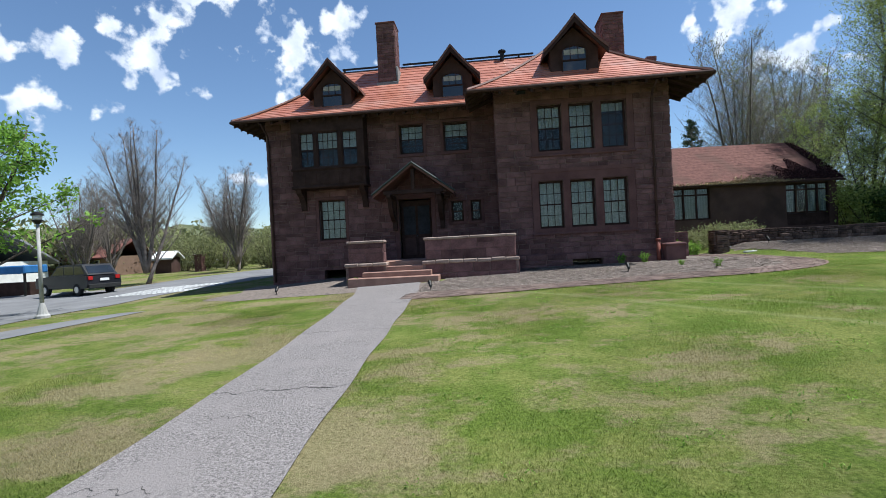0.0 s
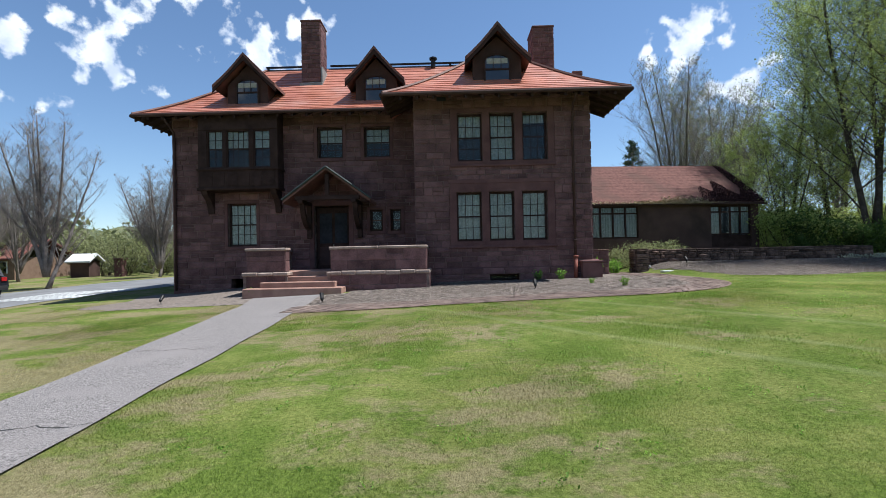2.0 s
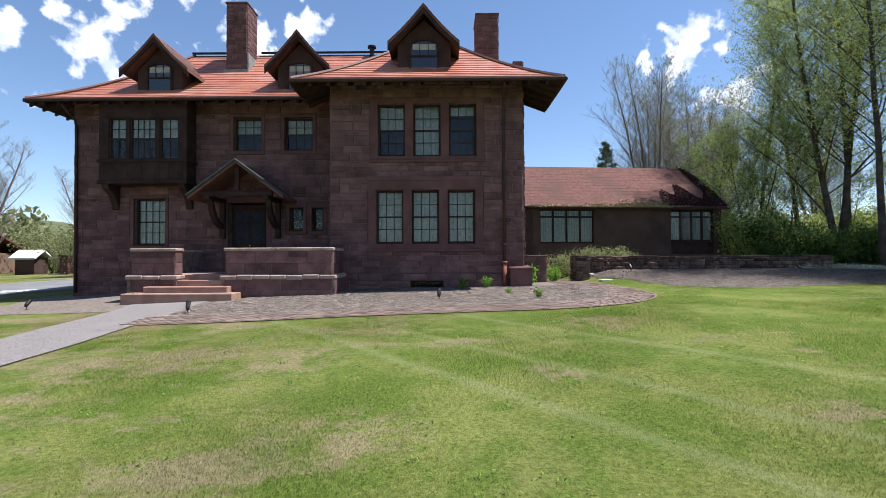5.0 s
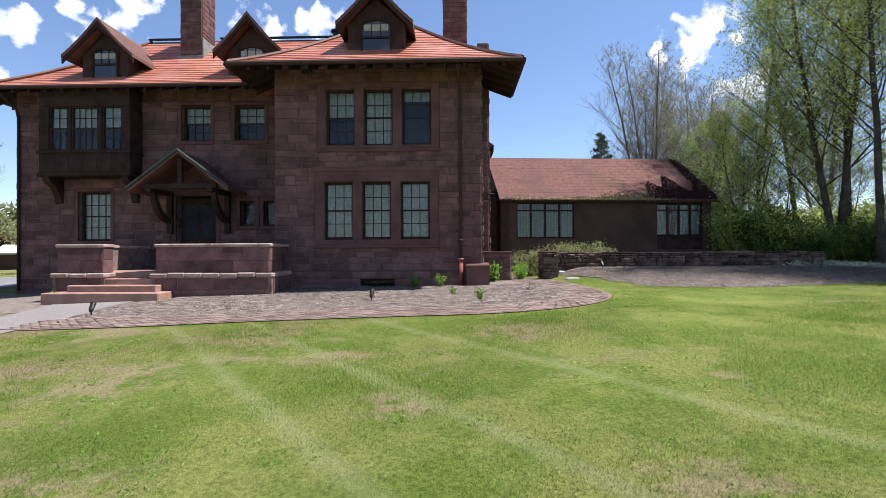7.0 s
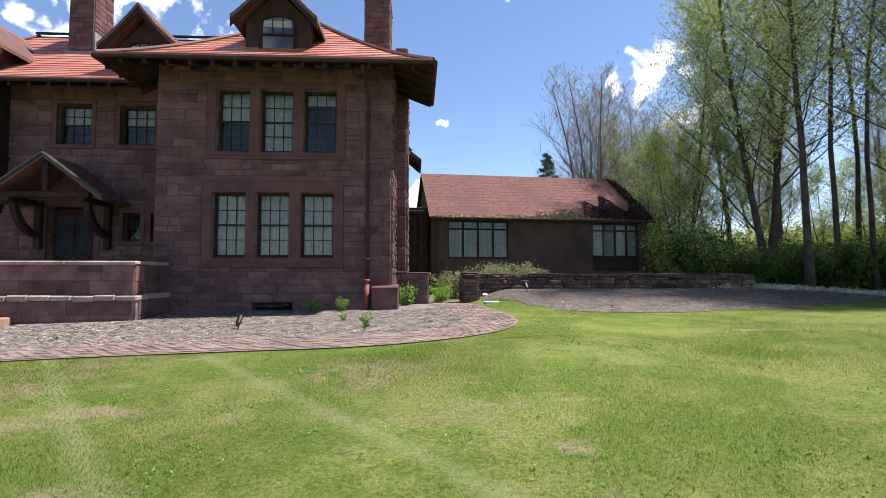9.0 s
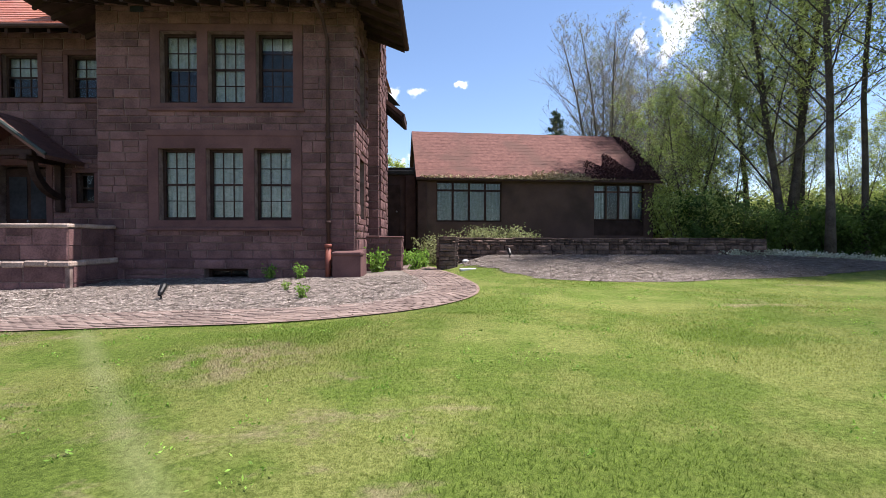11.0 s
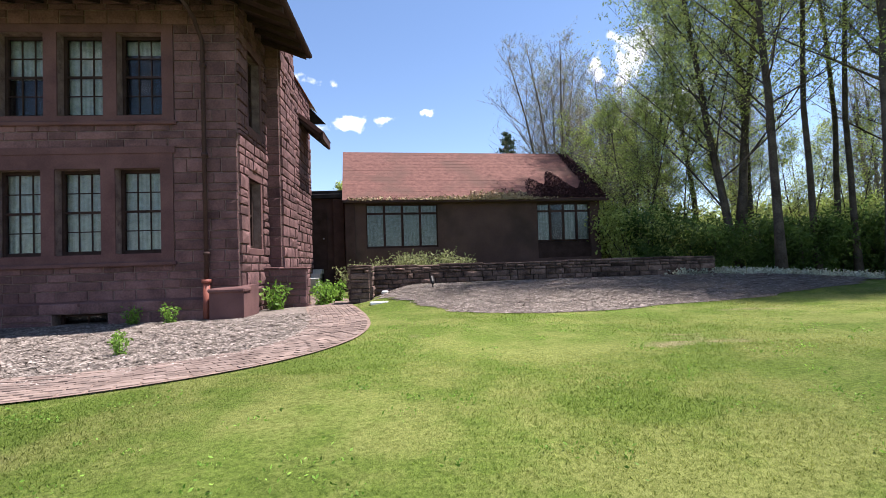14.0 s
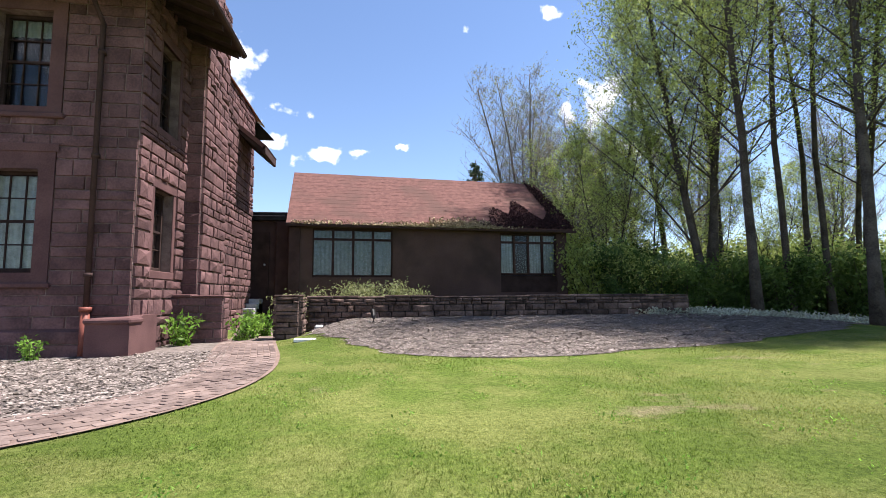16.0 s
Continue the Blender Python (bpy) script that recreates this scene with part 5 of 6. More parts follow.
def tree(label, seed, tall, r0, bark, leaf, leaves, leaf_size, first=0.35, spread=0.55, limbs=16, twigs=5, upright=0.6, forks=1, category="tree", group="", lean=(0, 0), fine=0.008, limb=0.45, bend=0.16, clump=9, flare=(0.12, 0.32)):
    """A tapered trunk that may fork, limbs and twigs, and leaves in loose clumps about the twigs."""
    rnd = random.Random(seed)
    t = thing("tree", label, category, group)
    wood = Build()
    tips = []

    def grow(p, d, length, r, n, bend):
        pts, rad = [Vector(p)], [r]
        d = Vector(d).normalized()
        for i in range(n):
            d = (d + Vector((rnd.uniform(-bend, bend), rnd.uniform(-bend, bend), rnd.uniform(-bend, bend) * 0.5 + 0.03))).normalized()
            pts.append(pts[-1] + d * length / n)
            rad.append(max(fine * 0.8, r * (1 - 0.86 * (i + 1) / n)))
        return pts, rad
    stems = []
    for f in range(forks):
        a = 2 * math.pi * f / max(1, forks) + rnd.uniform(0, 1)
        tilt = 0.0 if forks == 1 else rnd.uniform(*flare)
        d = Vector((math.cos(a) * tilt + lean[0], math.sin(a) * tilt + lean[1], 1))
        pts, rad = grow((0, 0, -0.3) if f == 0 else (0, 0, tall * 0.08), d, tall * rnd.uniform(0.9, 1.0), r0 * (1 if forks == 1 else 0.72), 10, 0.06)
        rad[0] *= 1.35
        wood.tube(pts, rad, 8)
        stems.append((pts, rad))
    for k in range(limbs):
        pts, rad = stems[k % forks]
        s = first + (0.98 - first) * ((k + rnd.random()) / limbs)
        i = min(len(pts) - 2, int(s * (len(pts) - 1)))
        u = s * (len(pts) - 1) - i
        p = pts[i].lerp(pts[i + 1], u)
        r = rad[i] * (1 - u) + rad[i + 1] * u
        a = k * 2.4 + rnd.uniform(-0.5, 0.5)
        ln = tall * spread * (1.05 - s) * rnd.uniform(0.6, 1.1) + tall * 0.07
        q, qr = grow(p, (math.cos(a), math.sin(a), upright + rnd.uniform(-0.1, 0.3)), ln, max(fine * 1.4, r * limb), 6, bend)
        wood.tube(q, qr, 5, cap=False)
        tips += q[2:]
        for j in range(twigs):
            m = rnd.randint(1, 4)
            w0 = q[m].lerp(q[m + 1], rnd.random())
            b = rnd.uniform(0, 6.28)
            tw, tr = grow(w0, (math.cos(b), math.sin(b), upright * 0.8 + rnd.uniform(-0.3, 0.4)), ln * rnd.uniform(0.25, 0.5), max(fine, qr[m] * 0.5), 3, bend * 1.3)
            wood.tube(tw, tr, 3, cap=False)
            tips += tw[1:]
            for h in range(2):
                b = rnd.uniform(0, 6.28)
                sp, sr = grow(tw[rnd.randint(1, 2)], (math.cos(b), math.sin(b), upright + rnd.uniform(-0.3, 0.4)), ln * rnd.uniform(0.12, 0.25), fine * 0.9, 2, bend * 1.5)
                wood.tube(sp, sr, 3, cap=False)
                tips += sp[1:]
    part_local(t, "trunk", wood, bark)
    if leaves:
        g = np.random.default_rng(seed)
        T = np.array([tuple(p) for p in tips])
        k = leaves // clump
        mid = T[g.integers(0, len(T), k)] + g.normal(size=(k, 3)) * tall * 0.018
        leaves = k * clump
        c = np.repeat(mid, clump, axis=0) + g.normal(size=(leaves, 3)) * np.repeat(g.uniform(0.06, 0.22, (k, 1)), clump, axis=0)
        me = leaf_mesh("crown", c, leaf_size * g.uniform(0.6, 1.3, leaves), leaf, g)
        o = new("crown", me)
        o.parent = t
    return t


def part_local(t, name, build, mat, label="", smooth=True):
    me = bpy.data.meshes.new(name)
    me.from_pydata(build.v, [], build.f)
    me.materials.append(mat)
    if smooth:
        me.polygons.foreach_set("use_smooth", [True] * len(me.polygons))
    o = new(name, me)
    o.parent = t
    return tagged(o, label)


def stand(t, x, y, turn=0.0, scale=1.0, dz=0.0):
    t.matrix_basis = Matrix.Translation((x, y, zh(x, y) + dz)) @ Matrix.Rotation(turn, 4, "Z") @ Matrix.Diagonal((scale, scale, scale, 1))


def again(t, x, y, turn, scale=1.0, dz=0.0):
    o = copy_thing(t, Matrix())
    stand(o, x, y, turn, scale, dz)
    return o


R = random.Random(99)
# the tall stand on the east edge of the lawn
kinds = [
    tree("tall spring tree with thin yellow-green leaves at the lawn edge", 101, 21, 0.24, M["bark"], M["leaf"], 56000, 0.06, first=0.13, spread=0.30, limbs=60, twigs=9, upright=0.9, forks=2, limb=0.3, group="trees at the lawn edge"),
    tree("tall slender tree with sparse young leaves at the lawn edge", 102, 22, 0.16, M["bark"], M["leaf"], 18000, 0.055, first=0.25, spread=0.2, limbs=40, twigs=8, upright=0.8, limb=0.3, group="trees at the lawn edge"),
    tree("straight dark-trunked tree with few leaves high up", 103, 23, 0.125, M["bark"], M["leaf_bud"], 6000, 0.05, first=0.42, spread=0.15, limbs=34, twigs=6, upright=0.4, limb=0.28, group="trees at the lawn edge"),
    tree("bushy young tree with bright spring leaves", 104, 9, 0.07, M["bark"], M["leaf"], 9000, 0.055, first=0.10, spread=0.42, limbs=40, twigs=7, upright=0.9, forks=3, limb=0.35, group="trees at the lawn edge"),
]
EDGE = [(22.8, 27.4, 0, 1.0), (24.8, 29.4, 1, 1.05), (21.4, 23.6, 1, 0.95), (24.3, 25.4, 2, 1.0), (27.7, 28.2, 2, 1.05), (26.1, 25.6, 2, 0.96), (24.9, 21.5, 1, 0.95), (22.4, 20.9, 1, 0.95), (26.2, 22.6, 2, 1.1),
        (23.6, 31.4, 1, 0.95), (21.2, 31.6, 1, 0.72), (28.4, 26.4, 1, 0.95), (30.6, 28.6, 2, 1.0), (30.0, 25.0, 2, 1.05), (33.4, 26.2, 1, 1.05), (34.5, 29.5, 2, 1.05), (37.0, 26.5, 2, 0.95), (38.0, 31.0, 1, 1.0),
        (28.6, 21.0, 2, 1.0), (30.2, 18.4, 0, 1.0), (33.0, 21.5, 0, 0.9), (29.2, 23.2, 1, 1.0)]
used = set()
for x, y, k, s in EDGE:
    a = R.uniform(0, 6.28)
    if k in used:
        again(kinds[k], x, y, a, s)
    else:
        used.add(k)
        stand(kinds[k], x, y, a, s)
stand(kinds[3], 19.6, 29.6, 0.4, 0.9)
for x, y, s in ((21.8, 30.2, 0.8), (24.6, 29.6, 0.7), (27.6, 30.0, 0.75), (30.6, 30.4, 0.8), (19.0, 32.5, 0.9), (22.6, 34.0, 1.0), (33.6, 27.2, 0.7)):
    again(kinds[3], x, y, R.uniform(0, 6.28), s)
# bare and budding trees behind the wing
bare = tree("large budding tree with bare spreading limbs behind the wing", 111, 15, 0.21, M["bark_grey"], M["leaf_bud"], 15000, 0.05, first=0.16, spread=0.46, limbs=120, twigs=10, upright=0.95, forks=6, fine=0.009, limb=0.38, bend=0.10, flare=(0.10, 0.36))
stand(bare, 21.5, 47.0, 0.3, 1.15)
for x, y, s, a in ((27.0, 52.0, 1.1, 1.4), (33.0, 56.0, 1.2, 2.5), (39.0, 50.0, 1.1, 4.0), (25.0, 44.0, 0.8, 5.0), (46.0, 44.0, 1.0, 0.7)):
    again(bare, x, y, a, s)
green = tree("rounded pale green tree beyond the link building", 112, 9, 0.2, M["bark"], M["leaf"], 12000, 0.11, first=0.2, spread=0.5, limbs=26, twigs=6, upright=0.6, forks=2)
stand(green, 4.0, 62.0, 0.0, 1.0)
for x, y, s in ((7.5, 70.0, 1.0), (12, 78, 0.9), (0.5, 75, 1.0)):
    again(green, x, y, R.uniform(0, 6), s)
# conifer
con = thing("conifer", "dark spruce behind the wing", "tree")
wood = Build()
wood.tube([(0, 0, -0.3), (0, 0, 11)], [0.2, 0.02], 7)
g = np.random.default_rng(5)
cc = []
for k in range(60):
    z = 1.2 + 9.6 * (k / 60)
    a = k * 2.4
    ln = 3.0 * (1 - k / 66)
    p = [Vector((0, 0, z)), Vector((math.cos(a) * ln * 0.6, math.sin(a) * ln * 0.6, z - 0.1)), Vector((math.cos(a) * ln, math.sin(a) * ln, z + 0.05))]
    wood.tube(p, [0.03, 0.02, 0.008], 4, cap=False)
    for q in np.linspace(0.2, 1, 40):
        cc.append((math.cos(a) * ln * q, math.sin(a) * ln * q, z - 0.1 * math.sin(q * 3)))
cc = np.repeat(np.array(cc), 3, axis=0) + g.normal(size=(len(cc) * 3, 3)) * 0.10
part_local(con, "trunk", wood, M["bark"])
o = new("crown", leaf_mesh("crown", cc, np.full(len(cc), 0.10), M["needle"], g))
o.parent = con
stand(con, 17.8, 48.0, 0, 1.05)

# trees to the west, beyond the drive
west_bare = tree("bare grey tree with fine upswept twigs beside the drive", 121, 9.6, 0.19, M["bark_grey"], M["leaf_bud"], 2400, 0.03, first=0.16, spread=0.42, limbs=150, twigs=11, upright=1.1, forks=7, fine=0.006, limb=0.36, bend=0.09, flare=(0.10, 0.40))
stand(west_bare, -24.5, 30.2, 0.5, 1.0)
for x, y, s, a in ((-22.6, 38.5, 0.85, 1.5), (-19.6, 44.0, 0.9, 2.6), (-31.5, 33.0, 0.75, 4.0), (-36.0, 41.0, 0.9, 5.2), (-28.0, 46.0, 0.8, 0.8)):
    again(west_bare, x, y, a, s)
leafy = tree("green leafy tree beside the drive", 122, 8.5, 0.22, M["bark"], M["leaf_bright"], 9000, 0.10, first=0.22, spread=0.55, limbs=24, twigs=6, upright=0.5, forks=2)
stand(leafy, -20.3, 15.2, 0.8, 1.0)
again(leafy, -25.5, 14.0, 2.2, 1.05)


def shrub(label, seed, w_, h_, leaf, count, size, category="shrub", group="", name="shrub"):
    rnd = random.Random(seed)
    t = thing(name, label, category, group)
    b = Build()
    tips = []
    for k in range(14):
        a, tl = rnd.uniform(0, 6.28), rnd.uniform(0.3, 1)
        p = [Vector((0.08 * math.cos(a) * w_, 0.08 * math.sin(a) * w_, -0.05))]
        for i in range(4):
            p.append(p[-1] + Vector((math.cos(a) * w_ * 0.14 * tl + rnd.uniform(-0.04, 0.04) * w_, math.sin(a) * w_ * 0.14 * tl + rnd.uniform(-0.04, 0.04) * w_, h_ * 0.23 * rnd.uniform(0.8, 1.1))))
        b.tube(p, [0.012 * h_ + 0.002, 0.01 * h_, 0.008 * h_, 0.006 * h_, 0.003], 4, cap=False)
        tips += p[1:]
    part_local(t, "stalk", b, M["bark"])
    g = np.random.default_rng(seed)
    T = np.array([tuple(p) for p in tips])
    c = T[g.integers(0, len(T), count)] + g.normal(size=(count, 3)) * np.array([w_, w_, h_]) * 0.10
    c[:, 2] = np.maximum(c[:, 2], 0.02)
    o = new("foliage", leaf_mesh("foliage", c, size * g.uniform(0.6, 1.3, count), leaf, g))
    o.parent = t
    return t


ever = shrub("dense dark green shrub under the trees", 131, 2.2, 1.9, M["leaf_dark"], 5000, 0.075, group="shrubs under the trees")
lite = shrub("yellow-green spring shrub under the trees", 132, 2.2, 2.2, M["leaf"], 2600, 0.07, group="shrubs under the trees")
thicket = shrub("olive budding thicket beyond the drive", 133, 2.4, 2.2, M["leaf_bud"], 2200, 0.07, group="thickets beyond the drive")
stand(thicket, -16.5, 45.0, 0, 1.4)
stand(ever, 20.0, 26.4, 0, 1.0)
stand(lite, 18.6, 27.8, 0, 1.1)
for i in range(46):
    x = 18.5 + i * 0.45 + R.uniform(-0.3, 0.3)
    y = 27.0 - 0.09 * (x - 18) + R.uniform(-0.8, 2.6)
    again(ever if i % 3 else lite, x, y, R.uniform(0, 6.28), R.uniform(0.45, 1.3))
for i in range(14):
    again(lite, 18.0 + i * 1.5, 33 + R.uniform(-2, 3), R.uniform(0, 6), R.uniform(1.2, 1.8))
for x, y, s in ((-17.5, 39, 1.2), (-21, 41, 1.4), (-25, 43, 1.2), (-29, 44, 1.5), (-15.5, 43, 1.2), (-33, 47, 1.6), (-18, 47, 1.8), (-24, 50, 1.9), (-30, 52, 1.8), (-37, 50, 1.9), (-13, 50, 1.9)):
    again(thicket, x, y, R.uniform(0, 6), s)

weed = shrub("bright green weed clump at the wall foot", 141, 0.42, 0.5, M["leaf_bright"], 260, 0.05, "weed", "weeds at the wall foot", "weed")
stand(weed, 5.95, 21.1, 0, 1.35)
for x, y, s in ((3.35, 19.55, 0.75), (4.2, 19.4, 0.8), (6.95, 21.7, 1.15), (7.05, 22.2, 1.1), (5.25, 15.75, 0.55), (-6.6, 17.5, 0.7), (7.2, 23.0, 1.2), (6.6, 24.2, 1.2), (4.6, 16.9, 0.4), (-6.9, 17.75, 0.6)):
    again(weed, x, y, R.uniform(0, 6), s)
hedge = shrub("pale dry-tipped shrub behind the garden wall", 142, 1.4, 0.95, M["leaf_bud"], 1500, 0.05, "shrub", "shrubs behind the garden wall")
stand(hedge, 8.3, 24.6, 0, 1.0)
for x, y, s in ((9.2, 24.9, 1.0), (10.1, 24.8, 1.0), (7.7, 25.2, 1.05), (10.8, 25.1, 0.8)):
    again(hedge, x, y, R.uniform(0, 6), s)

# pale ground cover along the foot of the undergrowth
g = np.random.default_rng(61)
tuft = []
for k in range(420):
    cx = g.uniform(16.6, 29.0)
    cy = 22.9 - 0.10 * (cx - 17) + g.normal(0, 0.35)
    r = g.uniform(0.10, 0.26)
    n = int(20 + 60 * r)
    p = np.stack([cx + g.normal(0, r, n), cy + g.normal(0, r, n), np.zeros(n)], 1)
    p[:, 2] = height(p[:, 0], p[:, 1]) + np.abs(g.normal(0.06, 0.06, n))
    tuft.append(p)
tuft = np.concatenate(tuft)
M["leaf_pale"] = leaf_material("silvery_leaf", (0.28, 0.30, 0.22), (0.58, 0.60, 0.48))
tagged(new("ground_cover", leaf_mesh("ground_cover", tuft, g.uniform(0.03, 0.06, len(tuft)), M["leaf_pale"], g)), "silvery pale ground cover under the trees", "ground cover", kind="stuff")

# vines on the wing's roof and eave
g = np.random.default_rng(8)


def on_wing(u, s, lift):
    """A point on the wing's front slope: u along it, s up it."""
    p = Vector((u, -0.28 + 3.73 * s, 4.44 + 2.74 * s + lift))
    return tuple(pose(6.95, 27.85, 0, 0, 0, WT) @ p)


vine = thing("vine", "dry creeper trailing along the wing's eave", "vine", at=(14.0, 28.3, 4.5))
pts = []
for k in range(2600):
    u = g.choice([g.uniform(3.2, 7.6), g.normal(6.2, 0.8), g.uniform(0.0, 3.2)], p=[0.5, 0.42, 0.08])
    sp = abs(g.normal(0, 0.035)) * (1.6 if 5 < u < 7.4 else 0.7)
    pts.append(on_wing(u, sp - 0.03, 0.02 + 0.05 * g.random()))
o = new("foliage", leaf_mesh("foliage", np.array(pts), np.full(len(pts), 0.06), M["vine"], g))
attach(o, vine)
vine2 = thing("vine", "dark red creeper climbing the wing's roof", "vine", at=(16.0, 28.6, 4.6))
pts = []
for k in range(5200):
    u = g.normal(9.2, 0.9) if g.random() < 0.75 else g.normal(10.6, 0.25)
    top = 0.30 * math.exp(-((u - 8.9) / 1.1) ** 2) + 0.12 + 0.12 * math.sin(u * 5.0) + (0.75 if u > 10.3 else 0)
    s = g.random() ** 1.3 * max(0.05, top)
    if u < 10.98:
        pts.append(on_wing(u, s, 0.02 + 0.06 * g.random()))
o = new("foliage", leaf_mesh("foliage", np.array(pts), np.full(len(pts), 0.055), M["vine_red"], g))
attach(o, vine2)

# far woods and hill
hill = Build()
nx = 60
for j, (d, hh) in enumerate(((150, 0.0), (190, 9.0), (260, 17.0), (330, 22.0), (420, 20.0))):
    for i in range(nx + 1):
        a = math.radians(60 + 110 * i / nx)
        rr = d + 12 * math.sin(i * 1.7 + j)
        bump = hh * (0.5 + 0.5 * smoothstep(95, 125, 60 + 110 * i / nx)) + (1.5 * math.sin(i * 2.3 + j * 1.1) if j else 0)
        hill.v.append((rr * math.cos(a), rr * math.sin(a), bump))
for j in range(4):
    for i in range(nx):
        q = j * (nx + 1) + i
        hill.f.append((q, q + 1, q + nx + 2, q + nx + 1))
M["hill"] = material("wooded_hill", (0.06, 0.075, 0.035), (0.13, 0.135, 0.075), scale=0.08, fine=0.5, rough=1.0, spec=0.05)
tagged(part("backdrop_hill", hill, M["hill"], smooth=True), "low wooded hill on the skyline", "hill", kind="structure")
g = np.random.default_rng(77)


def far_wood(name, label, ring, a0, a1, n, hlo, hhi, mat, size, seed):
    """A belt of far tree crowns as one mass of leaves, with an uneven top."""
    g = np.random.default_rng(seed)
    out = []
    for k in range(n):
        a = math.radians(g.uniform(a0, a1))
        r = g.uniform(*ring)
        h = g.uniform(hlo, hhi)
        m = 240
        d = g.normal(size=(m, 3))
        d /= np.linalg.norm(d, axis=1)[:, None]
        rad = g.uniform(0.3, 1.0, m)[:, None] ** 0.5
        c = d * rad * np.array([h * 0.34, h * 0.34, h * 0.5]) + np.array([r * math.cos(a), r * math.sin(a), h * 0.5])
        out.append(c)
    c = np.concatenate(out)
    c[:, 2] = np.maximum(c[:, 2], 0.1)
    me = leaf_mesh(name, c, size * g.uniform(0.6, 1.4, len(c)), mat, g)
    tagged(new(name, me), label, "woodland", kind="stuff")


far_wood("far_wood", "far belt of budding olive-green trees", (62, 100), 98, 150, 120, 4, 8, M["leaf_bud"], 0.42, 1)
far_wood("far_wood", "far belt of young green trees", (58, 90), 100, 150, 50, 3, 6.5, M["leaf_bud"], 0.38, 2)
far_wood("far_wood", "woodland behind the lawn edge", (58, 85), 22, 64, 90, 3, 7, M["leaf_bud"], 0.30, 3)
far_wood("far_wood", "woodland of young leaves behind the lawn edge", (48, 70), 16, 56, 40, 2, 4.5, M["leaf"], 0.26, 4)

# ---- the drive and what stands beside it ----
draped("road", lambda y: (-60.0 if y < 27 else -25.5 + (y - 27) * 0.5, float(np.interp(y, (8, 12.7, 21.3, 26.4, 34, 42), (-28, -17.3, -17.6, -14.8, -12.9, -12.9)))), list(np.arange(8.0, 42, 0.8)), 40, M["road"], 0.02, "grey asphalt drive beside the house", "road")
for i in range(9):
    b = Build()
    x = -21.0 + i * 0.5
    pts = [(x, 22.4), (x + 0.28, 22.4), (x + 0.95, 26.0), (x + 0.67, 26.0)]
    b.face(*[(p, q, zh(p, q) + 0.03) for p, q in pts])
    tagged(part("road_marking", b, M["paint"]), "worn white crosswalk bar on the drive", "road marking", "crosswalk bars", "structure")
b = Build()
for x0, x1, y in ((-60, -26.0, 27.0),):
    for i in range(40):
        a, c = x0 + (x1 - x0) * i / 40, x0 + (x1 - x0) * (i + 1) / 40
        b.box(a, y, zh(a, y) - 0.2, c - 0.01, y + 0.18, zh(a, y) + 0.14, c=0.02)
tagged(part("pavement_kerb", b, M["concrete"]), "grey concrete kerb along the drive", "kerb", kind="structure")


draped("pavement_side", lambda y: (-16.46 + 0.563 * (y - 11.5), -14.5 + 0.2 * (y - 9.8)), list(np.arange(5.0, 15.7, 0.4)), 4, M["road"], 0.018, "grey side path across the lawn to the drive", "path")


def lamp_post(x, y):
    t = thing("street_lamp", "grey post-top lamp with flared base on the lawn", "lamp", at=(x, y, zh(x, y)))
    LOCAL.add(t.name)
    b = Build()
    b.tube([(0, 0, -0.1), (0, 0, 0.08), (0, 0, 0.14), (0, 0, 0.34), (0, 0, 0.52)], [0.22, 0.22, 0.17, 0.12, 0.07], 12)
    part("base", b, M["concrete"], t, smooth=False)
    b = Build()
    b.tube([(0, 0, 0.5), (0, 0, 3.25)], [0.065, 0.05], 10)
    part("post", b, M["concrete"], t, smooth=True)
    b = Build()
    b.tube([(0, 0, 3.25), (0, 0, 3.36), (0, 0, 3.38)], [0.07, 0.16, 0.16], 12)
    b.tube([(0, 0, 3.54), (0, 0, 3.6), (0, 0, 3.68)], [0.2, 0.19, 0.06], 12)
    part("head", b, M["metal"], t, smooth=False)
    b = Build()
    b.tube([(0, 0, 3.38), (0, 0, 3.54)], [0.13, 0.15], 12)
    part("globe", b, M["white"], t, "frosted lamp lens", smooth=True)


lamp_post(-17.2, 15.4)


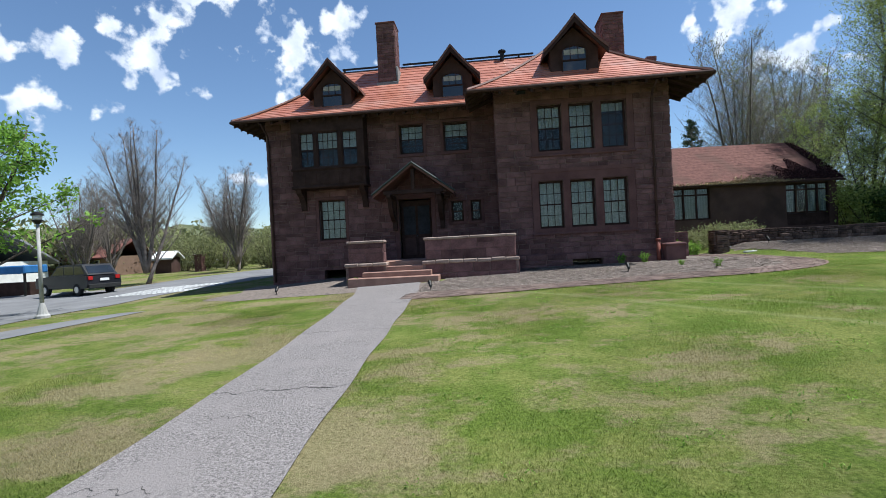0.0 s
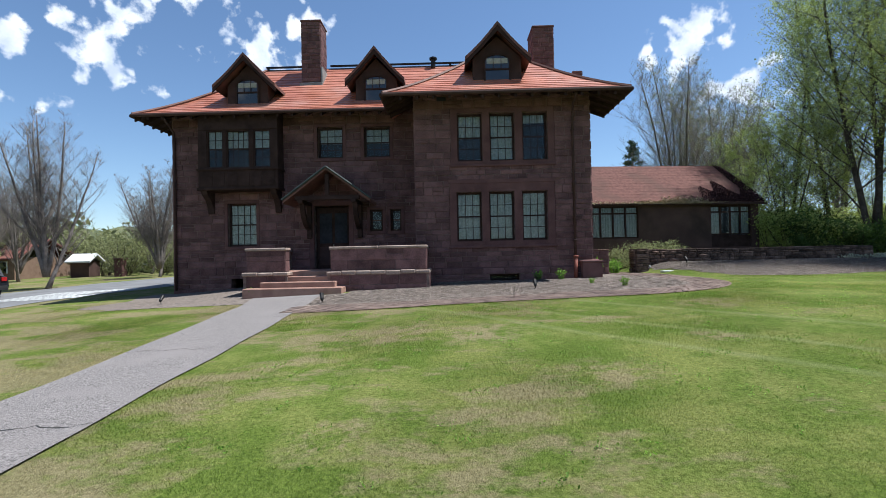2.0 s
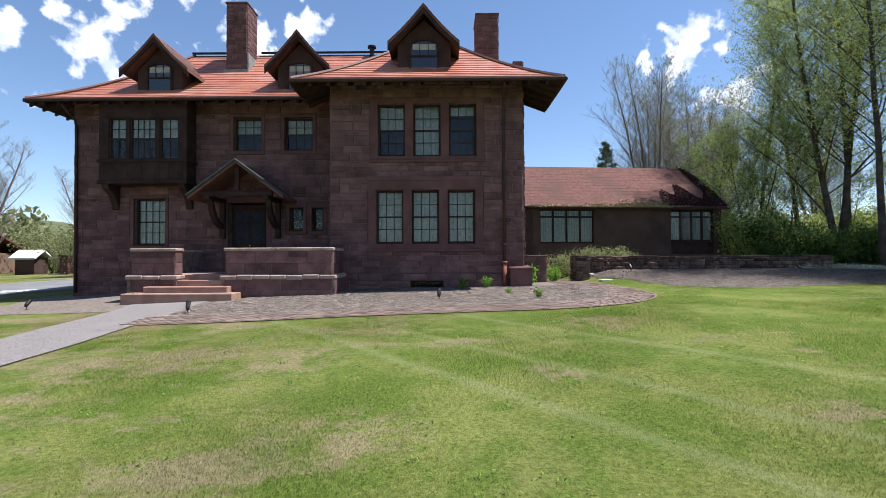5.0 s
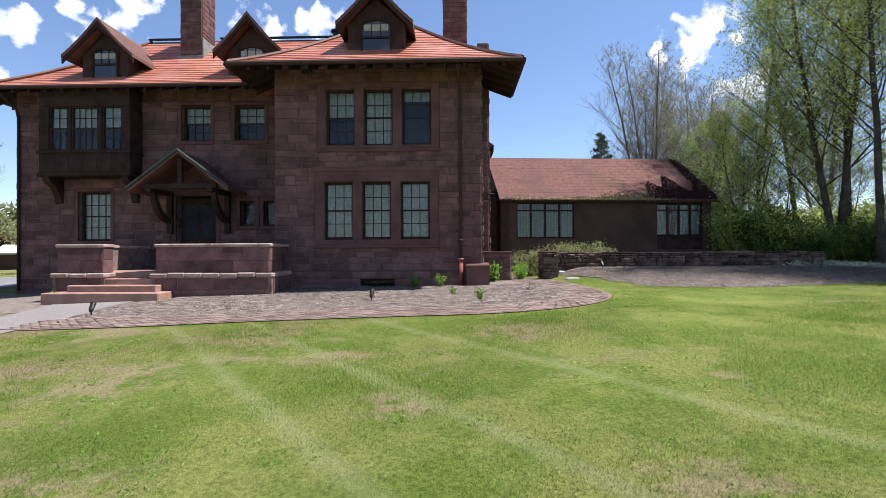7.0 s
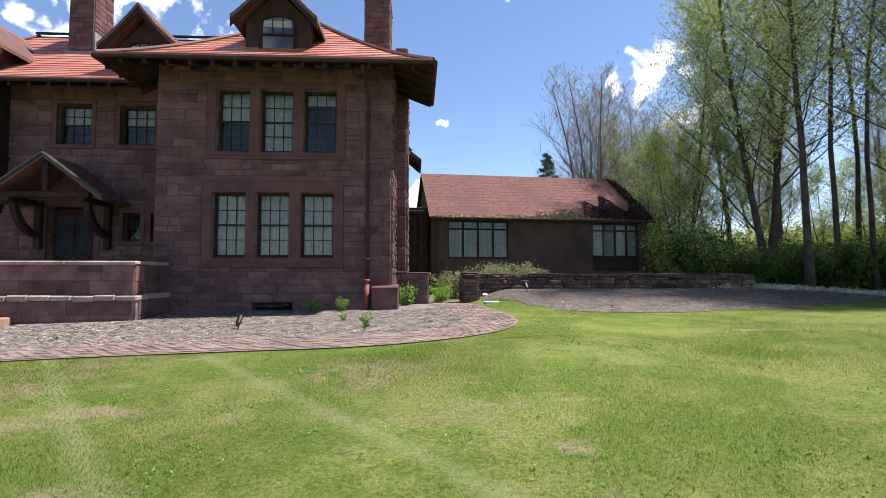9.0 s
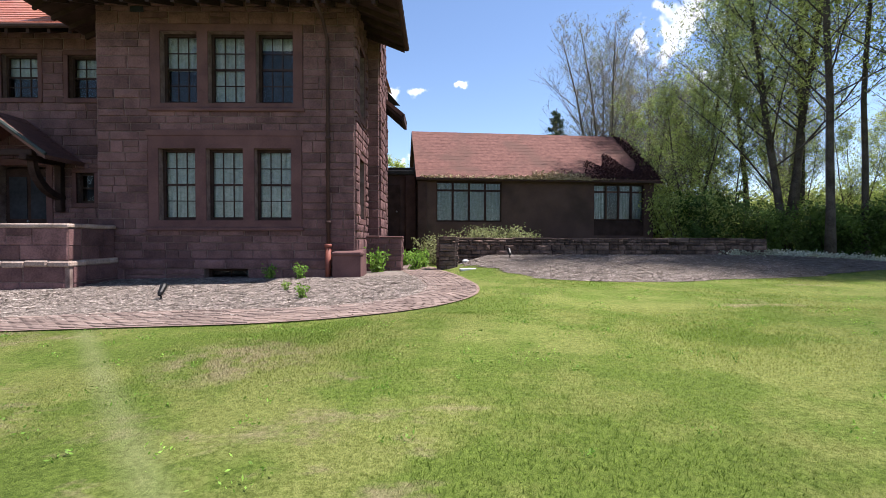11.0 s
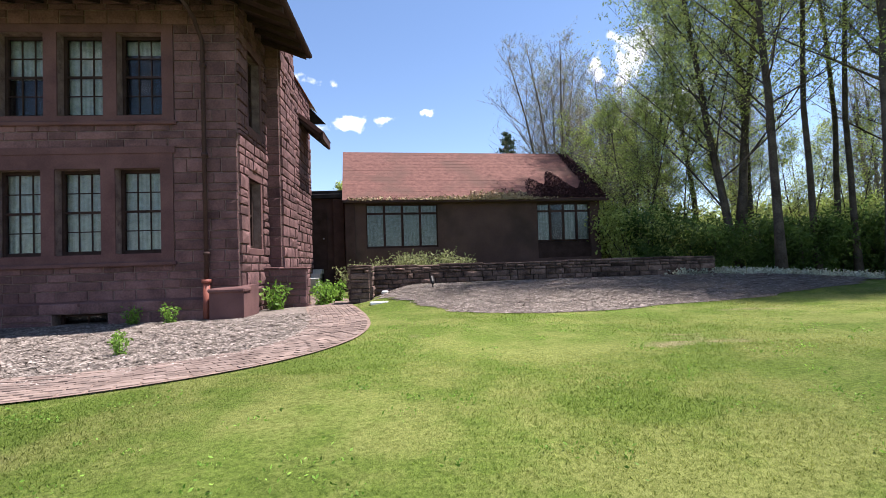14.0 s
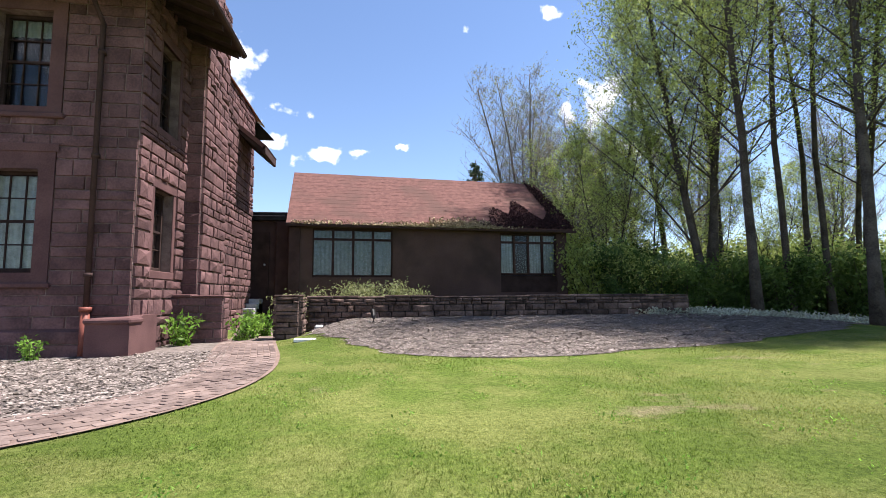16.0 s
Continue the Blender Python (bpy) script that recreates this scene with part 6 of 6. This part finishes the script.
def car(label, x, y, turn, paint, pickup=False, category="car"):
    t = thing("car" if not pickup else "pickup_truck", label, category, at=(x, y, zh(x, y) + 0.02), turn=turn)
    LOCAL.add(t.name)
    L_, W_ = 4.7, 0.92
    side = [(-2.3, 0.42), (-2.34, 0.75), (-2.25, 1.02), (-1.05, 1.1), (1.9, 1.12), (2.3, 1.05), (2.36, 0.6), (2.3, 0.4)]
    b = Build()
    b.prism(side, 1, -W_, W_)
    part("body", b, paint, t)
    cab = [(-1.15, 1.09), (-0.45, 1.66), (0.2, 1.72), (1.75, 1.7), (2.22, 1.12)] if not pickup else [(-1.0, 1.09), (-0.35, 1.66), (0.3, 1.7), (0.75, 1.68), (0.85, 1.12)]
    b = Build()
    b.prism(cab, 1, -W_ * 0.86, W_ * 0.86)
    part("cabin", b, paint, t)
    x_end = cab[-2][0]
    for s in (-1, 1):
        y_ = s * W_ * 0.865
        panes = [[(-0.95, y_, 1.16), (-0.42, y_, 1.58), (0.1, y_, 1.62), (0.1, y_, 1.16)]]
        if not pickup:
            panes.append([(0.18, y_, 1.16), (0.18, y_, 1.62), (x_end - 0.75, y_, 1.62), (x_end - 0.75, y_, 1.16)])
            panes.append([(x_end - 0.67, y_, 1.16), (x_end - 0.67, y_, 1.62), (x_end - 0.1, y_, 1.6), (x_end + 0.2, y_, 1.18)])
        for pane in panes:
            b = Build()
            b.face(*pane)
            part("side_window", b, M["carglass"], t)
    p, q = Vector((cab[-2][0], 0, cab[-2][1])), Vector((cab[-1][0], 0, cab[-1][1]))
    n = Vector((q.z - p.z, 0, -(q.x - p.x))).normalized() * -0.012
    b = Build()
    a, c = p.lerp(q, 0.15) + n, p.lerp(q, 0.85) + n
    if n.x < 0:
        a, c = a - 2 * n, c - 2 * n
    b.face((a.x, -0.66, a.z), (a.x, 0.66, a.z), (c.x, 0.7, c.z), (c.x, -0.7, c.z))
    part("rear_window", b, M["carglass"], t)
    p, q = Vector((cab[0][0], 0, cab[0][1])), Vector((cab[1][0], 0, cab[1][1]))
    b = Build()
    a, c = p.lerp(q, 0.1) + Vector((-0.012, 0, 0.01)), p.lerp(q, 0.9) + Vector((-0.012, 0, 0.01))
    b.face((a.x, -0.7, a.z), (a.x, 0.7, a.z), (c.x, 0.66, c.z), (c.x, -0.66, c.z))
    part("windscreen", b, M["carglass"], t)
    for wx in (-1.45, 1.45):
        for s in (-1, 1):
            tyre = Build()
            y0, y1 = s * (W_ - 0.2), s * (W_ + 0.02)
            tyre.tube([(wx, y0, 0.34), (wx, y0 + s * 0.03, 0.34), (wx, y1 - s * 0.03, 0.34), (wx, y1, 0.34)], [0.30, 0.345, 0.345, 0.30], 18)
            wo_ = part("wheel", tyre, M["rubber"], t)
            LOCAL.add(wo_.name)
            rim = Build()
            rim.tube([(wx, y1 - s * 0.01, 0.34), (wx, y1 + s * 0.012, 0.34)], [0.2, 0.17], 14)
            part("rim", rim, M["chrome"], wo_)
    for s in (-1, 1):
        boxes("tail_light", [(2.28, s * 0.72 - 0.12, 0.85, 2.375, s * 0.72 + 0.12, 1.05)], M["redlamp"], t, c=0.01)
    boxes("bumper", [(2.25, -0.85, 0.38, 2.42, 0.85, 0.62)], M["rubber"], t, c=0.03)
    boxes("number_plate", [(2.36, -0.24, 0.78, 2.385, 0.24, 0.92)], M["white"], t)


car("black sport utility vehicle parked on the drive", -25.3, 25.7, -17.5, M["carpaint"])
car("white pickup truck parked far off", -34.5, 57.5, 10, M["carwhite"], pickup=True, category="truck")
car("silver-white car parked far off", -40.5, 57.0, 5, M["carwhite"])


def low_building(label, x0, y0, x1, y1, hw, hr, wall, roofm, windows, axis="x"):
    z = zh((x0 + x1) / 2, y0)
    t = thing("building", label, "building", at=((x0 + x1) / 2, (y0 + y1) / 2, z))
    boxes("wall", [(x0, y0, z - 0.4, x1, y1, z + hw)], wall, t)
    b = Build()
    ym, o = (y0 + y1) / 2, 0.5
    b.prism([(y0 - o, z + hw - 0.1), (ym, z + hr), (y1 + o, z + hw - 0.1), (y1 + o, z + hw - 0.25), (ym, z + hr - 0.16), (y0 - o, z + hw - 0.25)], 0, x0 - o, x1 + o)
    part("roof", b, roofm, t)
    for a in windows:
        boxes("window", [(a, y0 - 0.05, z + 0.7, a + 1.3, y0 + 0.02, z + hw - 0.45)], M["carglass"], t)
        boxes("window_frame", [(a - 0.08, y0 - 0.06, z + 0.62, a, y0 + 0.01, z + hw - 0.37), (a + 1.3, y0 - 0.06, z + 0.62, a + 1.38, y0 + 0.01, z + hw - 0.37), (a, y0 - 0.06, z + hw - 0.45, a + 1.3, y0 + 0.01, z + hw - 0.37)], M["white"], t)
    return t


low_building("long low brick building with faded red roof", -56, 45, -40, 52, 2.1, 3.9, M["tan_brick"], M["red_roof"], [-54, -51, -48, -45, -42])
low_building("white shop with grey roof", -44, 24.5, -33.4, 32, 2.5, 4.8, M["white"], M["grey_roof"], [-42, -39, -36.4, -35])
aw = thing("awning", "blue canvas canopy beside the white shop", "awning", at=(-31.5, 27.5, 0))
boxes("canopy", [(-32.8, 26.8, 1.45, -29.8, 28.4, 1.95)], M["blue"], aw, c=0.06)
boxes("canopy_post", [(-32.75, 26.85, -0.3, -32.65, 26.95, 1.5), (-29.95, 26.85, -0.3, -29.85, 26.95, 1.5)], M["metal"], aw)
boxes("canopy_counter", [(-32.7, 27.2, -0.3, -29.9, 28.3, 0.9)], M["wood"], aw, c=0.03)
sh = thing("kiosk", "small brown shed with pale pitched roof", "shed", at=(-33.4, 45.0, zh(-33.4, 45)))
boxes("wall", [(-34.25, 44.3, 0.2, -32.55, 45.7, 2.1)], M["wood_wall"], sh, c=0.02)
b = Build()
b.prism([(44.0, 2.05), (45.0, 2.75), (46.0, 2.05), (46.0, 1.9), (45.0, 2.6), (44.0, 1.9)], 0, -34.55, -32.25)
part("roof", b, M["white"], sh)
for x, y in ((-28.9, 43.2),):
    bo = thing("gate_post", "dark brown stone post beside the drive", "post", "posts beside the drive", at=(x, y, zh(x, y)))
    boxes("post", [(x - 0.35, y - 0.35, zh(x, y) - 0.3, x + 0.35, y + 0.35, zh(x, y) + 1.5)], M["dressed"], bo, c=0.04)
    boxes("post_cap", [(x - 0.42, y - 0.42, zh(x, y) + 1.5, x + 0.42, y + 0.42, zh(x, y) + 1.6)], M["dressed"], bo, c=0.03)

# ---- small things on the ground ----


def spot_light(x, y, turn):
    t = thing("spotlight", "small black garden spotlight on a spike", "spotlight", "garden spotlights", at=(x, y, zh(x, y)), turn=turn)
    LOCAL.add(t.name)
    b = Build()
    b.tube([(0, 0, -0.1), (0, 0, 0.14)], [0.012, 0.012], 6)
    part("spike", b, M["metal"], t)
    b = Build()
    b.tube([(0, -0.05, 0.10), (0, -0.02, 0.14), (0, 0.1, 0.26), (0, 0.115, 0.275)], [0.03, 0.05, 0.06, 0.065], 10)
    part("head", b, M["metal"], t, smooth=False)
    b = Build()
    b.tube([(0, 0, 0.0), (0, 0, 0.03)], [0.06, 0.04], 8)
    part("base", b, M["metal"], t)


for x, y, a in ((2.6, 15.9, 0), (-3.6, 14.9, 20), (-9.6, 17.2, 0), (9.9, 21.6, 10), (0.0, 15.5, 0)):
    if x != 0.0:
        spot_light(x, y, a)
slab = thing("stone_slab", "flat pale stone lying in the grass", "stone", at=(8.55, 20.4, zh(8.55, 20.4)), turn=8)
LOCAL.add(slab.name)
boxes("slab", [(-0.22, -0.12, -0.03, 0.22, 0.12, 0.04)], M["paint"], slab, c=0.015)
stn = thing("stone", "white stone at the foot of the pier", "stone", at=(8.6, 22.3, zh(8.6, 22.3)))
LOCAL.add(stn.name)
boxes("rock", [(-0.1, -0.08, -0.03, 0.1, 0.08, 0.09)], M["paint"], stn, c=0.035)

# cracks in the footpath
R = random.Random(5)
cr = Build()
for k in range(16):
    y = -2 + k * 1.15 + R.uniform(-0.3, 0.3)
    x0, x1 = path_edges(y)
    n = 22
    full = k % 3 == 1
    a = x0 + 0.02 if full else R.uniform(x0, x1 - 0.7)
    c = x1 - 0.02 if full else a + R.uniform(0.4, 0.9)
    pts = [(a + (c - a) * i / n, y + 0.05 * math.sin(i * 0.9 + k) + R.uniform(-0.03, 0.03)) for i in range(n + 1)]
    for p, q in zip(pts, pts[1:]):
        wd = R.uniform(0.004, 0.011) if full else R.uniform(0.002, 0.006)
        cr.face(*[(u, v, zh(u, v) + 0.0265) for u, v in ((p[0], p[1] - wd), (q[0], q[1] - wd), (q[0], q[1] + wd), (p[0], p[1] + wd))])
o = part("path_cracks", cr, M["crack"], footpath, kind="stuff")

# ---- loose cover: mulch chips and grass ----
g = np.random.default_rng(3)


def inside_bed(x, y):
    ok = np.zeros(len(x), bool)
    for i, (a, c) in enumerate(zip(x, y)):
        if 13.9 < c < 19.7:
            w0, e0 = bed_edges_y(c)
            ok[i] = w0 < a < e0
    return ok


def chips(name, label, x, y, lo, hi):
    n = len(x)
    z = height(x, y) + 0.016
    a = g.uniform(0, 6.28, n)
    ln, wd = g.uniform(lo, hi, n), g.uniform(0.005, 0.014, n)
    d = np.stack([np.cos(a), np.sin(a), g.uniform(-0.3, 0.3, n)], 1) * ln[:, None]
    s = np.stack([-np.sin(a), np.cos(a), g.uniform(-0.2, 0.2, n)], 1) * wd[:, None]
    c = np.stack([x, y, z + g.uniform(0, 0.012, n)], 1)
    v = np.stack([c - d - s, c + d - s, c + d + s, c - d + s], 1).reshape(-1, 3)
    me = bpy.data.meshes.new(name)
    me.vertices.add(4 * n)
    me.vertices.foreach_set("co", v.astype(np.float32).ravel())
    me.loops.add(4 * n)
    me.loops.foreach_set("vertex_index", np.arange(4 * n, dtype=np.int32))
    me.polygons.add(n)
    me.polygons.foreach_set("loop_start", np.arange(0, 4 * n, 4, dtype=np.int32))
    me.polygons.foreach_set("loop_total", np.full(n, 4, dtype=np.int32))
    me.materials.append(M["chip"])
    me.update(calc_edges=True)
    tagged(new(name, me), label, "mulch", kind="stuff")


x, y = g.uniform(-4, 8, 110000), g.uniform(13.9, 19.7, 110000)
k = inside_bed(x, y)
chips("bark_chips", "scattered bark chips on the house bed", x[k], y[k], 0.01, 0.032)
x, y = g.uniform(8.5, 22, 60000), g.uniform(17.8, 22.5, 60000)
we = np.array([wall_bed_edges(v) for v in np.arange(17.8, 22.8, 0.05)])
q = ((y - 17.8) / 0.05).astype(int)
k = (x > we[q, 0] - 0.1) & (x < we[q, 1] + 0.1)
x, y = x[k], y[k]
chips("bark_chips", "scattered bark chips along the garden wall", x, y, 0.01, 0.036)


def grass(count, seed, x0, x1, y0, y1, hlo, hhi, wd):
    g = np.random.default_rng(seed)
    x, y = g.uniform(x0, x1, count), g.uniform(y0, y1, count)
    e = np.array([path_edges(v) for v in np.arange(-6, 24, 0.1)])
    i = np.clip(((y + 6) / 0.1).astype(int), 0, len(e) - 1)
    keep = ~((x > e[i, 0] + 0.02) & (x < e[i, 1] - 0.02) & (y < 17.4))
    W2 = np.array([(p.x, p.y) for p in walk_line])
    near = np.full(count, 9.0)
    for px, py in W2[::3]:
        near = np.minimum(near, (x - px) ** 2 + (y - py) ** 2)
    keep &= near > (HALF - 0.05 + np.abs(g.normal(0, 0.04, count))) ** 2
    be = np.array([bed_edges_y(v) for v in np.arange(14.0, 21.6, 0.1)])
    j = np.clip(((y - 14.0) / 0.1).astype(int), 0, len(be) - 1)
    keep &= ~((y > 14.05) & (x > be[j, 0]) & (x < be[j, 1] + 0.2))
    we = np.array([wall_bed_edges(v) for v in np.arange(17.8, 22.8, 0.05)])
    q = np.clip(((y - 17.8) / 0.05).astype(int), 0, len(we) - 1)
    fringe = g.normal(0, 0.10, count)
    keep &= ~((y > 17.8) & (x > we[q, 0] + fringe) & (x < we[q, 1] + fringe))
    keep &= ~((y > 16.2) & (x < -3) & (x > -12.4)) & ~((y > 19.0) & (x < 7))
    keep &= x > -17
    keep &= ~((y < 15.7) & (x > -16.46 + 0.563 * (y - 11.5)) & (x < -14.5 + 0.2 * (y - 9.8)))
    x, y = x[keep], y[keep]
    n = len(x)
    z = height(x, y)
    a = g.uniform(0, 6.28, n)
    h = g.uniform(hlo, hhi, n) * (0.7 + 0.5 * np.sin(x * 1.3) * np.sin(y * 1.1 + 0.6))
    w_ = g.uniform(0.6, 1.2, n) * wd
    root = np.stack([x, y, z - 0.005], 1)
    s = np.stack([np.cos(a), np.sin(a), np.zeros(n)], 1) * w_[:, None]
    lean = np.stack([g.normal(0, 0.5, n) * h, g.normal(0, 0.5, n) * h, h], 1)
    v = np.stack([root - s, root + s, root + lean], 1).reshape(-1, 3)
    me = bpy.data.meshes.new("grass")
    me.vertices.add(3 * n)
    me.vertices.foreach_set("co", v.astype(np.float32).ravel())
    me.loops.add(3 * n)
    me.loops.foreach_set("vertex_index", np.arange(3 * n, dtype=np.int32))
    me.polygons.add(n)
    me.polygons.foreach_set("loop_start", np.arange(0, 3 * n, 3, dtype=np.int32))
    me.polygons.foreach_set("loop_total", np.full(n, 3, dtype=np.int32))
    me.materials.append(M["blade"])
    me.update(calc_edges=True)
    tagged(new("grass", me), "short mown grass blades", "grass", kind="stuff")


grass(600000, 11, -9, 15, 1.5, 14.2, 0.014, 0.035, 0.0042)
grass(240000, 12, -14, 24, 11, 21, 0.014, 0.032, 0.007)

# clover and dandelion tufts in the lawn
g = np.random.default_rng(31)
tufts = []
for k in range(520):
    cx, cy = g.uniform(-3.2, 15), g.uniform(2.5, 18)
    if cy > 13.4 and cx < 8.6:
        continue
    r = g.uniform(0.03, 0.13)
    n = int(10 + 160 * r)
    p = np.stack([cx + g.normal(0, r, n), cy + g.normal(0, r, n), np.zeros(n)], 1)
    p[:, 2] = height(p[:, 0], p[:, 1]) + g.uniform(0.01, 0.04, n)
    tufts.append(p)
tufts = np.concatenate(tufts)
tagged(new("clover", leaf_mesh("clover", tufts, g.uniform(0.008, 0.02, len(tufts)), M["leaf_bright"], g)), "green clover tufts in the lawn", "clover", kind="stuff")

# ---- bricks of the garden walk ----
bm_ = Build()
bm_.box(-0.5, -0.5, -0.5, 0.5, 0.5, 0.5, c=0.06)
BRICK_MESH = bm_.mesh("brick", M["brick"])


def brick_rows():
    out = []
    for lane in range(10):
        off = -HALF + 0.052 + lane * 0.104
        s, i = (lane % 2) * 0.1, 0
        acc = [0.0]
        for p, q in zip(walk_line, walk_line[1:]):
            acc.append(acc[-1] + (q - p).length)
        while s < acc[-1]:
            while i < len(acc) - 2 and acc[i + 1] < s:
                i += 1
            t = (s - acc[i]) / max(1e-6, acc[i + 1] - acc[i])
            d = (walk_line[i + 1] - walk_line[i]).normalized()
            p = walk_line[i].lerp(walk_line[i + 1], t) + Vector((-d.y, d.x)) * off
            out.append((p.x, p.y, math.atan2(d.y, d.x)))
            s += 0.208
    return out


def lay_bricks():
    rr = random.Random(77)
    rows = brick_rows()
    rows.sort(key=lambda r: (r[0] - 7.4) ** 2 + (r[1] - 16.3) ** 2)
    rest = Build()
    for k, (x, y, a) in enumerate(rows):
        m = Matrix.Translation((x, y, zh(x, y) + 0.004 + rr.uniform(-0.004, 0.004))) @ Matrix.Rotation(a + rr.uniform(-0.03, 0.03), 4, "Z") @ Matrix.Rotation(rr.uniform(-0.02, 0.02), 4, "X")
        if k < 300:
            attach(new("brick", BRICK_MESH), brick_walk, m @ Matrix.Diagonal((0.2, 0.096, 0.05, 1)))
        else:
            n = len(rest.v)
            mm = m @ Matrix.Diagonal((0.2, 0.096, 0.05, 1))
            c = 0.47
            for px, py, pz in ((-0.5, -0.5, 0.2), (0.5, -0.5, 0.2), (0.5, 0.5, 0.2), (-0.5, 0.5, 0.2), (-c, -c, 0.5), (c, -c, 0.5), (c, c, 0.5), (-c, c, 0.5)):
                rest.v.append(tuple(mm @ Vector((px, py, pz))))
            rest.f += [tuple(n + i for i in q) for q in ((4, 5, 6, 7), (0, 1, 5, 4), (1, 2, 6, 5), (2, 3, 7, 6), (3, 0, 4, 7))]
    me = bpy.data.meshes.new("brickwork")
    me.from_pydata(rest.v, [], rest.f)
    me.materials.append(M["brick_far"])
    attach(new("brickwork", me), brick_walk)
    tagged(brick_walk.children[-1], kind="stuff")


for job in LATER:
    job()
lay_bricks()
